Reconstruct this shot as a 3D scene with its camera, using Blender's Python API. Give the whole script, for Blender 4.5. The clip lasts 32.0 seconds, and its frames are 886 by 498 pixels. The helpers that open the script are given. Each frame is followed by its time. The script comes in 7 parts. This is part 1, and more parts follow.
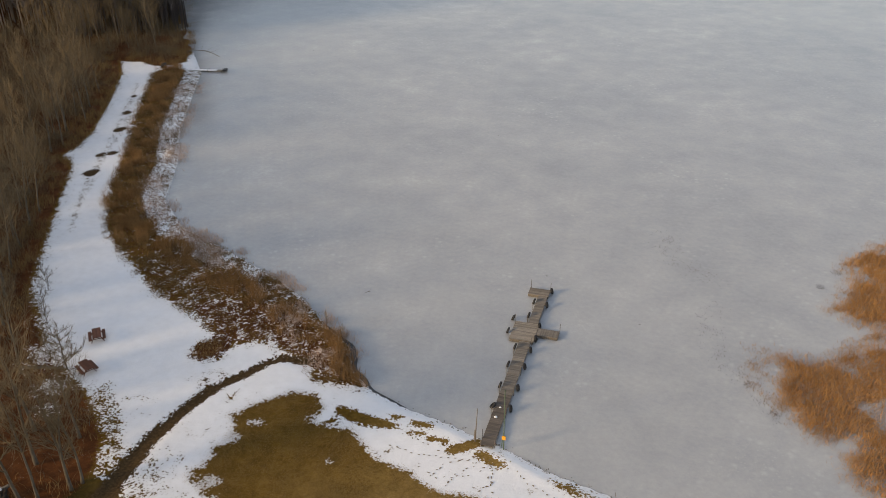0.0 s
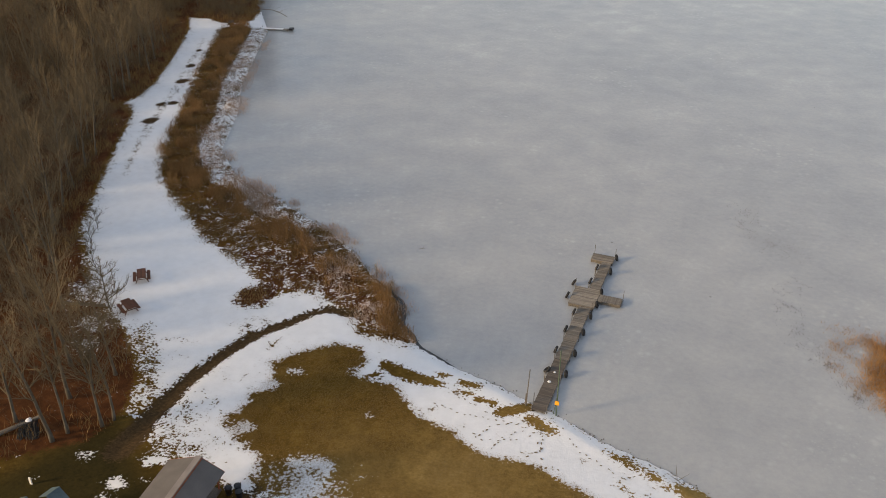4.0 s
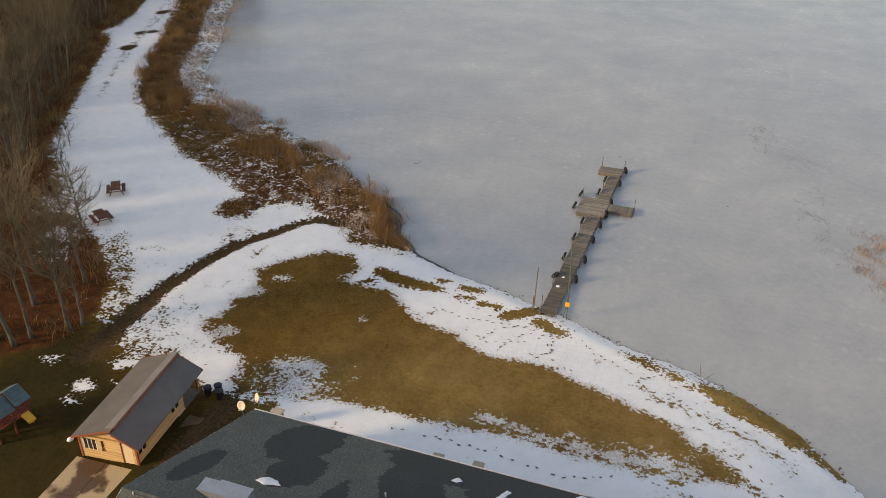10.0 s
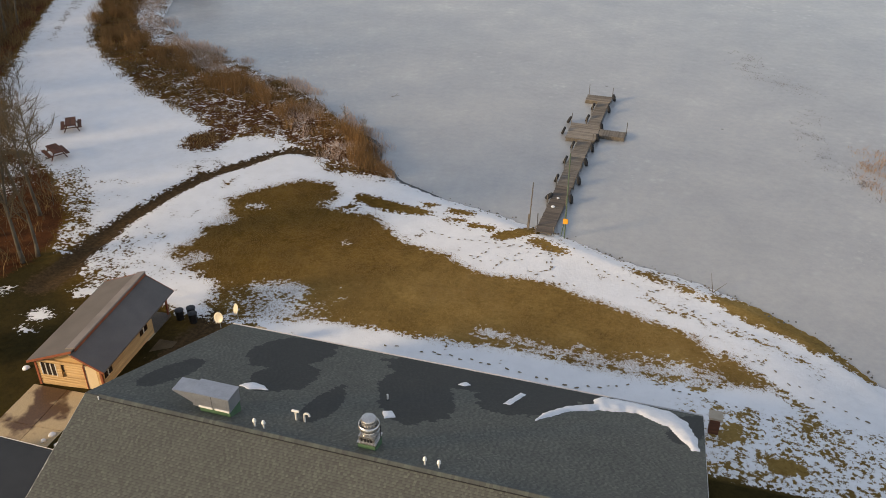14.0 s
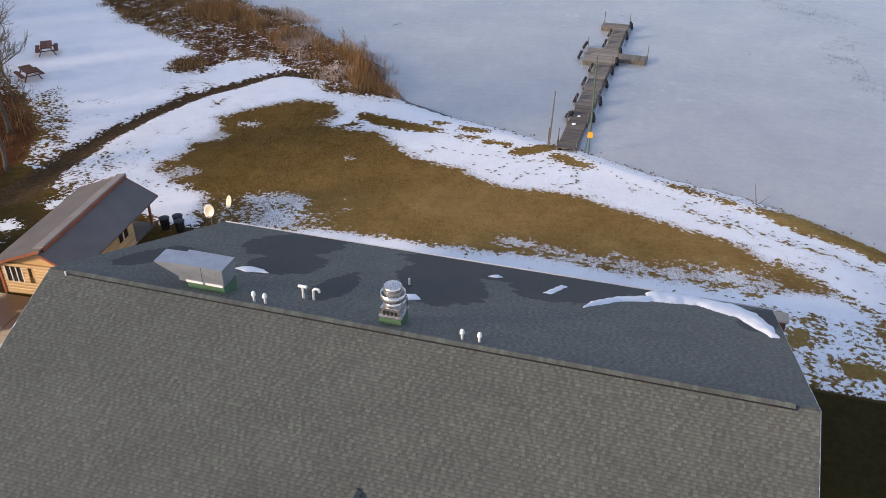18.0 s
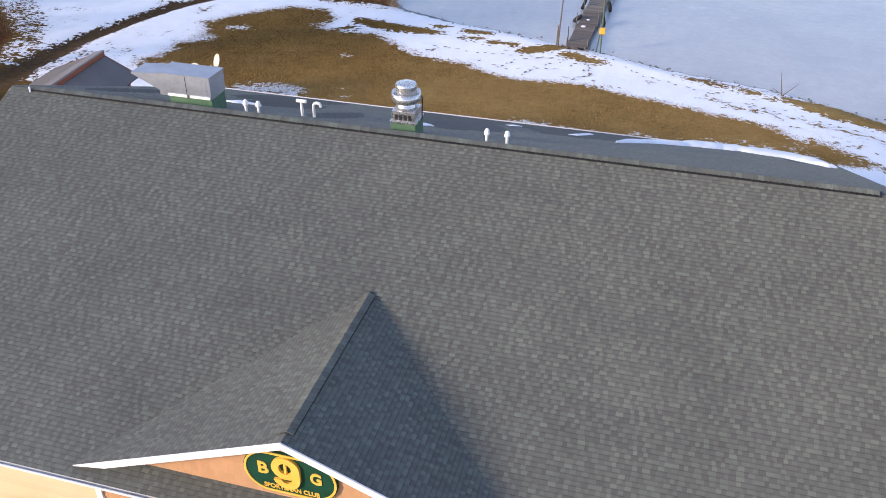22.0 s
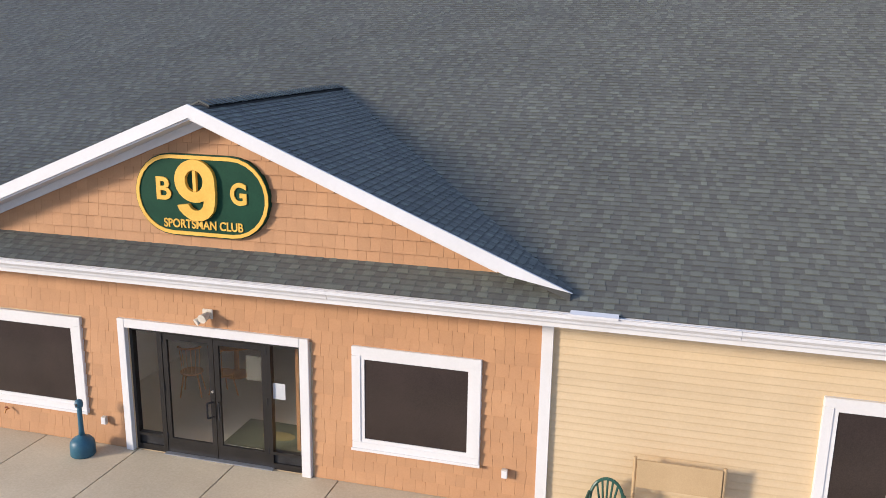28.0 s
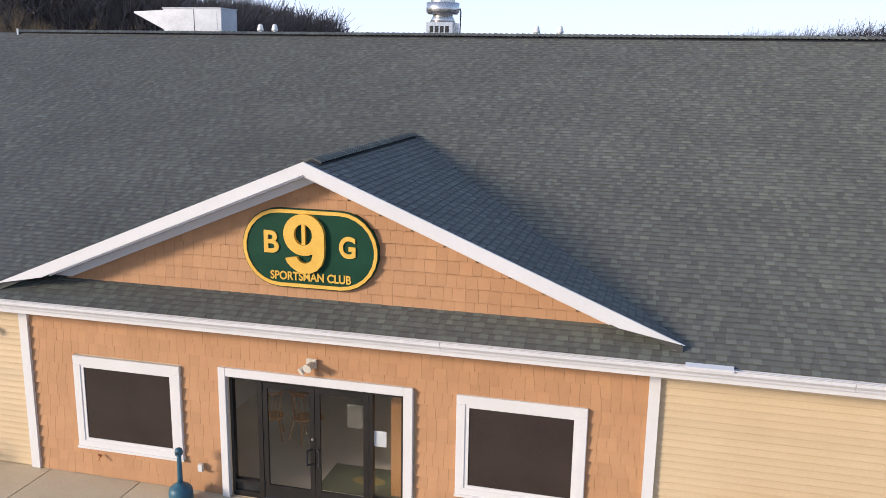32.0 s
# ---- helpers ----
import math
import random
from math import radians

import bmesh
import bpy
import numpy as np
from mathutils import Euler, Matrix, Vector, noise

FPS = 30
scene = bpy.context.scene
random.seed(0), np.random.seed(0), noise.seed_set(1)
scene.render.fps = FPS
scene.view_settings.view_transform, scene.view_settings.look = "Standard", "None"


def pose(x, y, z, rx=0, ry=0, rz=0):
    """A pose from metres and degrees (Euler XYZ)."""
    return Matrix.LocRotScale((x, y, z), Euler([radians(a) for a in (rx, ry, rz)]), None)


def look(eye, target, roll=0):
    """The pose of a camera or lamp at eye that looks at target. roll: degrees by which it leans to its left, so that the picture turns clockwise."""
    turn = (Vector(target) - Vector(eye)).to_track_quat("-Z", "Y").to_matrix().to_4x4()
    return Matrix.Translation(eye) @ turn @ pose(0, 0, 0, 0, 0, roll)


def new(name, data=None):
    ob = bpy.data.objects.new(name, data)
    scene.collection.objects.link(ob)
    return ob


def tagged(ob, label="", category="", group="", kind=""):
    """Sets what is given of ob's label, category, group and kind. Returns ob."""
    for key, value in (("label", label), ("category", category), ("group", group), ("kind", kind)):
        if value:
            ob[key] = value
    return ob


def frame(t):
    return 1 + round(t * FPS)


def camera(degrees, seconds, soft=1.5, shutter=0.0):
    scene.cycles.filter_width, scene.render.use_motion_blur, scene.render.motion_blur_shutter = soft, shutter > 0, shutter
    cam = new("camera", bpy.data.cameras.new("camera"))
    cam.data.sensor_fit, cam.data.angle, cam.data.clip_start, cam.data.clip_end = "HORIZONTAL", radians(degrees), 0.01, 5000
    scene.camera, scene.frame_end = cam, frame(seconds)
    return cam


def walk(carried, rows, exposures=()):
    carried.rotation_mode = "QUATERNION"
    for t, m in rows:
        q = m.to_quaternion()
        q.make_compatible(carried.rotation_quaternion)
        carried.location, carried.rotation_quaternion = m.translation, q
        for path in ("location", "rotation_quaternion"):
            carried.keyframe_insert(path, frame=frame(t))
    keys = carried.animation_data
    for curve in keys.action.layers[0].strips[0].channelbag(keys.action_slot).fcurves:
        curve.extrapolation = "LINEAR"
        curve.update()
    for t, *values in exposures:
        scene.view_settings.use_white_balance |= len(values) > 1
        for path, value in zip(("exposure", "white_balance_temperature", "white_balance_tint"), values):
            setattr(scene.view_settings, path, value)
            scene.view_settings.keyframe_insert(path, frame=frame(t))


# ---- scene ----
cam = camera(54.9, 32.0, soft=0.8)
PATH = [
    (0, (13.879, -19.15, 60.045), (13.414, -17.46, 59.082), -0.20),
    (0.5, (13.845, -18.593, 59.259), (13.352, -16.913, 58.293), -0.10),
    (1, (13.793, -17.973, 58.518), (13.274, -16.302, 57.548), 0.10),
    (1.5, (13.827, -17.549, 57.676), (13.292, -15.884, 56.705), 0.10),
    (2, (13.761, -17.237, 56.859), (13.204, -15.581, 55.886), 0.30),
    (2.5, (13.675, -16.868, 56.009), (13.104, -15.218, 55.033), 0.30),
    (3, (13.669, -16.491, 55.298), (13.083, -14.85, 54.317), 0.30),
    (3.5, (13.635, -16.22, 54.507), (13.037, -14.585, 53.523), 0.40),
    (5.5, (13.101, -15.392, 51.164), (12.502, -13.762, 50.172), 0.40),
    (6, (13.02, -15.262, 50.345), (12.423, -13.633, 49.35), 0.40),
    (6.5, (12.929, -15.222, 49.413), (12.332, -13.594, 48.416), 0.40),
    (7, (12.861, -15.065, 48.659), (12.263, -13.441, 47.657), 0.30),
    (7.5, (12.633, -15.078, 47.764), (12.041, -13.454, 46.758), 0.40),
    (8, (12.483, -14.908, 46.902), (11.895, -13.286, 45.891), 0.40),
    (8.5, (12.447, -14.791, 45.976), (11.859, -13.17, 44.963), 0.40),
    (9, (12.427, -14.598, 45.041), (11.839, -12.979, 44.024), 0.40),
    (9.5, (12.309, -14.515, 44.018), (11.727, -12.895, 43), 0.40),
    (10, (12.215, -14.383, 43.073), (11.642, -12.762, 42.052), 0.40),
    (10.5, (12.205, -14.223, 42.186), (11.638, -12.602, 41.16), 0.30),
    (11, (12.225, -14.065, 41.269), (11.663, -12.444, 40.241), 0.20),
    (11.5, (12.154, -13.978, 40.369), (11.609, -12.354, 39.337), 0.30),
    (12, (12.031, -13.967, 39.311), (11.508, -12.336, 38.278), 0.30),
    (12.5, (12.011, -13.875, 38.344), (11.493, -12.244, 37.308), 0.30),
    (13, (11.585, -13.879, 37.291), (11.082, -12.245, 36.253), 0.30),
    (13.5, (10.882, -13.732, 36.3), (10.385, -12.098, 35.26), 0.20),
    (14, (9.902, -13.493, 35.278), (9.409, -11.86, 34.234), 0.20),
    (14.5, (9.272, -13.05, 34.261), (8.78, -11.419, 33.213), 0.20),
    (16.5, (7.773, -11.895, 29.775), (7.286, -10.266, 28.722), 0.20),
    (17, (7.672, -11.672, 28.79), (7.187, -10.044, 27.734), 0.22),
    (17.5, (7.627, -11.58, 27.962), (7.149, -9.951, 26.904), 0.24),
    (18, (7.549, -11.635, 27.255), (7.082, -10.006, 26.194), 0.40),
    (18.5, (7.522, -11.674, 26.515), (7.064, -10.044, 25.452), 0.40),
    (19, (7.452, -11.766, 25.72), (7.002, -10.134, 24.654), 0.44),
    (19.5, (7.34, -11.87, 24.787), (6.897, -10.238, 23.72), 0.51),
    (20, (7.128, -11.956, 23.827), (6.684, -10.325, 22.758), 0.50),
    (20.5, (6.919, -11.974, 22.871), (6.477, -10.345, 21.799), 0.56),
    (21, (6.823, -11.909, 21.908), (6.38, -10.282, 20.833), 0.36),
    (21.5, (6.748, -11.948, 21.073), (6.307, -10.322, 19.995), 0.40),
    (22, (6.66, -11.835, 20.191), (6.218, -10.212, 19.11), 0.38),
    (22.5, (6.697, -11.746, 19.322), (6.253, -10.122, 18.243), 0.10),
    (23, (6.723, -11.643, 18.594), (6.285, -10.02, 17.511), 0.33),
    (23.5, (6.676, -11.602, 17.698), (6.243, -9.957, 16.646), 0.44),
    (24, (6.602, -11.584, 16.809), (6.176, -9.919, 15.787), 0.74),
    (24.5, (6.712, -11.549, 15.787), (6.268, -9.864, 14.807), 0.19),
    (26.5, (6.356, -11.537, 11.552), (5.882, -9.708, 10.897), 0.72),
    (27, (6.369, -11.506, 10.175), (5.884, -9.653, 9.601), 0.84),
    (27.5, (6.515, -11.352, 9.002), (6.022, -9.485, 8.48), 0.92),
    (28, (6.789, -11.281, 8.181), (6.283, -9.407, 7.698), 0.91),
    (28.5, (6.847, -11.348, 7.767), (6.351, -9.465, 7.311), 0.99),
    (29, (6.978, -11.382, 7.714), (6.486, -9.496, 7.268), 0.98),
    (29.5, (7.118, -11.515, 7.84), (6.63, -9.626, 7.4), 0.95),
    (30, (6.701, -11.873, 7.954), (6.225, -9.979, 7.521), 1.04),
    (30.5, (6.017, -12.156, 8.102), (5.552, -10.258, 7.673), 1.04),
    (31, (5.628, -12.06, 8.285), (5.155, -10.165, 7.856), 0.96),
    (31.5, (5.17, -12.14, 8.461), (4.701, -10.243, 8.036), 0.88),
    (32, (5.09, -12.024, 8.662), (4.618, -10.128, 8.233), 0.93),
]
EXPOSURES = [(0.0, 0.40, 7650, 11), (9.0, 0.37, 7700, 10), (14.0, 0.38, 7600, 11), (17.0, 0.50, 6450, 16), (18.5, 0.60, 6150, 16), (20.0, 0.69, 5750, 18), (23.0, 0.94, 5850, 18), (26.5, 0.80, 5800, 17), (28.0, 0.50, 5500, 15), (29.0, 0.42, 5450, 13), (30.0, 0.38, 5400, 13), (32.0, 0.38, 5600, 15)]
walk(cam, [(t, look(eye, target, roll)) for t, eye, target, roll in PATH], EXPOSURES)

# ---- world, sun, exposure ----
SUN_AZ, SUN_EL = -142.0, 15.5          # the sun stands there: degrees from +x, degrees up
world = bpy.data.worlds.new("world")
scene.world = world
world.use_nodes = True
wn = world.node_tree
sky = wn.nodes.new("ShaderNodeTexSky")
sky.sky_type = "NISHITA"
sky.sun_disc = False
sky.sun_elevation = radians(SUN_EL)
sky.sun_rotation = radians(90.0 - SUN_AZ)
sky.air_density, sky.dust_density, sky.ozone_density = 1.0, 1.0, 1.0
veil = wn.nodes.new("ShaderNodeMix")          # thin high cloud over the whole sky
veil.data_type = "RGBA"
veil.inputs[0].default_value = 0.45
veil.inputs[7].default_value = (2.74, 3.22, 4.34, 1)
wn.links.new(sky.outputs["Color"], veil.inputs[6])
haze_at = wn.nodes.new("ShaderNodeTexCoord")
haze_z = wn.nodes.new("ShaderNodeSeparateXYZ")
wn.links.new(haze_at.outputs["Generated"], haze_z.inputs[0])
haze_amount = wn.nodes.new("ShaderNodeMapRange")          # pale haze low over the horizon, all round
haze_amount.interpolation_type = "SMOOTHSTEP"
for k_, v_ in (("From Min", 0.0), ("From Max", 0.24), ("To Min", 0.85), ("To Max", 0.0)):
    haze_amount.inputs[k_].default_value = v_
wn.links.new(haze_z.outputs["Z"], haze_amount.inputs["Value"])
haze = wn.nodes.new("ShaderNodeMix")
haze.data_type = "RGBA"
haze.inputs[7].default_value = (5.5, 5.9, 6.7, 1)
wn.links.new(haze_amount.outputs["Result"], haze.inputs[0])
wn.links.new(veil.outputs[2], haze.inputs[6])
wn.links.new(haze.outputs[2], wn.nodes["Background"].inputs["Color"])
wn.nodes["Background"].inputs["Strength"].default_value = 0.15

sun_data = bpy.data.lights.new("sun", "SUN")
sun_data.energy, sun_data.angle, sun_data.color = 3.35, radians(9.0), (1.0, 0.80, 0.545)
sun_dir = Vector((math.cos(radians(SUN_AZ)) * math.cos(radians(SUN_EL)),
                  math.sin(radians(SUN_AZ)) * math.cos(radians(SUN_EL)), math.sin(radians(SUN_EL))))
sun = new("sun", sun_data)
sun.matrix_world = look(sun_dir * 200, (0, 0, 0))


# ---- materials ----
def ramp(nt, fac, stops):
    r = nt.nodes.new("ShaderNodeValToRGB")
    els = r.color_ramp.elements
    while len(els) < len(stops):
        els.new(0.5)
    for e, (p, c) in zip(els, stops):
        e.position, e.color = p, (*c, 1) if len(c) == 3 else c
    nt.links.new(fac, r.inputs["Fac"])
    return r.outputs["Color"]


def coords(nt, scale=(1, 1, 1)):
    """World-size coordinates, the same for every object that is not moved."""
    geo = nt.nodes.new("ShaderNodeNewGeometry")
    m = nt.nodes.new("ShaderNodeMapping")
    m.inputs["Scale"].default_value = scale
    nt.links.new(geo.outputs["Position"], m.inputs["Vector"])
    return m.outputs["Vector"]


def noise_tex(nt, vec, scale, detail=4.0, rough=0.55):
    n = nt.nodes.new("ShaderNodeTexNoise")
    n.inputs["Scale"].default_value = scale
    n.inputs["Detail"].default_value = detail
    n.inputs["Roughness"].default_value = rough
    nt.links.new(vec, n.inputs["Vector"])
    return n.outputs["Fac"]


def math_n(nt, op, a, b=None, clamp=False):
    n = nt.nodes.new("ShaderNodeMath")
    n.operation, n.use_clamp = op, clamp
    for i, v in enumerate((a, b)):
        if v is None:
            continue
        if isinstance(v, (int, float)):
            n.inputs[i].default_value = v
        else:
            nt.links.new(v, n.inputs[i])
    return n.outputs[0]


def mix(nt, fac, a, b, blend="MIX"):
    n = nt.nodes.new("ShaderNodeMix")
    n.data_type, n.blend_type = "RGBA", blend
    for sock, v in ((n.inputs[0], fac), (n.inputs[6], a), (n.inputs[7], b)):
        if isinstance(v, (int, float)):
            sock.default_value = v
        elif isinstance(v, tuple):
            sock.default_value = (*v, 1)
        else:
            nt.links.new(v, sock)
    return n.outputs[2]


def attr(nt, name):
    n = nt.nodes.new("ShaderNodeAttribute")
    n.attribute_name = name
    return n.outputs["Fac"]


def shader(name):
    m = bpy.data.materials.new(name)
    m.use_nodes = True
    return m, m.node_tree, m.node_tree.nodes["Principled BSDF"]


def bump(nt, bsdf, height, strength=0.3, distance=0.02):
    b = nt.nodes.new("ShaderNodeBump")
    b.inputs["Strength"].default_value = strength
    b.inputs["Distance"].default_value = distance
    nt.links.new(height, b.inputs["Height"])
    nt.links.new(b.outputs["Normal"], bsdf.inputs["Normal"])


def piece_random(nt):
    """A number for each piece, whether it is an object or an island of a joined mesh."""
    a = nt.nodes.new("ShaderNodeObjectInfo").outputs["Random"]
    b = nt.nodes.new("ShaderNodeNewGeometry").outputs["Random Per Island"]
    return math_n(nt, "FRACT", math_n(nt, "ADD", a, b))


def surface(name, dark, light, scale=3.0, fine=40.0, rough=0.7, metal=0.0, rel=0.2, pieces=0.0,
            stretch=(1, 1, 1), spec=0.5, streak=0.0):
    """A surface with broad and fine variation between two colours; pieces: how much single pieces differ."""
    m, nt, b = shader(name)
    v = coords(nt, stretch)
    big = noise_tex(nt, v, scale, 3)
    small = noise_tex(nt, v, fine, 3, 0.7)
    f = math_n(nt, "ADD", math_n(nt, "MULTIPLY", big, 0.55), math_n(nt, "MULTIPLY", small, 0.45))
    col = ramp(nt, f, [(0.33, dark), (0.67, light)])
    if pieces:
        r = piece_random(nt)
        k = math_n(nt, "ADD", math_n(nt, "MULTIPLY", r, 2 * pieces), 1 - pieces)
        vm = nt.nodes.new("ShaderNodeVectorMath")
        vm.operation = "SCALE"
        nt.links.new(col, vm.inputs[0])
        nt.links.new(k, vm.inputs["Scale"])
        col = vm.outputs[0]
    if streak:
        s = noise_tex(nt, coords(nt, (2.5, 2.5, 0.25)), 2.0, 4)
        k = math_n(nt, "MULTIPLY", math_n(nt, "SUBTRACT", s, 0.5, True), 3 * streak, True)
        col = mix(nt, k, col, tuple(c * 0.55 for c in dark))
    nt.links.new(col, b.inputs["Base Color"])
    rr = math_n(nt, "ADD", math_n(nt, "MULTIPLY", small, 0.2), rough - 0.1, True)
    nt.links.new(rr, b.inputs["Roughness"])
    b.inputs["Metallic"].default_value = metal
    b.inputs["Specular IOR Level"].default_value = spec
    if rel:
        bump(nt, b, f, rel, 0.02)
    return m


def glass_mat(name, tint, rough=0.02):
    m, nt, b = shader(name)
    b.inputs["Base Color"].default_value = (*tint, 1)
    b.inputs["Roughness"].default_value = rough
    b.inputs["Transmission Weight"].default_value = 1.0
    b.inputs["IOR"].default_value = 1.45
    return m


def ground_material():
    m, nt, b = shader("ground_cover")
    v = coords(nt)
    n1 = noise_tex(nt, v, 0.9, 5, 0.6)
    n2 = noise_tex(nt, v, 3.4, 4, 0.62)
    n3 = noise_tex(nt, v, 22.0, 3, 0.7)
    n0 = noise_tex(nt, v, 0.11, 4, 0.55)
    # grass
    g = math_n(nt, "ADD", math_n(nt, "MULTIPLY", n0, 0.45), math_n(nt, "ADD", math_n(nt, "ADD", math_n(nt, "MULTIPLY", n1, 0.30),
               math_n(nt, "MULTIPLY", math_n(nt, "SUBTRACT", n2, 0.5), 0.40)), math_n(nt, "MULTIPLY", n3, 0.25)))
    gold = ramp(nt, g, [(0.34, (0.070, 0.037, 0.006)), (0.50, (0.140, 0.077, 0.013)), (0.66, (0.228, 0.136, 0.030))])
    # paler lawn colours, blended in by position towards the east and south
    dry = ramp(nt, g, [(0.34, (0.180, 0.113, 0.033)), (0.50, (0.315, 0.203, 0.067)), (0.66, (0.435, 0.295, 0.113))])
    gold = mix(nt, attr(nt, "dry"), gold, dry)
    # dark olive tone of the yard, also used for the painted shade by the gable
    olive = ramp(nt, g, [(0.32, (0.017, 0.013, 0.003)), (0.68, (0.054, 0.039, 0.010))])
    litter = ramp(nt, math_n(nt, "ADD", math_n(nt, "MULTIPLY", n1, 0.5), math_n(nt, "MULTIPLY", n3, 0.5)),
                  [(0.32, (0.028, 0.010, 0.004)), (0.50, (0.088, 0.031, 0.010)), (0.70, (0.195, 0.077, 0.026))])
    mud = ramp(nt, n2, [(0.3, (0.036, 0.022, 0.010)), (0.7, (0.098, 0.060, 0.027))])
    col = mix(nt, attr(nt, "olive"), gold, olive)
    wob = math_n(nt, "MULTIPLY", math_n(nt, "SUBTRACT", n2, 0.5), 1.2)
    def soft(name):
        return math_n(nt, "MULTIPLY", math_n(nt, "ADD", math_n(nt, "ADD", attr(nt, name), wob), -0.35), 4.0, True)
    col = mix(nt, soft("litter"), col, litter)
    col = mix(nt, soft("mud"), col, mud)
    # snow: a depth field, broken up by noise at three scales
    s = attr(nt, "snow")
    d = math_n(nt, "ADD", math_n(nt, "MULTIPLY", math_n(nt, "SUBTRACT", n1, 0.5), 1.9),
               math_n(nt, "MULTIPLY", math_n(nt, "SUBTRACT", n2, 0.5), 2.9))
    d = math_n(nt, "ADD", d, math_n(nt, "MULTIPLY", math_n(nt, "SUBTRACT", n3, 0.5), 0.8))
    s = math_n(nt, "ADD", s, d)
    sf = math_n(nt, "MULTIPLY", math_n(nt, "ADD", s, 0.02), 11.0, True)
    snowcol = ramp(nt, math_n(nt, "ADD", math_n(nt, "MULTIPLY", n0, 0.5), math_n(nt, "MULTIPLY", n1, 0.5)),
                   [(0.3, (0.77, 0.77, 0.775)), (0.7, (0.89, 0.89, 0.895))])
    thin = math_n(nt, "MULTIPLY", math_n(nt, "SUBTRACT", 0.55, s), 1.4, True)
    snowcol = mix(nt, math_n(nt, "MULTIPLY", thin, 0.18), snowcol, (0.45, 0.38, 0.28))
    col = mix(nt, sf, col, snowcol)
    nt.links.new(col, b.inputs["Base Color"])
    nt.links.new(math_n(nt, "ADD", math_n(nt, "MULTIPLY", sf, -0.25), 0.95), b.inputs["Roughness"])
    b.inputs["Specular IOR Level"].default_value = 0.1
    h = math_n(nt, "ADD", math_n(nt, "MULTIPLY", sf, 0.6), math_n(nt, "ADD", math_n(nt, "MULTIPLY", n3, 0.5), n2))
    bump(nt, b, h, 0.5, 0.06)
    return m


def ice_material():
    m, nt, b = shader("lake_ice")
    v = coords(nt)
    w = coords(nt, (0.8, 1.0, 1.0))
    n0 = noise_tex(nt, w, 0.035, 5, 0.55)
    n1 = noise_tex(nt, v, 0.16, 5, 0.6)
    n2 = noise_tex(nt, v, 1.3, 4, 0.65)
    n3 = noise_tex(nt, v, 4.5, 3, 0.7)
    f = math_n(nt, "ADD", math_n(nt, "MULTIPLY", n0, 0.38), math_n(nt, "ADD", math_n(nt, "MULTIPLY", n1, 0.30), math_n(nt, "ADD", math_n(nt, "MULTIPLY", n2, 0.20), math_n(nt, "MULTIPLY", n3, 0.12))))
    col = ramp(nt, f, [(0.38, (0.322, 0.334, 0.346)), (0.49, (0.376, 0.386, 0.392)), (0.56, (0.414, 0.420, 0.420)), (0.64, (0.49, 0.496, 0.49))])
    # white frozen slush flecks in drifts, and small dark stains
    def spots(scale, radius, soft, seed):
        vo = nt.nodes.new("ShaderNodeTexVoronoi")
        vo.inputs["Scale"].default_value = scale
        mp = nt.nodes.new("ShaderNodeMapping")
        mp.inputs["Location"].default_value = (seed, seed * 1.7, 0)
        nt.links.new(v, mp.inputs["Vector"])
        nt.links.new(mp.outputs["Vector"], vo.inputs["Vector"])
        near = math_n(nt, "ADD", vo.outputs["Distance"], math_n(nt, "MULTIPLY", math_n(nt, "SUBTRACT", n3, 0.5), radius * 1.6))
        return math_n(nt, "MULTIPLY", math_n(nt, "SUBTRACT", radius, near), soft, True), vo.outputs["Color"]
    drift = math_n(nt, "MULTIPLY", math_n(nt, "SUBTRACT", noise_tex(nt, v, 0.045, 3, 0.5), 0.50), 7.0, True)
    fleck, _ = spots(0.62, 0.26, 5.0, 3.0)
    fine, _ = spots(1.7, 0.24, 5.0, 7.0)
    white = math_n(nt, "MULTIPLY", math_n(nt, "ADD", math_n(nt, "MULTIPLY", fleck, 0.6), math_n(nt, "MULTIPLY", fine, 0.45), True), math_n(nt, "ADD", math_n(nt, "MULTIPLY", drift, 0.42), 0.05))
    col = mix(nt, white, col, (0.66, 0.67, 0.66))
    stain, rnd_ = spots(0.16, 0.030, 60.0, 11.0)
    sep = nt.nodes.new("ShaderNodeSeparateColor")
    nt.links.new(rnd_, sep.inputs["Color"])
    few = math_n(nt, "GREATER_THAN", sep.outputs[0], 0.45)
    col = mix(nt, math_n(nt, "MULTIPLY", math_n(nt, "MULTIPLY", stain, few), 0.55), col, (0.11, 0.10, 0.09))
    nt.links.new(col, b.inputs["Base Color"])
    nt.links.new(math_n(nt, "ADD", math_n(nt, "MULTIPLY", n1, 0.34), 0.0), b.inputs["Roughness"])
    b.inputs["Specular IOR Level"].default_value = 0.5
    b.subsurface_method = "BURLEY"
    b.inputs["Subsurface Weight"].default_value = 0.9
    b.inputs["Subsurface Radius"].default_value = (1.0, 1.0, 1.0)
    b.inputs["Subsurface Scale"].default_value = 0.8
    bump(nt, b, f, 0.12, 0.05)
    return m


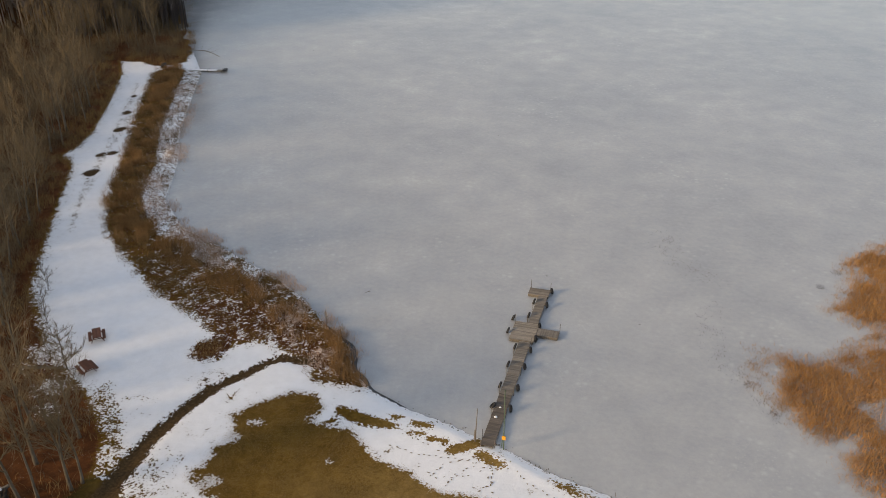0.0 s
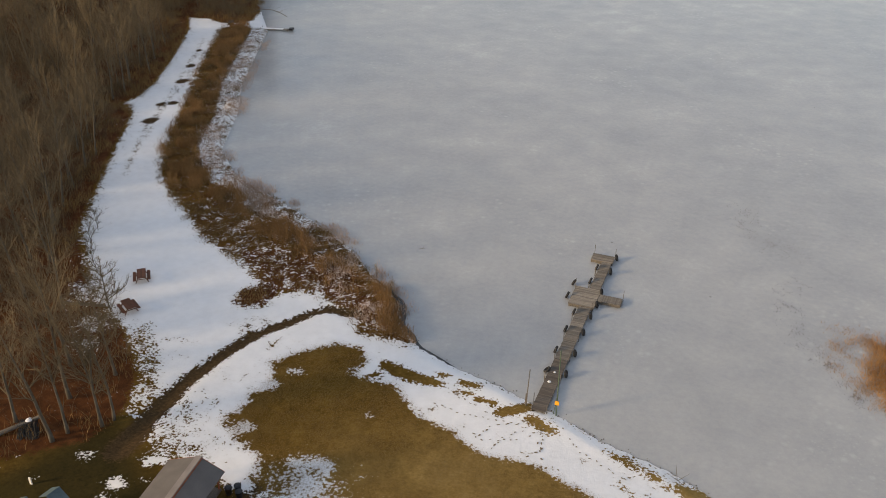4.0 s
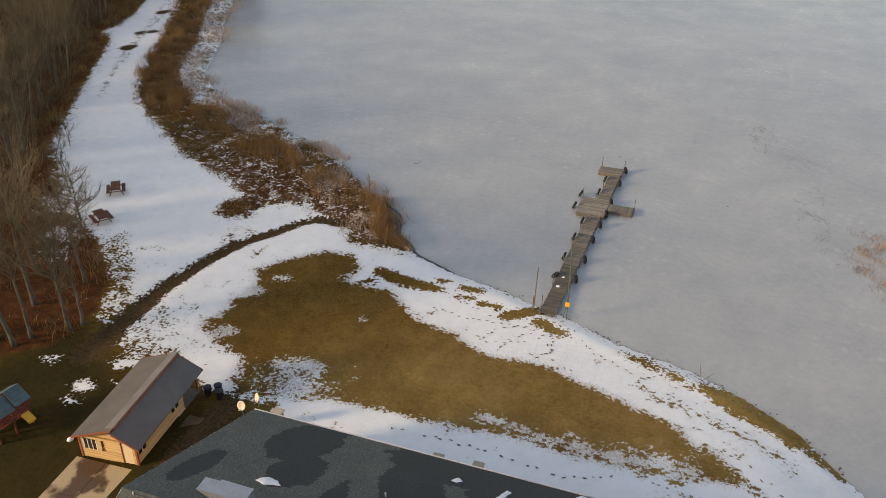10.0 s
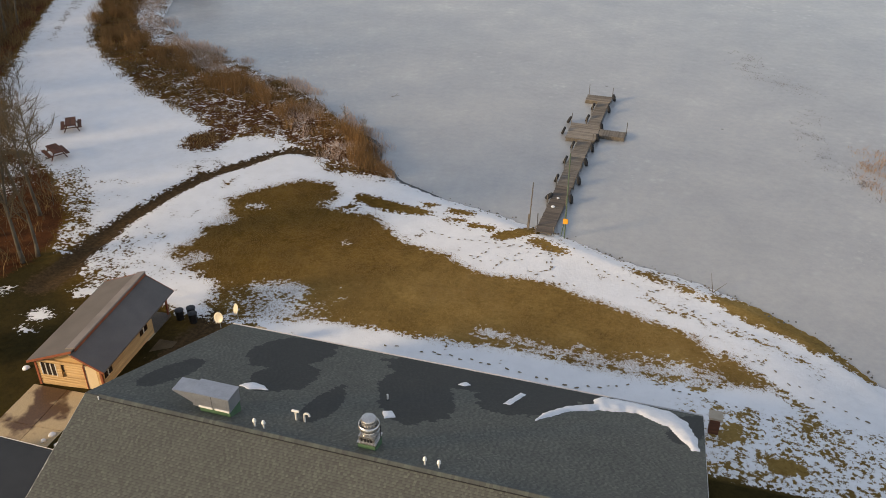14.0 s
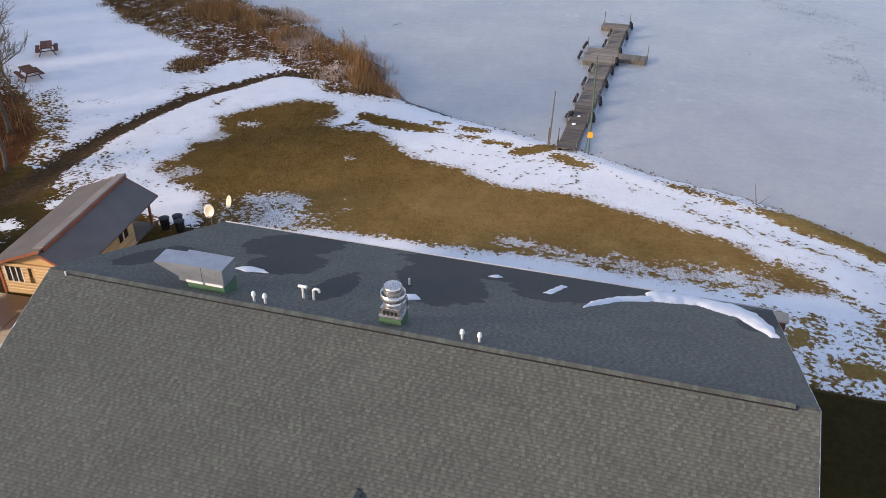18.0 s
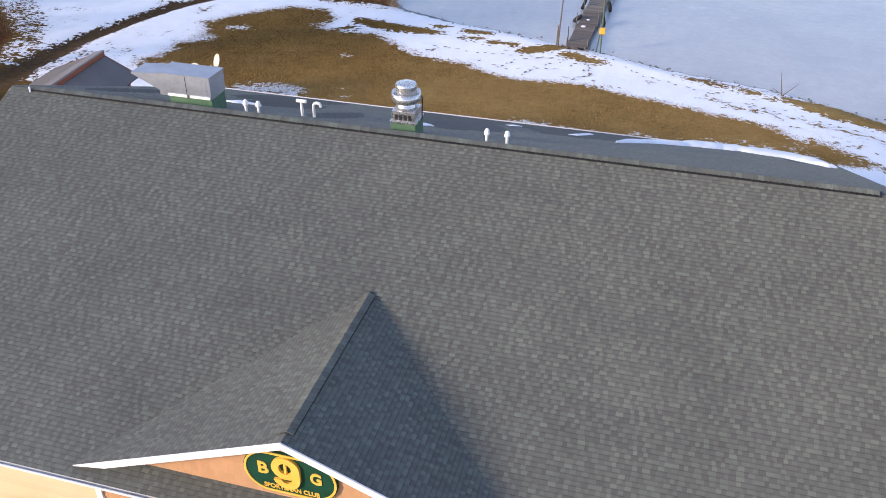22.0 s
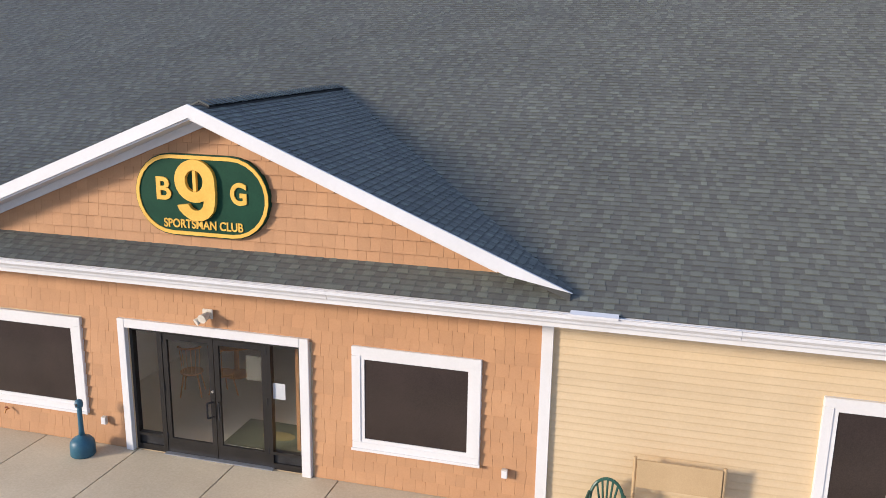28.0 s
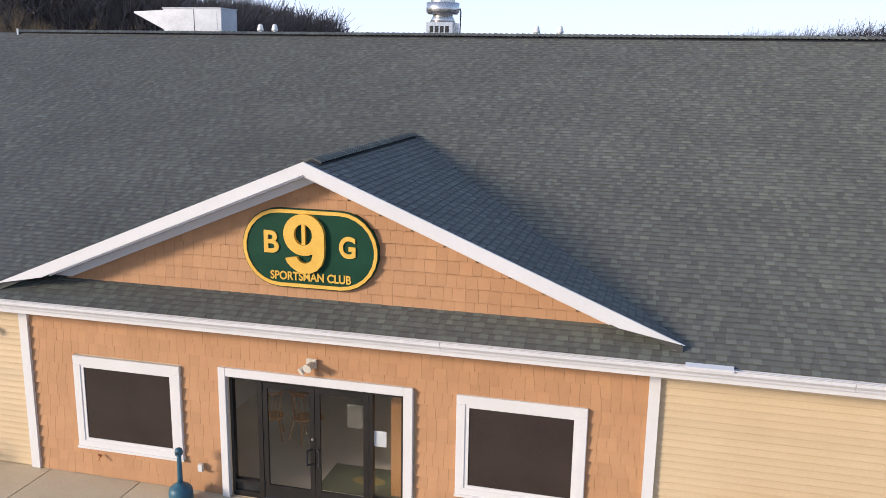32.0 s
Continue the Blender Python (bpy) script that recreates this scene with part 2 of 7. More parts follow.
def shingle_material(name, cols, wet=False):
    m, nt, b = shader(name)
    # tone: colour of each tab, with the painted shadow line along every course
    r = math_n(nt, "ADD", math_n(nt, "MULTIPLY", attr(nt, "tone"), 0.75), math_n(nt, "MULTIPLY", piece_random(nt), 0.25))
    v = coords(nt)
    grit = noise_tex(nt, v, 90.0, 2, 0.8)
    broad = noise_tex(nt, v, 0.5, 4)
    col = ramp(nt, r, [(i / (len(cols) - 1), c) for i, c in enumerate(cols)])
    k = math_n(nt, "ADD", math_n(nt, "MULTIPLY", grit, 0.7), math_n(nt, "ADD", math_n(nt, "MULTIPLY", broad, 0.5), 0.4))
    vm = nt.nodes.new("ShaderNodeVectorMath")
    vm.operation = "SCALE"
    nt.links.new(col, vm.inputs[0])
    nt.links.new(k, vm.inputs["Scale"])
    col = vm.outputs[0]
    rough = 0.66
    if wet:
        w = attr(nt, "wet")
        col = mix(nt, math_n(nt, "MULTIPLY", w, 0.72), col, (0.006, 0.007, 0.008))
        nt.links.new(math_n(nt, "SUBTRACT", 0.68, math_n(nt, "MULTIPLY", w, 0.04)), b.inputs["Roughness"])
    else:
        b.inputs["Roughness"].default_value = rough
    nt.links.new(col, b.inputs["Base Color"])
    b.inputs["Specular IOR Level"].default_value = 0.45
    b.inputs["Diffuse Roughness"].default_value = 0.6
    bump(nt, b, grit, 0.4, 0.004)
    return m


GROUND = ground_material()
ICE = ice_material()
SHINGLE = shingle_material("asphalt_shingle", [(0.071, 0.069, 0.061), (0.090, 0.089, 0.076), (0.106, 0.108, 0.091), (0.125, 0.131, 0.107), (0.156, 0.169, 0.133)], wet=True)
SIDING_CEDAR = surface("cedar_shingle_siding", (0.410, 0.214, 0.096), (0.488, 0.268, 0.124), 1.2, 35, 0.75, rel=0.14, pieces=0.055)
SIDING_TAN = surface("tan_vinyl_siding", (0.55, 0.415, 0.24), (0.62, 0.48, 0.29), 0.8, 25, 0.5, rel=0.05, pieces=0.04)
WHITE = surface("white_paint_trim", (0.665, 0.65, 0.625), (0.725, 0.71, 0.69), 1.2, 20, 0.45, rel=0.03)
GUTTER = surface("white_gutter_enamel", (0.62, 0.61, 0.60), (0.71, 0.70, 0.69), 1.0, 14, 0.4, rel=0.03, streak=0.10)
BRONZE = surface("dark_bronze_frame", (0.010, 0.009, 0.008), (0.022, 0.019, 0.017), 2, 40, 0.35, rel=0.03)
GLASS = glass_mat("clear_glass", (0.97, 0.975, 0.97))
DARKPANE = surface("dark_window_screen", (0.026, 0.019, 0.016), (0.050, 0.036, 0.030), 0.7, 60, 0.12, rel=0.0)
CONCRETE = surface("broom_concrete", (0.46, 0.375, 0.245), (0.61, 0.52, 0.36), 0.6, 25, 0.85, rel=0.15, pieces=0.05)


def puddled_concrete():
    """Tan concrete with dark puddles that dry out at ragged edges."""
    m, nt, b = shader("stained_concrete")
    v = coords(nt)
    fine = noise_tex(nt, v, 20, 3, 0.7)
    dry = ramp(nt, fine, [(0.3, (0.40, 0.30, 0.175)), (0.7, (0.54, 0.42, 0.26))])
    wet = ramp(nt, fine, [(0.3, (0.075, 0.040, 0.020)), (0.7, (0.15, 0.085, 0.042))])
    f = math_n(nt, "MULTIPLY", math_n(nt, "SUBTRACT", noise_tex(nt, v, 0.36, 4, 0.5), 0.555), 16.0, True)
    nt.links.new(mix(nt, f, dry, wet), b.inputs["Base Color"])
    nt.links.new(math_n(nt, "SUBTRACT", 0.85, math_n(nt, "MULTIPLY", f, 0.5)), b.inputs["Roughness"])
    bump(nt, b, fine, 0.1, 0.02)
    return m


CONCRETE_WET = puddled_concrete()
METAL = surface("galvanised_metal", (0.34, 0.355, 0.385), (0.46, 0.48, 0.515), 2.0, 15, 0.38, metal=0.7, rel=0.05)
STEEL = surface("bright_steel", (0.55, 0.53, 0.50), (0.72, 0.70, 0.67), 3.0, 20, 0.28, metal=0.9, rel=0.04)
CURB = surface("green_roof_curb", (0.060, 0.13, 0.070), (0.10, 0.19, 0.11), 3.0, 20, 0.6, rel=0.05)
PVC = surface("white_pvc", (0.76, 0.75, 0.70), (0.86, 0.85, 0.82), 6, 40, 0.4, rel=0.02)
SIGN_GREEN = surface("sign_green_paint", (0.004, 0.038, 0.019), (0.011, 0.060, 0.031), 2.5, 30, 0.6, rel=0.1, spec=0.2)
SIGN_YELLOW = surface("sign_yellow_paint", (0.66, 0.37, 0.035), (0.80, 0.50, 0.075), 3, 30, 0.5, rel=0.05)
DECK = surface("weathered_deck_plank", (0.108, 0.091, 0.073), (0.24, 0.205, 0.166), 1.4, 26, 0.85, rel=0.4, pieces=0.28, stretch=(0.5, 6, 3))
DECK_PALE = surface("bleached_deck_plank", (0.155, 0.131, 0.105), (0.315, 0.27, 0.218), 1.4, 26, 0.85, rel=0.4, pieces=0.28, stretch=(0.5, 6, 3))
DECK_DARK = surface("wet_deck_plank", (0.068, 0.054, 0.043), (0.160, 0.130, 0.104), 1.4, 26, 0.8, rel=0.4, pieces=0.3, stretch=(0.5, 6, 3))
RUBBER = surface("black_tyre_rubber", (0.010, 0.010, 0.011), (0.028, 0.027, 0.027), 5, 40, 0.8, rel=0.2)
POSTWOOD = surface("grey_wood_post", (0.085, 0.072, 0.060), (0.19, 0.165, 0.135), 3, 30, 0.85, rel=0.3, stretch=(4, 4, 0.5))
GREENPOST = surface("green_painted_pole", (0.055, 0.085, 0.050), (0.10, 0.14, 0.085), 3, 30, 0.5, rel=0.1)
ORANGE = surface("orange_box_paint", (0.75, 0.30, 0.015), (0.85, 0.40, 0.03), 4, 30, 0.5, rel=0.05)
BARK = surface("grey_brown_bark", (0.060, 0.048, 0.034), (0.175, 0.145, 0.105), 1.5, 22, 0.95, rel=0.6, pieces=0.0, stretch=(3, 3, 0.6))
TWIG = surface("bare_twig_bark", (0.088, 0.064, 0.034), (0.200, 0.146, 0.082), 0.5, 8, 0.95, rel=0.0, pieces=0.3)
STRAW = surface("dry_lawn_straw", (0.24, 0.150, 0.048), (0.32, 0.205, 0.070), 0.4, 8, 0.9, rel=0.0, pieces=0.04)
# twig colour greyed, so distance haze is part of the far woods' tone
FARTWIG = surface("distant_grey_twigs", (0.070, 0.060, 0.056), (0.135, 0.115, 0.110), 0.1, 4, 0.95, rel=0.0, pieces=0.25)
BRUSH = surface("dead_brush", (0.125, 0.073, 0.026), (0.30, 0.186, 0.068), 0.5, 6, 0.95, rel=0.0, pieces=0.35)
REED_BROWN = surface("dry_brown_reed", (0.19, 0.099, 0.034), (0.37, 0.212, 0.084), 0.25, 5, 0.9, rel=0.0, pieces=0.35)
REED_PALE = surface("pale_reed", (0.40, 0.28, 0.21), (0.58, 0.45, 0.37), 0.25, 5, 0.9, rel=0.0, pieces=0.3)
REED_FADED = surface("faded_reed", (0.26, 0.165, 0.10), (0.42, 0.29, 0.20), 0.25, 5, 0.9, rel=0.0, pieces=0.35)
REED_ORANGE = surface("orange_dry_reed", (0.25, 0.120, 0.038), (0.45, 0.245, 0.095), 0.25, 5, 0.9, rel=0.0, pieces=0.35)
SNOW = surface("snow", (0.74, 0.75, 0.77), (0.87, 0.87, 0.88), 1.5, 9, 0.7, rel=0.4)
STONE = surface("dark_shore_stone", (0.055, 0.050, 0.044), (0.20, 0.18, 0.15), 3, 20, 0.9, rel=0.3, pieces=0.4)
STUBBLE = surface("dark_frozen_stubble", (0.040, 0.036, 0.034), (0.13, 0.11, 0.095), 0.5, 6, 0.9, rel=0.0, pieces=0.3)
OPENWATER = surface("dark_wet_shore_ice", (0.020, 0.022, 0.025), (0.075, 0.075, 0.075), 1.5, 12, 0.25, rel=0.1)
MUDPRINT = surface("trodden_ground", (0.10, 0.072, 0.040), (0.27, 0.21, 0.14), 3, 20, 0.95, rel=0.2)
LOG = surface("honey_log_siding", (0.44, 0.275, 0.118), (0.62, 0.42, 0.205), 1.2, 20, 0.6, rel=0.2, pieces=0.12, stretch=(0.6, 0.6, 5))
CREAM = surface("cream_door_paint", (0.66, 0.52, 0.33), (0.76, 0.62, 0.42), 1, 20, 0.5, rel=0.05)
REDTRIM = surface("red_stained_trim", (0.22, 0.060, 0.030), (0.33, 0.105, 0.050), 2, 25, 0.6, rel=0.1)
ROLLROOF = surface("grey_roll_roofing", (0.094, 0.084, 0.078), (0.160, 0.142, 0.130), 0.5, 30, 0.62, rel=0.2, pieces=0.06)
TEALROOF = surface("teal_play_roof", (0.045, 0.075, 0.085), (0.095, 0.140, 0.150), 1.5, 20, 0.7, rel=0.1, pieces=0.12)
PLAYRED = surface("red_brown_play_timber", (0.12, 0.028, 0.020), (0.22, 0.058, 0.038), 2, 25, 0.7, rel=0.2)
PLAYYELLOW = surface("yellow_play_plastic", (0.66, 0.33, 0.02), (0.80, 0.46, 0.04), 2, 20, 0.4, rel=0.0)
REDWOOD = surface("red_brown_timber", (0.085, 0.030, 0.016), (0.18, 0.070, 0.036), 2, 25, 0.8, rel=0.3, pieces=0.2, stretch=(0.5, 5, 3))
TEAL = surface("blue_teal_plastic", (0.018, 0.080, 0.125), (0.035, 0.125, 0.180), 3, 30, 0.45, rel=0.05)
CHAIRGREEN = surface("dark_green_plastic", (0.012, 0.060, 0.040), (0.025, 0.095, 0.066), 3, 30, 0.4, rel=0.03)
BENCHTAN = surface("tan_sling_fabric", (0.42, 0.29, 0.145), (0.52, 0.375, 0.20), 2, 60, 0.8, rel=0.15)
YELLOW = surface("yellow_handle_plastic", (0.75, 0.50, 0.01), (0.85, 0.62, 0.03), 3, 30, 0.4, rel=0.0)
BEIGE = surface("beige_fixture", (0.50, 0.45, 0.36), (0.66, 0.61, 0.52), 5, 40, 0.5, rel=0.02)
DARKMETAL = surface("dark_metal", (0.020, 0.020, 0.022), (0.05, 0.05, 0.052), 4, 30, 0.5, metal=0.5, rel=0.03)
HONEY = surface("honey_oak", (0.46, 0.20, 0.045), (0.64, 0.32, 0.09), 2, 25, 0.5, rel=0.1, stretch=(4, 4, 0.6))
ROOMWALL = surface("interior_wall_paint", (0.82, 0.79, 0.70), (0.88, 0.85, 0.77), 1, 20, 0.8, rel=0.03)
ROOMFLOOR = surface("interior_floor", (0.62, 0.58, 0.48), (0.72, 0.68, 0.58), 1.2, 20, 0.35, rel=0.05)
# both paper tones lowered to stand for the dimness behind the door glass
PAPER = surface("white_paper", (0.46, 0.47, 0.47), (0.54, 0.55, 0.55), 3, 30, 0.7, rel=0.0)
PAPER_GREY = surface("dimmed_poster", (0.035, 0.036, 0.028), (0.055, 0.055, 0.045), 3, 30, 0.7, rel=0.0)
WETROOF = surface("black_membrane_roof", (0.012, 0.014, 0.015), (0.032, 0.034, 0.036), 0.6, 20, 0.55, rel=0.1)
DISH = surface("cream_dish_enamel", (0.56, 0.50, 0.38), (0.66, 0.60, 0.48), 3, 30, 0.4, rel=0.0)
GRAVEL = surface("pale_gravel", (0.26, 0.22, 0.17), (0.42, 0.36, 0.29), 0.4, 30, 0.95, rel=0.3)
WETCON = surface("muddy_concrete", (0.060, 0.042, 0.022), (0.150, 0.108, 0.064), 0.9, 20, 0.9, rel=0.2, spec=0.15)
RIDGEROLL = surface("pale_ridge_roll", (0.150, 0.132, 0.122), (0.245, 0.215, 0.20), 0.8, 25, 0.55, rel=0.1)
BRICKTAN = surface("tan_cap_stone", (0.38, 0.31, 0.23), (0.50, 0.42, 0.32), 3, 25, 0.85, rel=0.2)


# ---- building helpers ----
class Shape:
    """Collects corners and faces, and makes one mesh of them."""

    def __init__(self):
        self.v, self.f = [], []

    def quad(self, *pts):
        n = len(self.v)
        self.v += [tuple(p) for p in pts]
        self.f.append(tuple(range(n, n + len(pts))))
        return self

    def box(self, x0, x1, y0, y1, z0, z1):
        n = len(self.v)
        self.v += [(x, y, z) for z in (z0, z1) for x, y in ((x0, y0), (x1, y0), (x1, y1), (x0, y1))]
        self.f += [tuple(n + i for i in q) for q in ((3, 2, 1, 0), (4, 5, 6, 7), (0, 1, 5, 4), (1, 2, 6, 5), (2, 3, 7, 6), (3, 0, 4, 7))]
        return self

    def prism(self, outline, axis, a, b):
        """A flat outline (pairs) swept along an axis from a to b."""
        n, k = len(self.v), len(outline)
        put = {"x": lambda p, t: (t, p[0], p[1]), "y": lambda p, t: (p[0], t, p[1]), "z": lambda p, t: (p[0], p[1], t)}[axis]
        self.v += [put(p, a) for p in outline] + [put(p, b) for p in outline]
        self.f += [(n + i, n + (i + 1) % k, n + k + (i + 1) % k, n + k + i) for i in range(k)]
        self.f += [tuple(n + i for i in range(k))[::-1], tuple(n + k + i for i in range(k))]
        return self

    def tube(self, p, q, r0, r1=None, sides=8, caps=True):
        r1 = r0 if r1 is None else r1
        p, q = Vector(p), Vector(q)
        d = (q - p).normalized()
        a = d.orthogonal().normalized()
        b = d.cross(a)
        n = len(self.v)
        for c, r in ((p, r0), (q, r1)):
            for i in range(sides):
                w = 2 * math.pi * i / sides
                self.v.append(tuple(c + (a * math.cos(w) + b * math.sin(w)) * r))
        self.f += [(n + i, n + (i + 1) % sides, n + sides + (i + 1) % sides, n + sides + i) for i in range(sides)]
        if caps:
            self.f += [tuple(n + i for i in range(sides))[::-1], tuple(n + sides + i for i in range(sides))]
        return self

    def lathe(self, profile, centre=(0, 0, 0), sides=20):
        """Turned round the upright axis; profile: pairs of radius and height."""
        n = len(self.v)
        cx, cy, cz = centre
        for r, z in profile:
            for i in range(sides):
                w = 2 * math.pi * i / sides
                self.v.append((cx + r * math.cos(w), cy + r * math.sin(w), cz + z))
        for j in range(len(profile) - 1):
            for i in range(sides):
                k = (i + 1) % sides
                self.f.append((n + j * sides + i, n + j * sides + k, n + (j + 1) * sides + k, n + (j + 1) * sides + i))
        self.f += [tuple(n + i for i in range(sides))[::-1], tuple(n + (len(profile) - 1) * sides + i for i in range(sides))]
        return self

    def bend(self, pts, r, sides=8):
        for p, q in zip(pts, pts[1:]):
            self.tube(p, q, r, r, sides)
        return self

    def mesh(self, name, material, smooth=False, bevel=0.0, weld=False):
        me = bpy.data.meshes.new(name)
        me.from_pydata(self.v, [], self.f)
        bm = bmesh.new()
        bm.from_mesh(me)
        if weld:
            bmesh.ops.remove_doubles(bm, verts=bm.verts[:], dist=0.002)
        bmesh.ops.recalc_face_normals(bm, faces=bm.faces)
        if bevel:
            bmesh.ops.bevel(bm, geom=bm.edges[:], offset=bevel, segments=2, affect="EDGES", clamp_overlap=True)
        bm.to_mesh(me)
        bm.free()
        if smooth:
            for p in me.polygons:
                p.use_smooth = True
        me.materials.append(material)
        return me


def thing(name, at=(0, 0, 0), rz=0.0, label="", category="", group="", kind=""):
    ob = new(name)
    ob.empty_display_size = 0.2
    ob.matrix_basis = pose(*at, 0, 0, rz)
    return tagged(ob, label, category, group, kind)


def part(name, shape, material, parent, label="", smooth=False, bevel=0.0):
    me = shape if isinstance(shape, bpy.types.Mesh) else shape.mesh(name, material, smooth, bevel)
    ob = new(name, me)
    ob.parent = parent
    return tagged(ob, label)


def single(name, shape, material, at=(0, 0, 0), rz=0.0, label="", category="", group="", kind="", smooth=False, bevel=0.0):
    ob = new(name, shape.mesh(name, material, smooth, bevel))
    ob.matrix_basis = pose(*at, 0, 0, rz)
    return tagged(ob, label, category, group, kind)


def bulk(name, verts, faces, material, label, category, kind="stuff", parent=None):
    """One object of very many small pieces, from arrays."""
    me = bpy.data.meshes.new(name)
    verts, faces = np.asarray(verts, np.float32), np.asarray(faces, np.int32)
    k = faces.shape[1]
    me.vertices.add(len(verts))
    me.vertices.foreach_set("co", verts.ravel())
    me.loops.add(faces.size)
    me.loops.foreach_set("vertex_index", faces.ravel())
    me.polygons.add(len(faces))
    me.polygons.foreach_set("loop_start", np.arange(0, faces.size, k, dtype=np.int32))
    me.update(calc_edges=True)
    me.validate()
    me.materials.append(material)
    ob = new(name, me)
    ob.parent = parent
    return tagged(ob, label, category, "", kind)


def smooth01(a, b, x):
    t = np.clip((np.asarray(x, float) - a) / (b - a), 0, 1)
    return t * t * (3 - 2 * t)


def line_distance(px, py, pts, closed=False):
    pts = np.asarray(pts, float)
    best = np.full(np.shape(px), 1e9)
    n = len(pts)
    for i in range(n if closed else n - 1):
        (ax, ay), (bx, by) = pts[i], pts[(i + 1) % n]
        dx, dy = bx - ax, by - ay
        t = np.clip(((px - ax) * dx + (py - ay) * dy) / (dx * dx + dy * dy), 0, 1)
        best = np.minimum(best, np.hypot(px - ax - t * dx, py - ay - t * dy))
    return best


def inside(px, py, pts):
    pts = np.asarray(pts, float)
    odd = np.zeros(np.shape(px), bool)
    n = len(pts)
    for i in range(n):
        (ax, ay), (bx, by) = pts[i], pts[(i + 1) % n]
        if ay == by:
            continue
        hit = ((ay > py) != (by > py)) & (px < (bx - ax) * (py - ay) / (by - ay) + ax)
        odd ^= hit
    return odd


def depth_in(px, py, pts):
    """Distance to an outline: positive inside, negative outside."""
    d = line_distance(px, py, pts, True)
    return np.where(inside(px, py, pts), d, -d)


# ---- the plan: outlines on the ground ----
SHORE = [(36.6, 22.2), (30.4, 28.7), (26.9, 32.7), (23.8, 36.1), (21.4, 39.1), (17.4, 41.8), (13.0, 43.9), (6.6, 45.6), (2.4, 47.6), (-1.5, 48.8),
         (-4.2, 49.9), (-9.8, 51.3), (-14.4, 53.2), (-17.9, 56.3), (-20.0, 60.8), (-25.2, 64.7), (-29.4, 69.0), (-34.6, 72.9), (-46.2, 79.0),
         (-56.7, 84.1), (-64.5, 92.2), (-71.2, 107.7), (-78.5, 120.6), (-87.8, 142.0), (-94.1, 156.9), (-105.5, 173.1)]
FAR_SHORE = [(-137, 218), (-190, 318), (-186, 400), (-160, 458), (-205, 950), (0, 1150), (70, 900), (52, 796), (99, 700), (122, 570),
             (142, 320), (158, 130), (100, 42), (52, 18)]
LAKE = SHORE + FAR_SHORE
LAWN = [(-27.8, 44.7), (-26.5, 46.4), (-25.6, 47.5), (-24.1, 49.1), (-22.4, 50.3), (-20.3, 50.8), (-18.6, 48.6), (-18.4, 45.9), (-16.4, 45.7), (-14.3, 46.0),
        (-11.9, 43.8), (-9.8, 42.2), (-6.6, 41.5), (-4.2, 39.9), (-2.4, 39.4), (0.9, 39.7), (3.1, 39.6), (5.0, 38.5), (9.0, 37.1), (12.9, 35.6),
        (13.7, 34.4), (14.2, 33.4), (15.0, 34.3), (16.7, 32.4), (17.4, 31.1), (13.1, 30.2), (9.2, 29.6), (5.1, 29.8), (1.5, 30.1), (-2.7, 29.6), (-5.2, 29.6), (-8.5, 29.5),
        (-12.0, 29.3), (-14.2, 28.3), (-15.5, 28.2), (-18.0, 27.6), (-18.7, 26.9), (-19.6, 28.0), (-20.2, 29.0), (-20.3, 30.0), (-20.8, 31.0), (-21.6, 31.8), (-22.9, 32.6),
        (-24.7, 33.1), (-25.8, 34.0), (-26.7, 34.2), (-27.2, 35.4), (-26.6, 36.6), (-26.4, 37.9), (-26.9, 39.5), (-26.5, 40.9), (-26.3, 42.4), (-26.9, 43.8)]
BANK_BARE = [(-17.7, 49.4), (-15.7, 49.4), (-12.1, 48.7), (-9.8, 48.3), (-9.3, 47.3), (-11.5, 47.0), (-14.8, 47.1), (-16.6, 47.9)]
BANK_EAST = [(14.3, 42.2), (16.9, 42.0), (19.3, 40.8), (21.2, 39.6), (22.1, 38.0), (20.9, 37.3), (18.3, 38.9), (15.1, 40.5)]
TRODDEN = [(-44.2, 45.8), (-39.2, 41.3), (-35.6, 36.2), (-33.9, 34.2), (-35.0, 32.6), (-37.9, 34.1), (-39.5, 36.3), (-41.2, 40.2), (-44.2, 44.2)]
LEAFY = [(-45.1, 63.9), (-41.0, 61.0), (-36.4, 57.8), (-36.3, 54.0), (-34.0, 53.6), (-33.5, 57.0), (-30.9, 58.5), (-26.0, 57.0), (-23.6, 55.5), (-21.9, 54.2), (-17.3, 53.4), (-20.3, 57.7),
         (-27.0, 64.3), (-32.3, 66.7), (-39.5, 66.7)]
FOREST = [(-110.8, 150.2), (-104.4, 137.5), (-97.8, 123.4), (-94.0, 114.6), (-91.9, 106.9), (-92.2, 103.2), (-89.0, 101.4), (-86.0, 97.3), (-79.4, 84.7), (-71.7, 71.1), (-66.0, 61.5), (-59.8, 55.2),
          (-55.0, 50.5), (-49.5, 46.8), (-45.2, 44.5), (-41.3, 41.0), (-38.7, 38.2), (-36.4, 34.0), (-35.9, 30.5), (-36.5, 27.5), (-42.3, 22.4), (-46.6, 9.9), (-49.2, -61.7), (-421.9, -50.6), (-419.3, 329.1),
          (-226.3, 370.8), (-137.8, 230.0), (-108.6, 180.6), (-104.2, 170.5), (-101.8, 163.0), (-103.0, 159.6), (-107.0, 157.4), (-112.0, 159.6), (-116.5, 158.6), (-114.0, 154.6)]
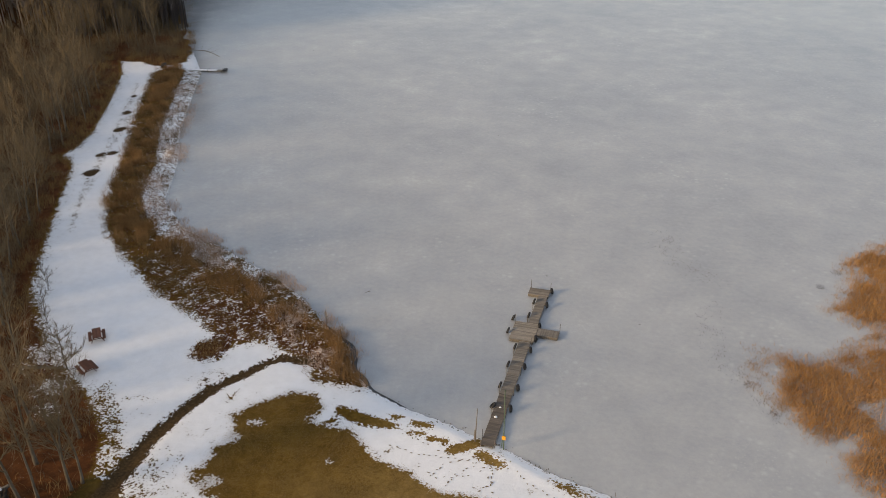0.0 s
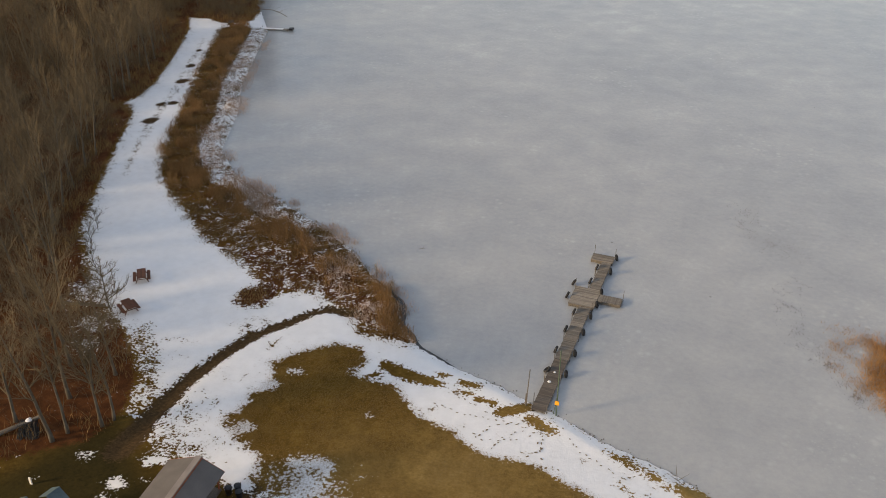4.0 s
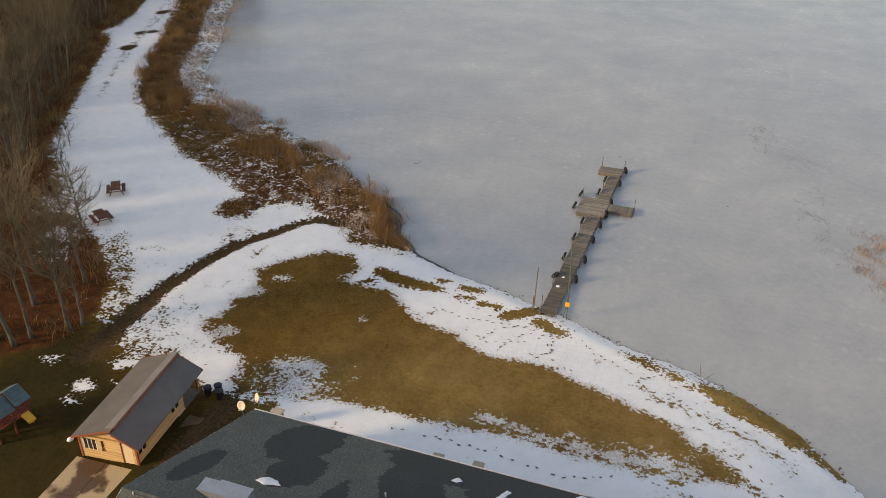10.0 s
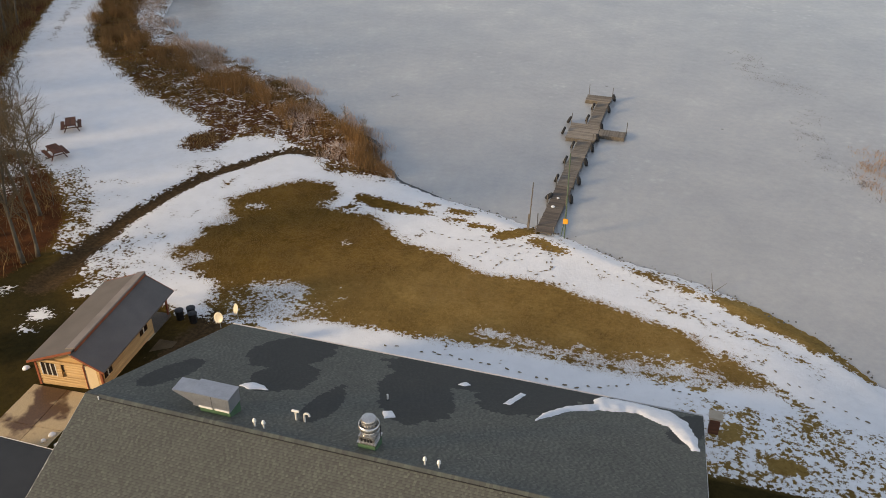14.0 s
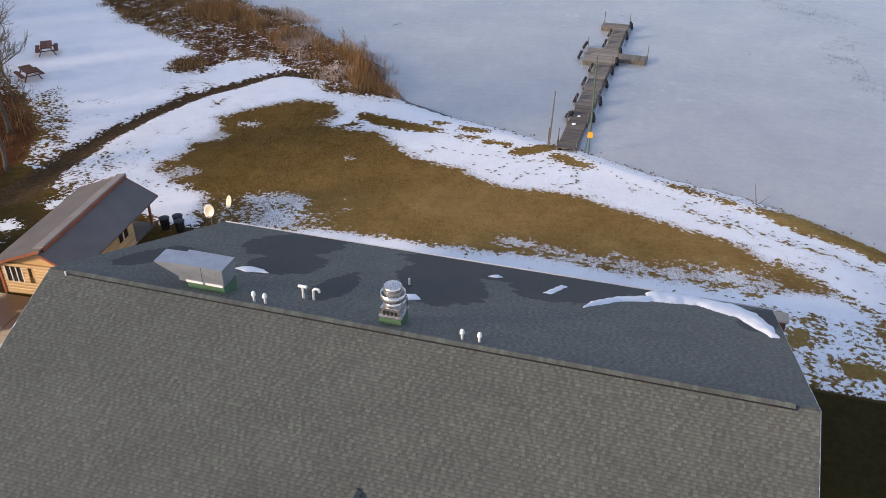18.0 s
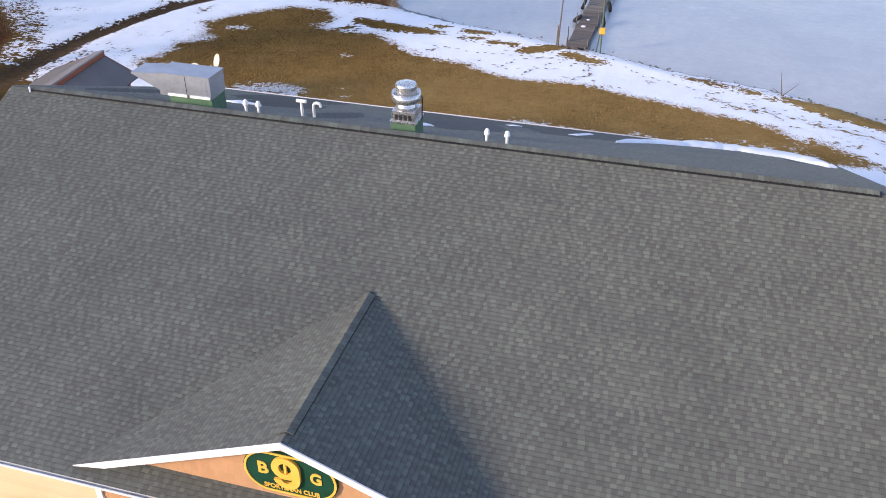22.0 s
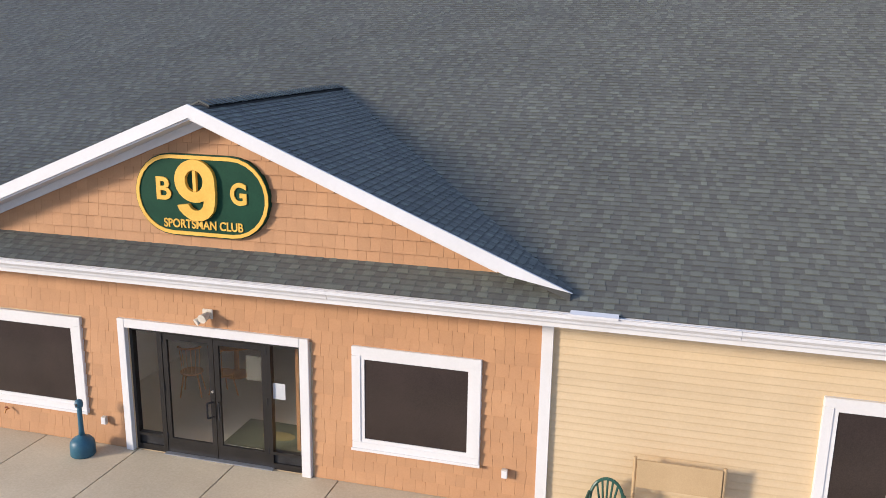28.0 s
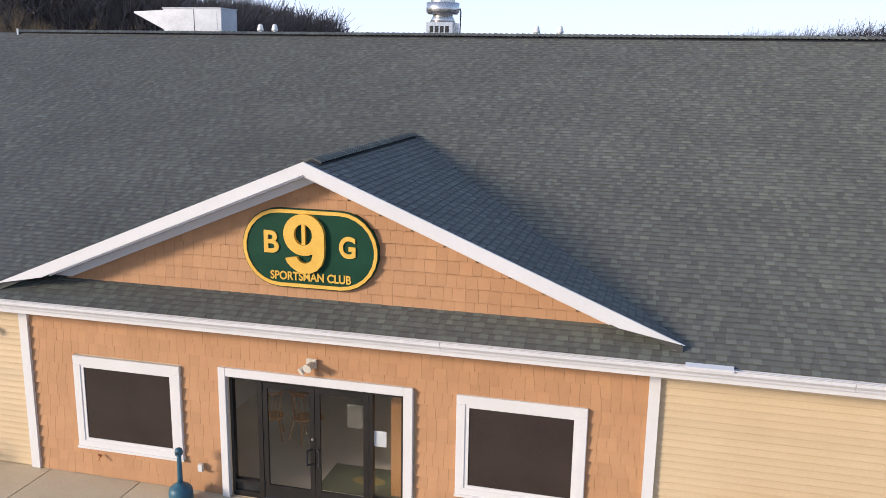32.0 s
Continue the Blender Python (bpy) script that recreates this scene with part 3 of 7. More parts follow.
BRUSH_LAND = [(-104.6, 157.2), (-104.2, 151.9), (-92.3, 126.5), (-80.8, 104.4), (-74.5, 90.8), (-68.0, 80.2), (-63.0, 75.4), (-49.5, 64.9), (-40.9, 61.0),
              (-34.3, 58.8), (-24.7, 57.2), (-21.3, 52.9), (-15.3, 52.9), (-17.9, 56.5), (-20.0, 60.8), (-25.2, 64.7), (-29.4, 69.0), (-34.6, 72.9),
              (-46.2, 79.0), (-56.7, 84.1), (-64.5, 92.2), (-71.2, 107.7), (-78.5, 120.6), (-87.8, 142.0), (-94.1, 156.9)]
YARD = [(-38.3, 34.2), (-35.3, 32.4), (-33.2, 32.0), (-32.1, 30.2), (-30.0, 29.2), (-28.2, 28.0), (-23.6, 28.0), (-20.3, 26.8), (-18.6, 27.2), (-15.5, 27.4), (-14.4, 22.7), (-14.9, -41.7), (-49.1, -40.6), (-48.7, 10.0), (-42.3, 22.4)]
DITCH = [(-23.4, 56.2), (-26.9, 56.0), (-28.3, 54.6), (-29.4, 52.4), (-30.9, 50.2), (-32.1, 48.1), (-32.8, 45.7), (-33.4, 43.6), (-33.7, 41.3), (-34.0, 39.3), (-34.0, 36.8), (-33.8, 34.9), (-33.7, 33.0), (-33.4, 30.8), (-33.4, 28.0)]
# bare ground beside the east gable; the house's shade is put into its colour
GABLE_SHADE = [(13.1, 22.1), (63.0, 21.2), (62.5, -44.0), (12.6, -42.5)]


ICE_Z = -0.86


def ground_height(x, y):
    x, y = np.asarray(x, float), np.asarray(y, float)
    d = -depth_in(x, y, LAKE)
    land = d > 0
    h = np.where(land, 0.30 * smooth01(0, 1.4, d) + 0.16 * smooth01(1, 9, d), -0.9 * smooth01(0, 2.5, -d))
    rise = 1.62 * smooth01(46, 18, y) * (0.35 + 0.65 * smooth01(-45, -12, x))
    h = h + np.where(land, rise * smooth01(0, 6, d), 0)
    h = h + np.where(land, 0.25 * smooth01(-34, -62, x) * smooth01(4, 30, d), 0)
    h = h - np.where(land, 0.28 * np.exp(-(line_distance(x, y, DITCH) / 0.9) ** 2) * smooth01(18, 24, y), 0)
    h = h + np.where(land, 15.0 * smooth01(5, 110, d) * smooth01(-100, -180, x), 0)
    return h + ICE_Z


def gz(x, y):
    return float(ground_height(np.array([x]), np.array([y]))[0])


def clump(x, y, s, seed):
    """Soft patches between 0 and 1."""
    k = np.zeros(np.shape(x))
    rg = np.random.default_rng(seed)
    for i in range(7):
        f, w = s * 1.6 ** (i % 4), rg.uniform(0, 6.28, 3)
        t_ = rg.uniform(0, 3.14)
        k += np.sin((x * np.cos(t_) + y * np.sin(t_)) * f + w[0]) * np.sin((-x * np.sin(t_) + y * np.cos(t_)) * f * 0.8 + w[1])
    return np.clip(0.5 + k * 0.22, 0, 1)


# ---- ground and ice ----
def spread(lo, hi, step, far):
    mid = list(np.arange(lo, hi + step / 2, step))
    out, w, p = [], step, hi
    while p < far:
        w *= 1.35
        p += w
        out.append(p)
    back, w, p = [], step, lo
    while p > -far:
        w *= 1.35
        p -= w
        back.append(p)
    return np.array(back[::-1] + mid + out)


def build_ground():
    xs, ys = spread(-118, 44, 0.5, 2600), spread(10, 162, 0.5, 2600)
    X, Y = np.meshgrid(xs, ys)
    x, y = X.ravel(), Y.ravel()
    z = ground_height(x, y)
    nx, ny = len(xs), len(ys)
    i = np.arange(nx * ny).reshape(ny, nx)
    faces = np.stack([i[:-1, :-1], i[:-1, 1:], i[1:, 1:], i[1:, :-1]], -1).reshape(-1, 4)
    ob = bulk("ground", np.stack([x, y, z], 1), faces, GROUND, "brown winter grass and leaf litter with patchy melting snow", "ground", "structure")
    lawn, wood = depth_in(x, y, LAWN), depth_in(x, y, FOREST)
    brush, yard, dark = depth_in(x, y, BRUSH_LAND), depth_in(x, y, YARD), depth_in(x, y, GABLE_SHADE)
    ditch = line_distance(x, y, DITCH)
    shore = -depth_in(x, y, LAKE)
    s = np.full(x.shape, 2.0)
    s = np.minimum(s, np.clip(-1.05 * lawn + 0.1, -1.3, 3))
    # narrow snow left along the lawn's southern side, and small patches in the grass
    s = np.maximum(s, np.minimum(0.34 - 0.75 * line_distance(x, y, [(-0.7, 31.5), (0.5, 31.5), (1.9, 31.2), (3.3, 30.9), (4.6, 30.7), (5.5, 30.6)]), 0.34))
    s = np.maximum(s, np.minimum(0.40 - 0.52 * line_distance(x, y, [(5.5, 30.6), (6.7, 30.5), (7.9, 30.5), (9.5, 30.8), (11.0, 31.1), (12.2, 31.2), (13.3, 31.0), (14.3, 31.1)]), 0.30 + 0.6 * smooth01(8.5, 11, x)))
    for px, py, r, k in ((-15.7, 32.4, 1.15, 0.45), (-17.4, 31.9, 0.9, 0.45), (-15.6, 29.6, 1.6, 0.16), (-24.4, 44.4, 0.6, 0.9), (-26.0, 41.3, 1.0, 0.9), (-24.7, 34.8, 0.9, 0.8), (-14.5, 40.7, 0.22, 0.9), (-18.2, 46.5, 0.9, 0.7), (-27.3, 42.0, 0.9, 0.8)):
        s = np.maximum(s, k * (r - np.hypot(x - px, (y - py) * 1.3)) + 0.1)
    s = np.minimum(s, 1.5 * (ditch - 0.66 - 0.022 * np.clip(52 - y, 0, 20)))
    # bare strips and patches along the bank
    s = np.minimum(s, np.clip(-1.4 * depth_in(x, y, BANK_BARE) + 0.05, -1.2, 3))
    s = np.minimum(s, np.clip(-1.2 * depth_in(x, y, BANK_EAST) - 0.45, -1.2, 3))
    for line, w, k in (([(-10.8, 49.3), (-9.9, 49.4)], 0.32, 1.6), ([(-8.2, 48.9), (-6.6, 48.9)], 0.42, 1.6), ([(-8.1, 47.4), (-6.6, 47.5)], 0.32, 1.6), ([(-5.8, 47.0), (-4.0, 47.0)], 0.42, 1.6),
                       ([(-2.9, 45.9), (-1.7, 46.9), (-1.0, 47.6)], 0.75, 1.4), ([(-0.1, 46.0), (2.0, 45.0)], 0.65, 1.3), ([(7.8, 44.3), (10.0, 43.2), (12.2, 42.4)], 0.35, 0.8), ([(22.4, 37.1), (24.4, 35.6)], 0.55, 1.3),
                       ([(9.1, 40.1), (11.3, 38.8), (13.7, 38.1), (16.9, 36.7), (19.1, 35.8), (20.6, 34.8)], 0.02, 0.75), ([(12.0, 42.0), (14.5, 41.2)], 0.15, 0.8),
                       ([(17.0, 32.2), (18.9, 30.2), (21.0, 27.9)], 0.15, 1.0), ([(-17.9, 45.5), (-16.6, 47.0)], 0.25, 1.2)):
        s = np.minimum(s, k * (line_distance(x, y, line) - w))
    s = np.minimum(s, 0.3 + 0.9 * np.abs(shore - 0.15))
    s = np.minimum(s, np.where(x > -20, 0.5 + 1.9 * clump(x, y, 0.55, 61), 0.8 + 1.9 * clump(x, y, 0.4, 63)))
    # trodden, speckled places
    s = np.minimum(s, 0.22 + 1.7 * clump(x, y, 0.85, 71) + 2.0 * smooth01(-23, -20, x) + 2.0 * smooth01(-35, -38, x) + 2.0 * smooth01(50, 54, y))
    s = np.minimum(s, np.clip(0.12 - 0.7 * depth_in(x, y, TRODDEN), 0.02, 3))
    s = np.minimum(s, np.clip(0.05 - 0.7 * depth_in(x, y, LEAFY), -0.22, 3))
    s = np.minimum(s, -0.05 + 0.16 * line_distance(x, y, [(-32.0, 30.6), (-30.0, 29.6), (-28.0, 28.8)]))
    s = np.minimum(s, 0.16 + 0.20 * line_distance(x, y, [(-32.0, 31.0), (-29.5, 30.6), (-30.4, 33.6), (-32.0, 35.5)]))
    s = np.minimum(s, 0.26 + 0.6 * line_distance(x, y, [(-40.8, 44.0), (-39.4, 44.8), (-37.0, 45.0)]))
    s = np.minimum(s, 0.28 + 0.28 * np.clip(-wood, 0, 9))
    s = np.minimum(s, 0.75 + 0.3 * np.abs(line_distance(x, y, [(-31.0, 34.0), (-28.5, 37.0), (-26.5, 44.0), (-24.5, 50.0)]) - 0.6))
    s = np.minimum(s, 2.0 - 1.85 * smooth01(8.0, 14.0, x) * smooth01(31, 27.8, y))
    # edges to the brush, the wood, the yard and the gable's painted shade
    s = np.minimum(s, 0.1 + (0.55 + 0.5 * smooth01(-42, -56, x)) * np.clip(-brush, 0, 9))
    s = np.minimum(s, np.clip(-(0.7 + 0.3 * smooth01(60, 80, y)) * wood + 0.1, -0.75, 3))
    s = np.minimum(s, np.clip(-0.7 * brush + 0.15, -0.55 + 0.32 * smooth01(-66, -45, x) + 1.5 * smooth01(4.8, 2.4, shore) * smooth01(-36, -46, x), 3))
    s = np.minimum(s, np.clip(-0.95 * yard, -1.45, 3))
    s = np.minimum(s, np.clip(-1.2 * dark, -1.6, 3))
    # snow lying in hollows under the first trees
    for px, py, r in ((-53.5, 49.5, 3.4), (-58.5, 56.0, 2.6), (-63.5, 63.0, 2.2), (-49.5, 43.8, 2.0), (-47.5, 40.3, 1.4), (-69.0, 70.0, 1.6), (-84.5, 96.5, 1.8), (-89.0, 104.0, 1.5)):
        s = np.maximum(s, np.minimum(0.34 * (r - np.hypot(x - px, y - py)) - 0.25, 0.18))
    for px, py, r in ((-35.6, 26.4, 0.7), (-30.9, 24.4, 1.0), (-30.4, 22.6, 0.45), (-29.5, 27.9, 1.1), (-28.4, 25.6, 0.3), (-37.9, 22.6, 0.3)):
        s = np.maximum(s, 0.85 * (r - np.hypot(x - px, (y - py) * 1.5)) - 0.05)
    s = np.minimum(s, 0.55 + 0.35 * line_distance(x, y, [(-46, 40), (-41, 41.5), (-36, 42)]))
    # wheel ruts and dug places on the snowy track
    for line in ([(-72.4, 78.5), (-76.3, 85.4), (-81.0, 94.3), (-88.5, 112.4), (-98.9, 134.7)], [(-72.0, 77.7), (-76.9, 87.0), (-80.1, 94.5), (-86.1, 107.9), (-89.3, 118.1), (-95.1, 128.7), (-103.5, 144.6)]):
        s = np.minimum(s, 0.14 + 0.7 * line_distance(x, y, line))
    holes = np.full(x.shape, 9.0)
    for px, py, r in ((-82.4, 97.6, 1.25), (-85.8, 105.2, 0.75), (-84.3, 106.7, 0.85), (-90.1, 117.8, 1.15), (-94.2, 126.7, 0.9), (-99.0, 136.5, 0.7)):
        holes = np.minimum(holes, np.hypot(x - px, (y - py) * 0.75) - r)
    s = np.minimum(s, 1.5 * holes)
    for px, py, r in ((15.1, 25.4, 0.9), (10.9, 29.6, 0.4), (13.2, 29.6, 0.5), (19.8, 28.2, 0.6), (21.2, 27.2, 0.6), (18.2, 23.9, 1.2), (15.3, 26.3, 0.7)):
        s = np.minimum(s, 1.1 * (np.hypot(x - px, (y - py) * 1.5) - r))
    # bare bushy spot and yellow dirt above the ditch
    s = np.minimum(s, 0.75 * (np.hypot(x + 36.2, (y - 55.2) * 0.8) - 1.7))
    dirt = np.hypot(x + 32.9, (y - 50.0) * 0.8)
    s = np.minimum(s, 0.35 + 0.5 * np.clip(dirt - 1.3, 0, 9))
    # "dry" weights the paler lawn colours: more to the east and south, in patches
    attrs = {"dry": 0.9 * smooth01(-22, 0, x + 0.5 * (38 - y)) * (0.55 + 0.45 * clump(x, y, 0.28, 75)), "snow": np.clip(s, -1.7, 2.0),
             "litter": np.clip(np.maximum(np.maximum(smooth01(-1.0, 2.5, wood), 0.48 * smooth01(-4.5, -1.0, brush - 2.5 * smooth01(-42, -56, x))), np.maximum(smooth01(3.2, 1.6, np.hypot(x + 36.2, (y - 55.2) * 0.8)), 0.60 * smooth01(-0.6, 0.8, depth_in(x, y, LEAFY)))), 0, 1),
             "mud": np.clip(np.maximum(np.maximum(np.maximum(1.1 - 0.6 * line_distance(x, y, [(-18.8, 18.0), (-18.9, 23.0), (-18.6, 26.4), (-19.4, 27.4)]), 1.25 - ditch / (1.2 + 0.03 * np.clip(52 - y, 0, 30))), 1.0 - 0.8 * np.clip(holes, 0, 9)), 0.8 - 0.4 * dirt), 0, 1) * 0.95,
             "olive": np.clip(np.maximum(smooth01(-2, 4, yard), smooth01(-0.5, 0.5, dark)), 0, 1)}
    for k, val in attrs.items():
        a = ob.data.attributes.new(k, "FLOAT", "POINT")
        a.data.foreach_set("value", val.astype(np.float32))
    for p in ob.data.polygons:
        p.use_smooth = True


build_ground()
ice = Shape()
for gx in range(-10, 10):
    for gy in range(-10, 10):
        ice.quad((gx * 260, gy * 260, ICE_Z), (gx * 260 + 260, gy * 260, ICE_Z), (gx * 260 + 260, gy * 260 + 260, ICE_Z), (gx * 260, gy * 260 + 260, ICE_Z))
single("water", ice, ICE, label="grey frozen lake surface with wet mottled ice", category="lake", kind="structure")

# ---- clubhouse ----
EAVE_Y, EAVE_Z, PITCH, RIDGE_Y, BACK_Y, BACK_Z = -0.60, 4.74, 0.42, 10.3, 22.62, 4.46
RIDGE_Z = EAVE_Z + PITCH * (RIDGE_Y - EAVE_Y)
BACK_PITCH = (RIDGE_Z - BACK_Z) / (BACK_Y - RIDGE_Y)
WEST, EAST = -14.3, 13.3
FLOOR = 1.39
GAB_X, GAB_Z, GAB_Y, GAB_HALF = 0.08, 7.165, -0.43, 5.53          # peak of the entrance gable
house = thing("clubhouse", (0, 0, 0), label="long clubhouse with grey-green shingle roof and tan and cedar siding", category="building")

# main walls, with openings for the entrance door
wall = Shape()
WX0, WX1, WY1 = WEST + 0.45, EAST - 0.45, BACK_Y - 0.6
TOP = EAVE_Z + PITCH * 0.6 - 0.12


def wall_with_holes(s, x0, x1, y0, y1, z0, z1, holes):
    """Wall along x, pierced by upright rectangles (x0, x1, z0, z1)."""
    xs = sorted({x0, x1, *[h[0] for h in holes], *[h[1] for h in holes]})
    for a, b in zip(xs, xs[1:]):
        cuts = sorted((h[2], h[3]) for h in holes if h[0] <= a and h[1] >= b)
        z = z0
        for c, d in cuts + [(z1, z1)]:
            if c > z:
                s.box(a, b, y0, y1, z, c)
            z = d


HOLES = [(-1.53, 1.53, FLOOR, 3.57), (2.53, 4.19, 2.17, 3.51), (-4.27, -2.56, 2.10, 3.45), (9.08, 10.62, 2.20, 3.56)]
wall_with_holes(wall, WX0, WX1, 0.04, 0.22, FLOOR - 0.5, TOP, HOLES)
part("front_wall", wall, SIDING_TAN, house)
part("back_wall", Shape().box(WX0, WX1, WY1 - 0.2, WY1, 0.2, BACK_Z + 0.1), SIDING_TAN, house)
for name, xa, xb in (("west_wall", WX0, WX0 + 0.2), ("east_wall", WX1 - 0.2, WX1)):
    part(name, Shape().prism([(0.22, 0.7), (WY1 - 0.2, 0.7), (WY1 - 0.2, BACK_Z), (RIDGE_Y, RIDGE_Z - 0.2), (0.22, TOP)], "x", xa, xb), SIDING_TAN, house)

# roof deck under the shingles
deck = Shape().prism([(EAVE_Y, EAVE_Z - 0.10), (RIDGE_Y, RIDGE_Z - 0.10), (BACK_Y, BACK_Z - 0.10), (BACK_Y, BACK_Z - 0.012), (RIDGE_Y, RIDGE_Z - 0.012), (EAVE_Y, EAVE_Z - 0.012)], "x", WEST + 0.01, EAST - 0.01)
roof = part("roof", deck, SHINGLE, house, "weathered grey-green asphalt shingle roof")

# white trim: rakes, fascia, soffit, gutter
for name, x in (("west_rake", WEST), ("east_rake", EAST)):
    sgn = -1 if x < 0 else 1
    r = Shape().prism([(EAVE_Y, EAVE_Z - 0.22), (RIDGE_Y, RIDGE_Z - 0.22), (BACK_Y, BACK_Z - 0.22), (BACK_Y, BACK_Z - 0.016), (RIDGE_Y, RIDGE_Z - 0.016), (EAVE_Y, EAVE_Z - 0.016)], "x", x - 0.012 * sgn, x + 0.025 * sgn)
    part(name, r, WHITE, house)
part("front_fascia", Shape().box(WEST + 0.03, EAST - 0.03, EAVE_Y - 0.02, EAVE_Y, EAVE_Z - 0.24, EAVE_Z - 0.02), WHITE, house)
part("back_fascia", Shape().box(WEST + 0.03, EAST - 0.03, BACK_Y, BACK_Y + 0.02, BACK_Z - 0.24, BACK_Z - 0.02), WHITE, house)
part("soffit", Shape().box(WEST + 0.03, EAST - 0.03, EAVE_Y + 0.002, 0.03, EAVE_Z - 0.24, EAVE_Z - 0.225), WHITE, house)
gut = [(-0.622, -0.02), (-0.622, -0.15), (-0.69, -0.15), (-0.70, -0.115), (-0.735, -0.07), (-0.735, -0.025), (-0.75, -0.012), (-0.75, -0.002), (-0.725, -0.002), (-0.72, -0.02), (-0.72, -0.065), (-0.685, -0.11), (-0.68, -0.135), (-0.635, -0.135), (-0.635, -0.02)]
for i in range(5):
    a = WEST + 0.02 + i * (EAST - WEST - 0.04) / 5
    b = WEST + 0.02 + (i + 1) * (EAST - WEST - 0.04) / 5 - 0.006
    part("gutter", Shape().prism([(y, EAVE_Z + z) for y, z in gut], "x", a, b), GUTTER, house, "white K-style gutter")
part("gutter_cover", Shape().prism([(-0.765, EAVE_Z - 0.03), (-0.765, EAVE_Z + 0.003), (-0.64, EAVE_Z + 0.022), (-0.64, EAVE_Z + 0.012), (-0.752, EAVE_Z - 0.005), (-0.752, EAVE_Z - 0.03)], "x", 5.65, 6.27), WHITE, house, "short white gutter guard")
bk = Shape().prism([(BACK_Y + EAVE_Y - y, BACK_Z + z) for y, z in gut], "x", WEST + 0.02, EAST - 0.02)
part("back_gutter", bk, GUTTER, house)

# corner boards of the entrance front
for x0, x1 in ((5.205, 5.365), (-5.47, -5.30)):
    part("corner_board", Shape().box(x0, x1, -0.045, 0.038, FLOOR + 0.01, EAVE_Z - 0.24), WHITE, house)

# entrance gable: wall, dormer slopes, rake boards
GS = (GAB_Z - 4.90) / GAB_HALF
gw = Shape().prism([(GAB_X - 4.68, 4.94), (GAB_X + 4.68, 4.94), (GAB_X, GAB_Z - 0.20)], "y", 0.03, 0.16)
gable_wall = part("gable_wall", gw, SIDING_CEDAR, house, "cedar shingle gable")
meet_y = EAVE_Y + (GAB_Z - EAVE_Z) / PITCH
for sgn in (-1, 1):
    low = (GAB_X + GAB_HALF * sgn, GAB_Z - GAB_HALF * GS)
    yv = EAVE_Y + (low[1] - EAVE_Z) / PITCH
    s = Shape()
    a, b, c, d = (GAB_X, GAB_Y, GAB_Z), (GAB_X, meet_y, GAB_Z), (low[0], yv + 0.02, low[1]), (low[0], GAB_Y, low[1])
    s.quad(a, b, c, d)
    s.quad(*[(p[0], p[1], p[2] - 0.09) for p in (d, c, b, a)])
    s.quad(a, d, (d[0], d[1], d[2] - 0.09), (a[0], a[1], a[2] - 0.09))
    s.quad(d, c, (c[0], c[1], c[2] - 0.09), (d[0], d[1], d[2] - 0.09))
    part("dormer_slope", s, SHINGLE, house)
    # rake board in front, cut to a point at its foot, and the soffit behind it
    f = [(GAB_X, GAB_Z + 0.035), (low[0] + 0.03 * sgn, low[1] + 0.03), (GAB_X + 4.66 * sgn, GAB_Z - 4.66 * GS - 0.158), (GAB_X, GAB_Z - 0.158)]
    part("gable_rake", Shape().prism(f, "y", GAB_Y - 0.04, GAB_Y - 0.004), WHITE, house, "white rake board")
    f1 = [(GAB_X, GAB_Z - 0.192), (low[0] - 0.80 * sgn, low[1] + 0.80 * GS - 0.192), (low[0] - 1.12 * sgn, low[1] + 1.12 * GS - 0.325), (GAB_X, GAB_Z - 0.325)]
    part("frieze_board", Shape().prism(f1, "y", -0.03, 0.002), WHITE, house, "white frieze board below the gable soffit")
    f2 = [(GAB_X, GAB_Z - 0.160), (low[0] - 1.0 * sgn, low[1] + 1.0 * GS - 0.160), (low[0] - 1.0 * sgn, low[1] + 1.0 * GS - 0.190), (GAB_X, GAB_Z - 0.190)]
    part("rake_soffit", Shape().prism(f2, "y", GAB_Y - 0.003, 0.026), WHITE, house, "white gable soffit")


# windows
def window(name, x0, x1, z0, z1, panes=1, t=0.145):
    w = thing(name, ((x0 + x1) / 2, 0, z0), label="dark tinted window in a wide white frame", category="window", kind="structure")
    h, k = (x1 - x0) / 2, z1 - z0
    fr = Shape()
    fr.box(-h, h, -0.05, 0.036, k - t, k).box(-h, h, -0.05, 0.036, 0, t)
    fr.box(-h, -h + t, -0.05, 0.036, t, k - t).box(h - t, h, -0.05, 0.036, t, k - t)
    part("frame", fr, WHITE, w, "white window trim", bevel=0.008)
    i = Shape()
    q = 0.055
    i.box(-h + t, h - t, -0.036, 0.10, k - t - q, k - t).box(-h + t, h - t, -0.036, 0.10, t, t + q)
    i.box(-h + t, -h + t + q, -0.036, 0.10, t + q, k - t - q).box(h - t - q, h - t, -0.036, 0.10, t + q, k - t - q)
    part("sash", i, WHITE, w)
    a = (2 * h - 2 * t - 2 * q) / panes
    for j in range(panes):
        x = -h + t + q + j * a
        part("pane", Shape().box(x, x + a - (0.04 if j < panes - 1 else 0), -0.022, -0.012, t + q, k - t - q), DARKPANE, w, "dark screened pane")
        if j < panes - 1:
            part("meeting_rail", Shape().box(x + a - 0.04, x + a + 0.02, -0.032, 0.06, t + q, k - t - q), WHITE, w)
    part("sill", Shape().box(-h - 0.01, h + 0.01, -0.07, -0.05, 0.0, 0.04), WHITE, w)
    return w


window("window_1", 2.36, 4.36, 1.995, 3.685)
window("window_2", -4.445, -2.39, 1.925, 3.625)
window("window_3", 8.92, 10.78, 2.04, 3.72, 2, 0.135)

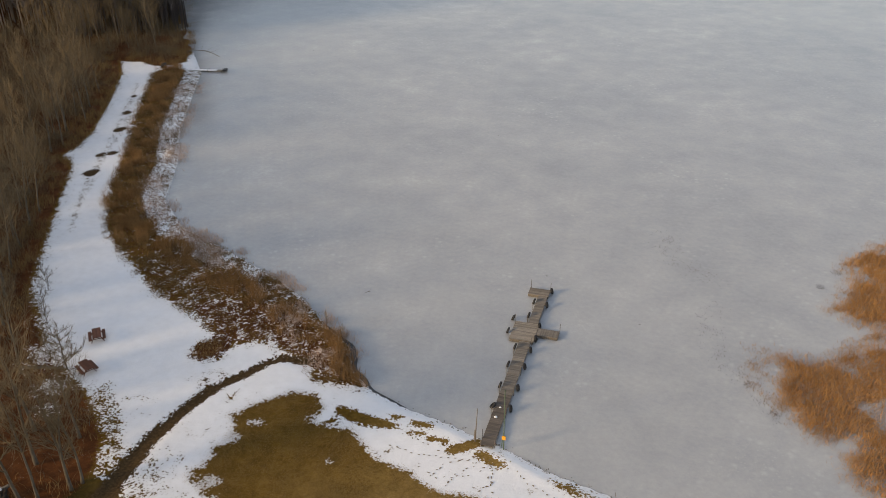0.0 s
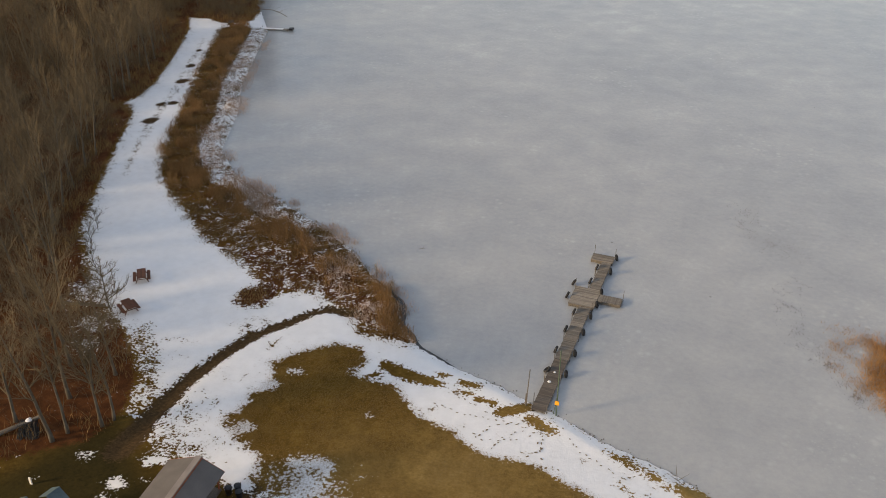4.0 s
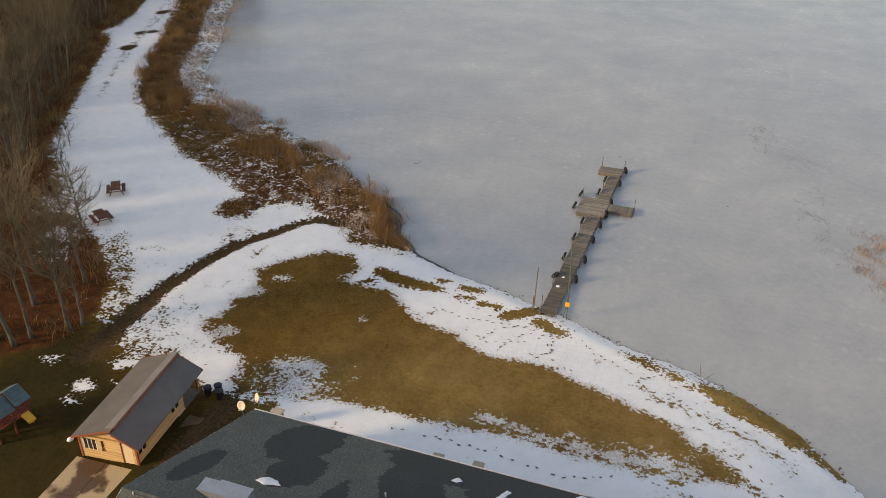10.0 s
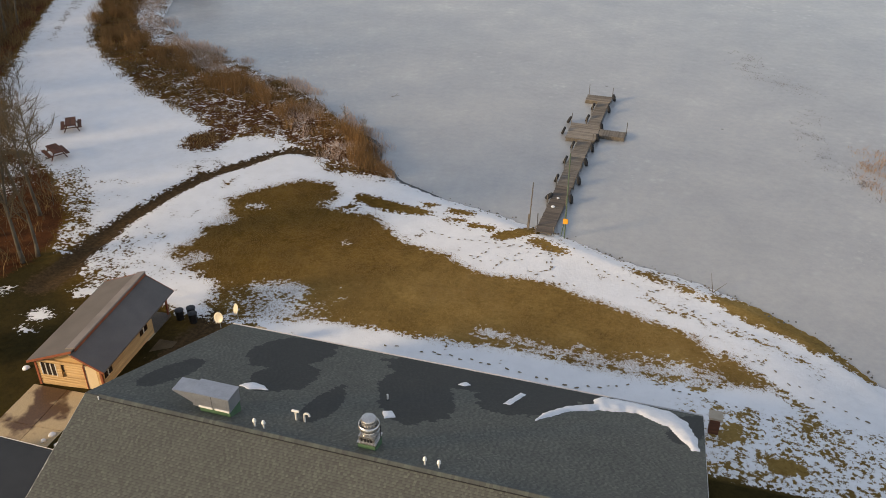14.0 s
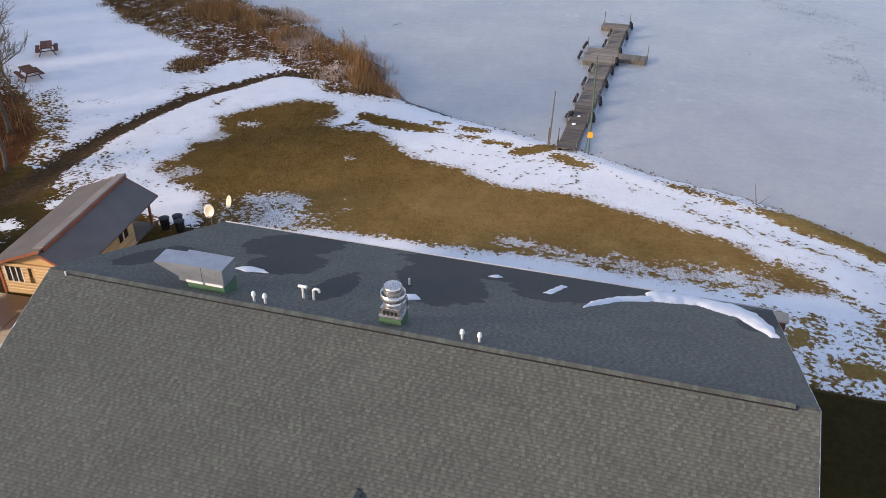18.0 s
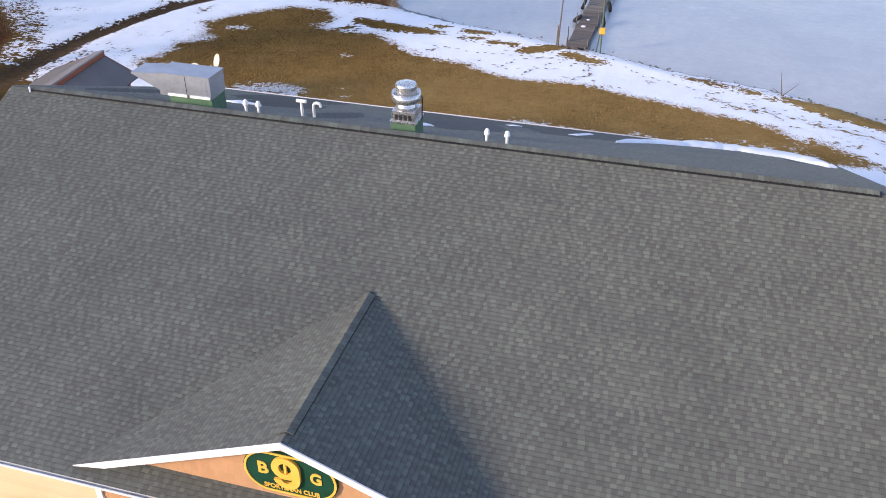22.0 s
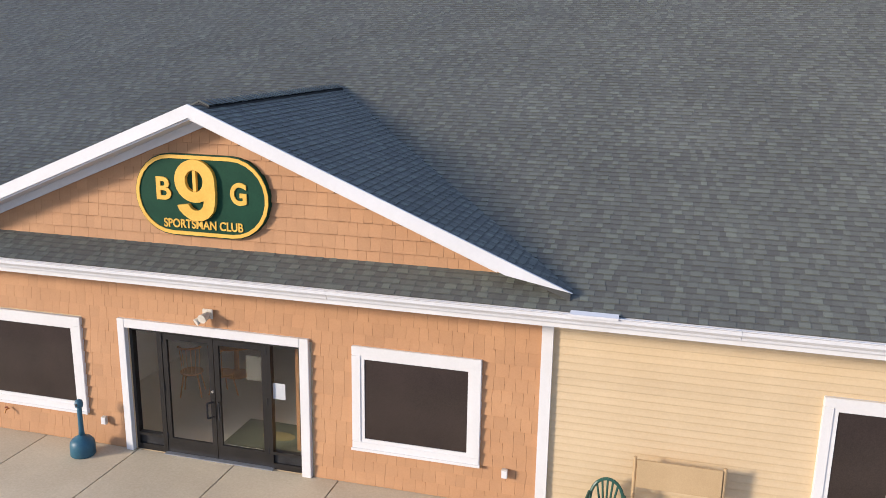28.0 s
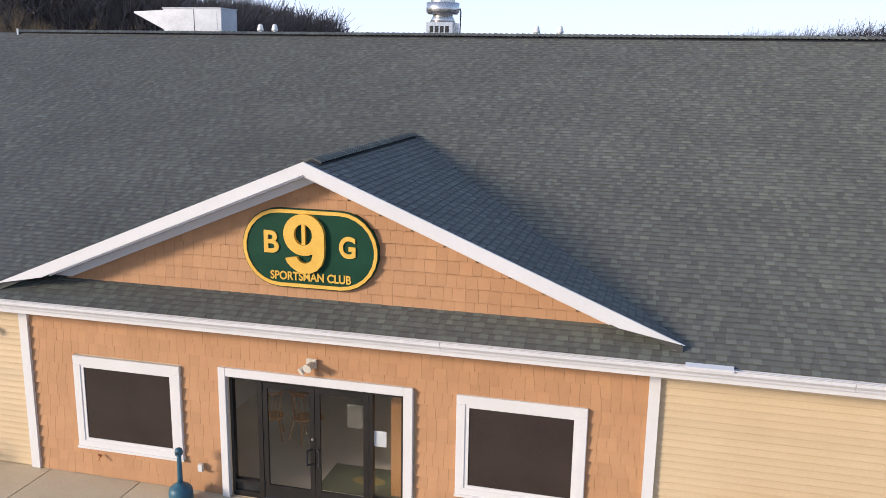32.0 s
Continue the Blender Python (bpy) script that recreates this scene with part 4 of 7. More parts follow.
# entrance: storefront frame with two leaves and two sidelights
door = thing("door_1", (0, 0, FLOOR), label="closed dark bronze double glass door with sidelights in white trim", category="door", kind="structure")
DH = 3.705 - FLOOR
t = Shape().box(-1.675, -1.545, -0.06, 0.036, 0.0, DH).box(1.51, 1.665, -0.06, 0.036, 0.0, DH).box(-1.545, 1.51, -0.06, 0.036, DH - 0.145, DH)
part("door_trim", t, WHITE, door, "wide white door trim", bevel=0.006)
H2 = DH - 0.145
f = Shape()
for xa, xb in ((-1.53, -1.48), (-1.03, -0.95), (0.90, 0.97), (1.45, 1.53)):
    f.box(xa, xb, 0.05, 0.16, 0.0, H2)
for xa, xb in ((-1.48, -1.03), (-0.95, 0.90), (0.97, 1.45)):
    f.box(xa, xb, 0.05, 0.16, H2 - 0.07, H2)
for xa, xb in ((-1.48, -1.03), (0.97, 1.45)):
    f.box(xa, xb, 0.05, 0.16, 0.0, 0.10).box(xa, xb, 0.05, 0.16, 0.25, 0.30)
part("door_frame", f, BRONZE, door, "dark bronze aluminium frame")
for xa, xb in ((-1.48, -1.03), (0.97, 1.45)):
    part("kick_panel", Shape().box(xa, xb, 0.09, 0.12, 0.10, 0.25), DARKMETAL, door)
    part("sidelight", Shape().box(xa, xb, 0.10, 0.106, 0.30, H2 - 0.07), GLASS, door)
part("threshold", Shape().box(-0.98, 0.98, -0.03, 0.2, 0.001, 0.018), METAL, door, "pale metal threshold")
for xa, xb, hx in ((-0.945, -0.030, -0.13), (-0.020, 0.895, 0.08)):
    leaf = part("door_leaf", Shape().box(xa, xa + 0.085, 0.06, 0.11, 0.02, H2 - 0.08).box(xb - 0.085, xb, 0.06, 0.11, 0.02, H2 - 0.08)
                .box(xa + 0.085, xb - 0.085, 0.06, 0.11, 0.02, 0.27).box(xa + 0.085, xb - 0.085, 0.06, 0.11, H2 - 0.17, H2 - 0.08), BRONZE, door)
    part("glass_pane", Shape().box(xa + 0.085, xb - 0.085, 0.082, 0.088, 0.27, H2 - 0.17), GLASS, leaf)
    part("door_handle", Shape().bend([(hx * 0.4 - 0.015, 0.06, 0.76), (hx, -0.03, 0.76), (hx, -0.03, 1.02), (hx * 0.4 - 0.015, 0.06, 1.02)], 0.015), DARKMETAL, leaf, "dark pull handle")
    for hz in (0.25, 1.1, 1.95):
        hq = xa - 0.004 if xa < -0.5 else xb + 0.004
        part("hinge", Shape().tube((hq, 0.05, hz), (hq, 0.05, hz + 0.11), 0.012), DARKMETAL, leaf)
part("lock_cylinder", Shape().tube((-0.065, 0.035, 1.20), (-0.065, 0.06, 1.20), 0.022, sides=12), STEEL, door, "bright lock cylinder")
part("notice", Shape().box(0.98, 1.19, 0.0945, 0.098, 1.20, 1.47), PAPER, door, "white paper notice")
part("notice", Shape().box(0.53, 0.79, 0.0905, 0.094, 1.47, 1.88), PAPER_GREY, door, "poster behind the glass, its colour darkened for the dimness there")

for o in door.children_recursive:
    if o.name.startswith(("glass_pane", "sidelight")):
        o.visible_shadow = False          # lets daylight in

# entrance lobby behind the glass
room = thing("lobby", (0, 0, FLOOR), label="dim entrance lobby with pale walls", category="room", kind="structure")
part("lobby_floor", Shape().box(-3.2, 3.2, 0.225, 5.6, -0.06, 0.0), ROOMFLOOR, room)
part("lobby_back_wall", Shape().box(-3.2, 3.2, 5.6, 5.7, 0, 2.9), ROOMWALL, room)
part("lobby_side_wall", Shape().box(-3.3, -3.2, 0.225, 5.7, 0, 2.9), ROOMWALL, room)
part("lobby_side_wall", Shape().box(3.2, 3.3, 0.225, 5.7, 0, 2.9), ROOMWALL, room)
part("lobby_ceiling", Shape().box(-3.3, 3.3, 0.225, 5.7, 2.9, 2.98), ROOMWALL, room)
OAKDARK = surface("brown_oak_panel", (0.22, 0.115, 0.04), (0.31, 0.17, 0.065), 2, 25, 0.5, rel=0.1, stretch=(4, 4, 0.6))
cab = thing("wooden_cabinet", (1.42, 0.72, FLOOR), label="tall honey oak cabinet standing in the lobby", category="cabinet")
part("body", Shape().box(-0.35, 0.35, 0, 0.5, 0, 2.1), OAKDARK, cab, bevel=0.01)
part("cabinet_door", Shape().box(-0.32, -0.01, -0.02, -0.002, 0.1, 2.0), OAKDARK, cab)
part("cabinet_door", Shape().box(0.01, 0.32, -0.02, -0.002, 0.1, 2.0), OAKDARK, cab)
# mat colours dulled, so the haze of reflections on the glass is painted in
MATGREEN = surface("hazed_green_mat", (0.075, 0.095, 0.055), (0.12, 0.14, 0.085), 3, 60, 0.9, rel=0.1)
MATYELLOW = surface("hazed_yellow_mat", (0.20, 0.17, 0.05), (0.28, 0.24, 0.08), 3, 60, 0.9, rel=0.1)
mat_ = thing("door_mat", (0.55, 1.1, FLOOR), label="green lobby mat with a yellow oval", category="mat")
part("mat_body", Shape().box(-0.8, 0.8, -0.5, 0.5, 0.002, 0.014), MATGREEN, mat_)
part("oval", Shape().prism([(0.30 * math.cos(a * math.pi / 12), 0.16 * math.sin(a * math.pi / 12)) for a in range(24)], "z", 0.0145, 0.018), MATYELLOW, mat_, "yellow oval mark")


def windsor_chair(x, y, rz):
    c = thing("wooden_chair", (x, y, FLOOR), rz, "honey oak spindle-back chair in the lobby", "chair", "lobby chairs")
    part("seat", Shape().lathe([(0.20, 0.44), (0.22, 0.455), (0.22, 0.475), (0.18, 0.482)], sides=16), HONEY, c)
    for sx, sy in ((-1, -1), (1, -1), (-1, 1), (1, 1)):
        part("leg", Shape().tube((0.13 * sx, 0.13 * sy, 0.44), (0.20 * sx, 0.20 * sy, 0.0), 0.018, 0.014), HONEY, c)
    for i in range(6):
        a = math.pi * (0.18 + 0.64 * i / 5)
        p = (0.18 * math.cos(a), 0.17 * math.sin(a), 0.47)
        part("spindle", Shape().tube(p, (p[0] * 1.25, p[1] * 1.35, 0.98), 0.009, 0.008, 6), HONEY, c)
    part("top_rail", Shape().bend([(0.24 * math.cos(math.pi * q), 0.24 * math.sin(math.pi * q), 1.0) for q in (0.14, 0.3, 0.5, 0.7, 0.86)], 0.022), HONEY, c)


windsor_chair(-1.85, 2.3, 200)
windsor_chair(-1.25, 2.4, 150)
tb = thing("lobby_table", (-1.5, 3.4, FLOOR), label="small honey oak table in the lobby", category="table")
part("tabletop", Shape().lathe([(0.55, 0.72), (0.56, 0.75), (0.0, 0.752)], sides=24), HONEY, tb)
part("pedestal", Shape().lathe([(0.25, 0.0), (0.22, 0.05), (0.05, 0.12), (0.05, 0.71)], sides=16), HONEY, tb)

# sign on the gable
sign = thing("club_sign", (-0.01, -0.01, 5.80), label="green oval sign with yellow raised letters and border", category="sign")
SW, SH = 1.11, 0.61


def stadium(w, h, n=14):
    r, k = h, w - h
    return [(k + r * math.cos(a), r * math.sin(a)) for a in np.linspace(-math.pi / 2, math.pi / 2, n)] + \
           [(-k + r * math.cos(a), r * math.sin(a)) for a in np.linspace(math.pi / 2, 3 * math.pi / 2, n)]


part("sign_board", Shape().prism(stadium(SW + 0.016, SH + 0.016), "y", -0.055, 0.03), SIGN_GREEN, sign, "dark green board")
o, i_ = stadium(SW, SH), stadium(SW - 0.055, SH - 0.055)
bd = Shape()
for k in range(len(o)):
    j = (k + 1) % len(o)
    for ya, yb in ((-0.072, -0.0555),):
        bd.quad((*o[k][:1], ya, o[k][1]), (o[j][0], ya, o[j][1]), (i_[j][0], ya, i_[j][1]), (i_[k][0], ya, i_[k][1]))
        bd.quad((o[k][0], ya, o[k][1]), (o[k][0], yb, o[k][1]), (o[j][0], yb, o[j][1]), (o[j][0], ya, o[j][1]))
        bd.quad((i_[k][0], ya, i_[k][1]), (i_[j][0], ya, i_[j][1]), (i_[j][0], yb, i_[j][1]), (i_[k][0], yb, i_[k][1]))
part("border", bd, SIGN_YELLOW, sign, "yellow border")


def lettering(name, text, x, z, size, material, parent, depth=0.03, bold=0.0, sx=1.0, y=-0.056):
    cu = bpy.data.curves.new(name, "FONT")
    cu.body, cu.size, cu.align_x, cu.align_y = text, size, "CENTER", "CENTER"
    cu.extrude, cu.offset = depth, bold
    tmp = new(name, cu)
    me = bpy.data.meshes.new_from_object(tmp.evaluated_get(bpy.context.evaluated_depsgraph_get()))
    bpy.data.objects.remove(tmp)
    me.name = name
    me.materials.clear()
    me.materials.append(material)
    me.transform(pose(x, y, z, 90) @ Matrix.Diagonal((sx, 1, 1, 1)))
    ob = new(name, me)
    ob.parent = parent
    return tagged(ob, "raised yellow lettering")


lettering("letter", "B", -0.64, 0.07, 0.48, SIGN_YELLOW, sign, 0.02, 0.012)
lettering("letter", "G", 0.63, 0.055, 0.45, SIGN_YELLOW, sign, 0.02, 0.014, 0.86)
nine = Shape()
YF, YB = -0.125, -0.0555
ring = 28
for k in range(ring):
    a, b = 2 * math.pi * k / ring, 2 * math.pi * (k + 1) / ring
    co = [(-0.065 + 0.335 * math.cos(w), 0.235 + 0.325 * math.sin(w)) for w in (a, b)]
    ci = [(-0.075 + 0.150 * math.cos(w), 0.235 + 0.165 * math.sin(w)) for w in (b, a)]
    nine.prism(co + ci, "y", YF, YB)
outer = [(0.268, 0.22), (0.272, 0.05), (0.262, -0.10), (0.225, -0.22), (0.15, -0.31), (0.05, -0.36), (-0.06, -0.37), (-0.17, -0.35), (-0.27, -0.29), (-0.34, -0.22), (-0.375, -0.145)]
inner = [(0.085, 0.06), (0.085, 0.0), (0.075, -0.09), (0.055, -0.15), (0.01, -0.195), (-0.03, -0.210), (-0.07, -0.210), (-0.11, -0.198), (-0.145, -0.175), (-0.165, -0.150), (-0.185, -0.118)]
for a, b, c, d in zip(outer, inner, inner[1:], outer[1:]):
    nine.prism([a, b, c, d], "y", YF - 0.001, YB)
part("numeral", nine.mesh("numeral", SIGN_YELLOW, weld=True), SIGN_YELLOW, sign, "large raised yellow numeral")
part("letter_bar", Shape().box(-0.102, -0.048, -0.112, -0.056, 0.075, 0.395), SIGN_YELLOW, sign)
lettering("club_lettering", "SPORTSMAN CLUB", 0.01, -0.445, 0.185, SIGN_YELLOW, sign, 0.012, 0.004, 0.86)

# fixtures on the front wall
lamp = thing("security_light", (-0.02, -0.03, 3.94), label="beige floodlight above the entrance", category="light fixture")
part("back_plate", Shape().box(-0.09, 0.09, -0.03, 0.0, -0.08, 0.08), BEIGE, lamp, bevel=0.01)
part("lamp_head", Shape().tube((0.02, -0.05, 0.0), (0.0, -0.20, -0.03), 0.05, 0.075, 12), BEIGE, lamp)
part("lamp_head", Shape().tube((-0.05, -0.03, -0.04), (-0.13, -0.16, -0.11), 0.04, 0.06, 12), BEIGE, lamp)
for ox, oz in ((4.75, 1.97), (-2.06, 1.87)):
    ob = thing("outlet_box", (ox, -0.03, oz), label="beige weatherproof outlet box on the wall", category="outlet", group="outlet boxes")
    part("box", Shape().box(-0.045, 0.045, -0.06, 0.0, -0.07, 0.07), BEIGE, ob, bevel=0.008)
    part("cover_flap", Shape().box(-0.04, 0.04, -0.072, -0.062, -0.06, 0.055), WHITE, ob)
sp = thing("wall_spigot", (-4.02, -0.02, 1.80), label="small brass water tap on the cedar wall", category="tap")
part("spout", Shape().bend([(0, 0, 0), (0, -0.08, 0), (0, -0.10, -0.05)], 0.013), HONEY, sp)
part("tap_wheel", Shape().tube((0, -0.055, 0.035), (0, -0.055, 0.045), 0.03, sides=12), REDTRIM, sp)
cm = thing("wall_camera", (-6.02, -0.02, 3.97), label="small white and black wall camera", category="camera")
part("bracket", Shape().tube((0, 0, 0.02), (0, -0.07, 0.0), 0.02), WHITE, cm)
part("camera_body", Shape().tube((0.03, -0.06, 0.0), (-0.10, -0.15, -0.04), 0.035, sides=12), DARKMETAL, cm)

# ---- things on the pavement before the house ----
urn = thing("ash_urn", (-2.25, -0.41, FLOOR), label="blue-teal plastic smokers ash urn", category="ash bin")
part("bin_body", Shape().lathe([(0.185, 0.0), (0.20, 0.02), (0.20, 0.17), (0.19, 0.24), (0.15, 0.29), (0.07, 0.325), (0.045, 0.36)], sides=24), TEAL, urn, smooth=True)
part("stem", Shape().lathe([(0.05, 0.355), (0.042, 0.45), (0.038, 0.80), (0.04, 0.84)], sides=16), TEAL, urn, smooth=True)
part("head", Shape().lathe([(0.04, 0.835), (0.062, 0.85), (0.068, 0.90), (0.055, 0.955), (0.02, 0.975)], sides=16), TEAL, urn, smooth=True)
part("opening", Shape().tube((0, -0.062, 0.90), (0, -0.071, 0.90), 0.022, sides=12), DARKMETAL, urn)

ch = thing("plastic_chair", (6.25, -0.52, FLOOR), 0, "dark green moulded plastic garden armchair", "chair")
part("seat", Shape().box(-0.22, 0.22, -0.24, 0.18, 0.40, 0.425), CHAIRGREEN, ch, bevel=0.01)
for sx in (-1, 1):
    part("front_leg", Shape().tube((0.24 * sx, -0.24, 0.60), (0.27 * sx, -0.27, 0.0), 0.022, 0.026), CHAIRGREEN, ch)
    part("back_leg", Shape().tube((0.21 * sx, 0.18, 0.42), (0.25 * sx, 0.26, 0.0), 0.024, 0.024), CHAIRGREEN, ch)
    part("armrest", Shape().bend([(0.24 * sx, -0.25, 0.60), (0.27 * sx, -0.05, 0.62), (0.24 * sx, 0.20, 0.64)], 0.024), CHAIRGREEN, ch)
arch = [(0.23 * math.cos(a), 0.19 + 0.06 * math.sin(a), 0.55 + 0.30 * math.sin(a)) for a in np.linspace(0, math.pi, 11)]
part("back_frame", Shape().bend([(0.22, 0.18, 0.42)] + arch + [(-0.22, 0.18, 0.42)], 0.024), CHAIRGREEN, ch)
for i in range(5):
    x = -0.13 + i * 0.065
    part("back_slat", Shape().tube((x * 0.6, 0.19, 0.43), (x * 1.15, 0.24, 0.55 + 0.30 * math.sqrt(max(0.05, 1 - (x / 0.23) ** 2))), 0.016, 0.016, 6), CHAIRGREEN, ch)


def garden_bench(x):
    be = thing("garden_bench", (x, -0.48, FLOOR), 0, "tan sling bench with a high back panel against the siding", "bench", "benches along the front")
    for sx in (-1, 1):
        part("side_frame", Shape().bend([(0.59 * sx, 0.24, 0.0), (0.59 * sx, 0.20, 1.25)], 0.024).bend([(0.59 * sx, -0.36, 0.0), (0.59 * sx, -0.32, 0.66), (0.59 * sx, 0.22, 0.68)], 0.022), BENCHTAN, be)
    part("back_panel", Shape().prism([(0.165, 1.22), (0.20, 1.22), (0.215, 0.80), (0.175, 0.80)], "x", -0.565, 0.565), BENCHTAN, be, bevel=0.006)
    part("seat", Shape().box(-0.565, 0.565, -0.32, 0.18, 0.44, 0.475), BENCHTAN, be, bevel=0.008)
    part("front_rail", Shape().tube((-0.59, -0.34, 0.42), (0.59, -0.34, 0.42), 0.02), BENCHTAN, be)


garden_bench(7.19)
# unseen second bench, placed for the shadow that falls on the west siding
garden_bench(-7.55)

sh = thing("yellow_shovel", (6.66, -0.40, FLOOR), 0, "yellow plastic snow shovel leaning by the bench", "shovel")
part("handle", Shape().tube((0.02, 0.28, 0.52), (0.0, 0.05, 0.10), 0.018), YELLOW, sh)
part("blade", Shape().box(-0.09, 0.09, -0.02, 0.05, 0.0, 0.14), YELLOW, sh, bevel=0.01)

# paving
slab = thing("pavement", (0, 0, FLOOR - 0.12), label="pale concrete pavement with control joints along the front", category="pavement", kind="structure")
PX = [-14.1 + 1.8 * k for k in range(16)]
for j in range(2):
    for k in range(15):
        part("paving_slab", Shape().box(PX[k] + 0.006, PX[k + 1] - 0.006, -1.95 * (j + 1) + 0.006 + 0.02, -1.95 * j - 0.006 + 0.02, 0.0, 0.12), CONCRETE, slab, bevel=0.006)
# unseen forecourt, made pale to throw light onto the front and its glass
drive = thing("road", (0, -4.0, FLOOR - 0.10), label="unseen pale gravel before the house, added to bounce light", category="road", kind="structure")
part("gravel", Shape().box(-40, 40, -45, -0.01, -0.2, 0.05), GRAVEL, drive)

# ---- on the roof ----
def back_z(y):
    return BACK_Z + BACK_PITCH * (BACK_Y - y)


def mushroom_vent(x, y):
    v = thing("roof_vent", (x, y, back_z(y)), label="small white mushroom-shaped plastic roof vent", category="roof vent", group="white roof vents")
    part("vent_pipe", Shape().lathe([(0.045, -0.08), (0.045, 0.36)], sides=12), PVC, v, smooth=False)
    part("vent_cap", Shape().lathe([(0.05, 0.27), (0.088, 0.28), (0.092, 0.33), (0.07, 0.36), (0.075, 0.39), (0.06, 0.43), (0.03, 0.46)], sides=14), PVC, v, smooth=True)


for x, y in ((-5.97, 10.72), (-5.53, 10.72), (1.84, 10.72), (2.45, 10.72)):
    mushroom_vent(x, y)
v = thing("vent_pipe_tee", (-4.72, 12.15, back_z(12.15)), label="white plastic vent pipe with a tee top", category="vent pipe")
part("pipe", Shape().tube((0, 0, -0.1), (0, 0, 0.50), 0.05, sides=12), PVC, v)
part("tee", Shape().tube((-0.17, 0, 0.54), (0.17, 0, 0.54), 0.06, sides=12), PVC, v)
v = thing("vent_pipe_elbow", (-4.30, 12.15, back_z(12.15)), label="white plastic vent pipe bent over in a hook", category="vent pipe")
part("pipe", Shape().bend([(0, 0, -0.1), (0, 0, 0.42), (0.05, 0, 0.51), (0.14, 0, 0.54), (0.23, 0, 0.51), (0.26, 0, 0.40)], 0.05, 12), PVC, v)
v = thing("vent_stack", (-1.95, 16.4, back_z(16.4)), label="short white plastic vent stack", category="vent pipe")
part("pipe", Shape().tube((0, 0, -0.1), (0, 0, 0.36), 0.05, sides=12), PVC, v)
part("pipe_flashing", Shape().tube((0, 0, 0.0), (0, 0, 0.06), 0.11, 0.06, 12), DARKMETAL, v)
v = thing("ridge_pipe", (-13.49, 10.12, RIDGE_Z - 0.12), label="short thin white pipe at the end of the ridge", category="vent pipe")
part("pipe", Shape().tube((0, 0, -0.05), (0, 0, 0.22), 0.03, sides=10), PVC, v)

# exhaust fan
fan = thing("exhaust_fan", (-0.84, 11.35, back_z(11.35)), 0, "steel upblast exhaust fan on a green curb", "exhaust fan")
part("curb", Shape().box(-0.40, 0.40, -0.40, 0.40, -0.28, 0.42), CURB, fan, "green curb", bevel=0.006)
part("curb_cap", Shape().box(-0.43, 0.43, -0.43, 0.43, 0.425, 0.475), STEEL, fan)
base = part("fan_base", Shape().box(-0.37, 0.37, -0.37, 0.37, 0.48, 0.80), STEEL, fan, bevel=0.01)
for i in range(4):
    part("louvre", Shape().box(-0.27 + i * 0.145, -0.17 + i * 0.145, -0.378, -0.371, 0.53, 0.70), DARKMETAL, base)
part("fan_neck", Shape().lathe([(0.35, 0.80), (0.31, 0.90), (0.27, 0.98), (0.27, 1.12)], sides=24), STEEL, fan, smooth=True)
part("wind_band", Shape().lathe([(0.40, 1.02), (0.45, 1.08), (0.45, 1.32), (0.43, 1.32), (0.41, 1.10), (0.36, 1.04)], sides=28), STEEL, fan, "wide steel wind band", smooth=True)
part("motor_cover", Shape().lathe([(0.31, 1.12), (0.33, 1.18), (0.33, 1.53), (0.31, 1.58), (0.10, 1.61)], sides=28), STEEL, fan, "round steel motor cover")
part("conduit", Shape().bend([(0.46, 0.1, 0.42), (0.48, 0.1, 1.10), (0.45, 0.1, 1.18)], 0.018), DARKMETAL, fan)

# make-up air unit
hood = thing("air_handler", (-8.10, 11.45, back_z(11.45)), 0, "galvanised rooftop air unit with sloping intake hood", "air unit")
part("curb", Shape().box(-0.92, 0.94, -0.50, 0.50, -0.35, 0.46), CURB, hood, "green curb", bevel=0.006)
part("cabinet", Shape().box(-1.30, 0.97, -0.54, 0.54, 0.465, 1.22), METAL, hood, "galvanised cabinet", bevel=0.012)
part("base_rail", Shape().box(-0.92, -0.08, -0.575, -0.541, 0.475, 0.56), PVC, hood)
part("base_rail", Shape().box(0.05, 0.92, -0.575, -0.541, 0.475, 0.56), PVC, hood)
part("intake_hood", Shape().prism([(-0.95, 0.462), (-1.304, 0.70), (-1.304, 1.18), (-2.50, 1.14), (-2.50, 1.09)], "y", -0.50, 0.50), METAL, hood, "sloping galvanised intake hood")
part("lid", Shape().box(-1.33, 0.99, -0.56, 0.56, 1.221, 1.25), METAL, hood)
part("seam", Shape().box(-0.1, -0.08, -0.546, -0.541, 0.47, 1.21), DARKMETAL, hood)
part("access_door", Shape().box(0.12, 0.80, -0.550, -0.541, 0.62, 1.12), METAL, hood)
hood.scale = (0.82, 0.88, 0.97)


def dish(x, y, z, rz):
    d = thing("satellite_dish", (x, y, z), rz, "cream satellite dish on a short mast", "satellite dish", "satellite dishes")
    part("mast", Shape().bend([(0, 0, -0.75), (0, 0, -0.1), (0, 0.06, 0.02)], 0.022), METAL, d)
    prof = [(0.02, 0.0), (0.15, 0.012), (0.28, 0.045), (0.36, 0.085), (0.365, 0.095), (0.28, 0.06), (0.15, 0.027), (0.02, 0.015)]
    s = Shape().lathe(prof, sides=24)
    me = s.mesh("reflector", DISH, True)
    me.transform(pose(0, 0, 0.05, 68))
    part("reflector", me, DISH, d)
    d.scale = (0.86, 0.86, 0.95)
    part("feed_arm", Shape().tube((0, 0.0, -0.25), (0, -0.42, -0.12), 0.012), METAL, d)
    part("feed_horn", Shape().tube((0, -0.40, -0.12), (0, -0.46, -0.08), 0.03, 0.035, 10), BEIGE, d)


dish(-14.34, 21.5, 5.68, -2)
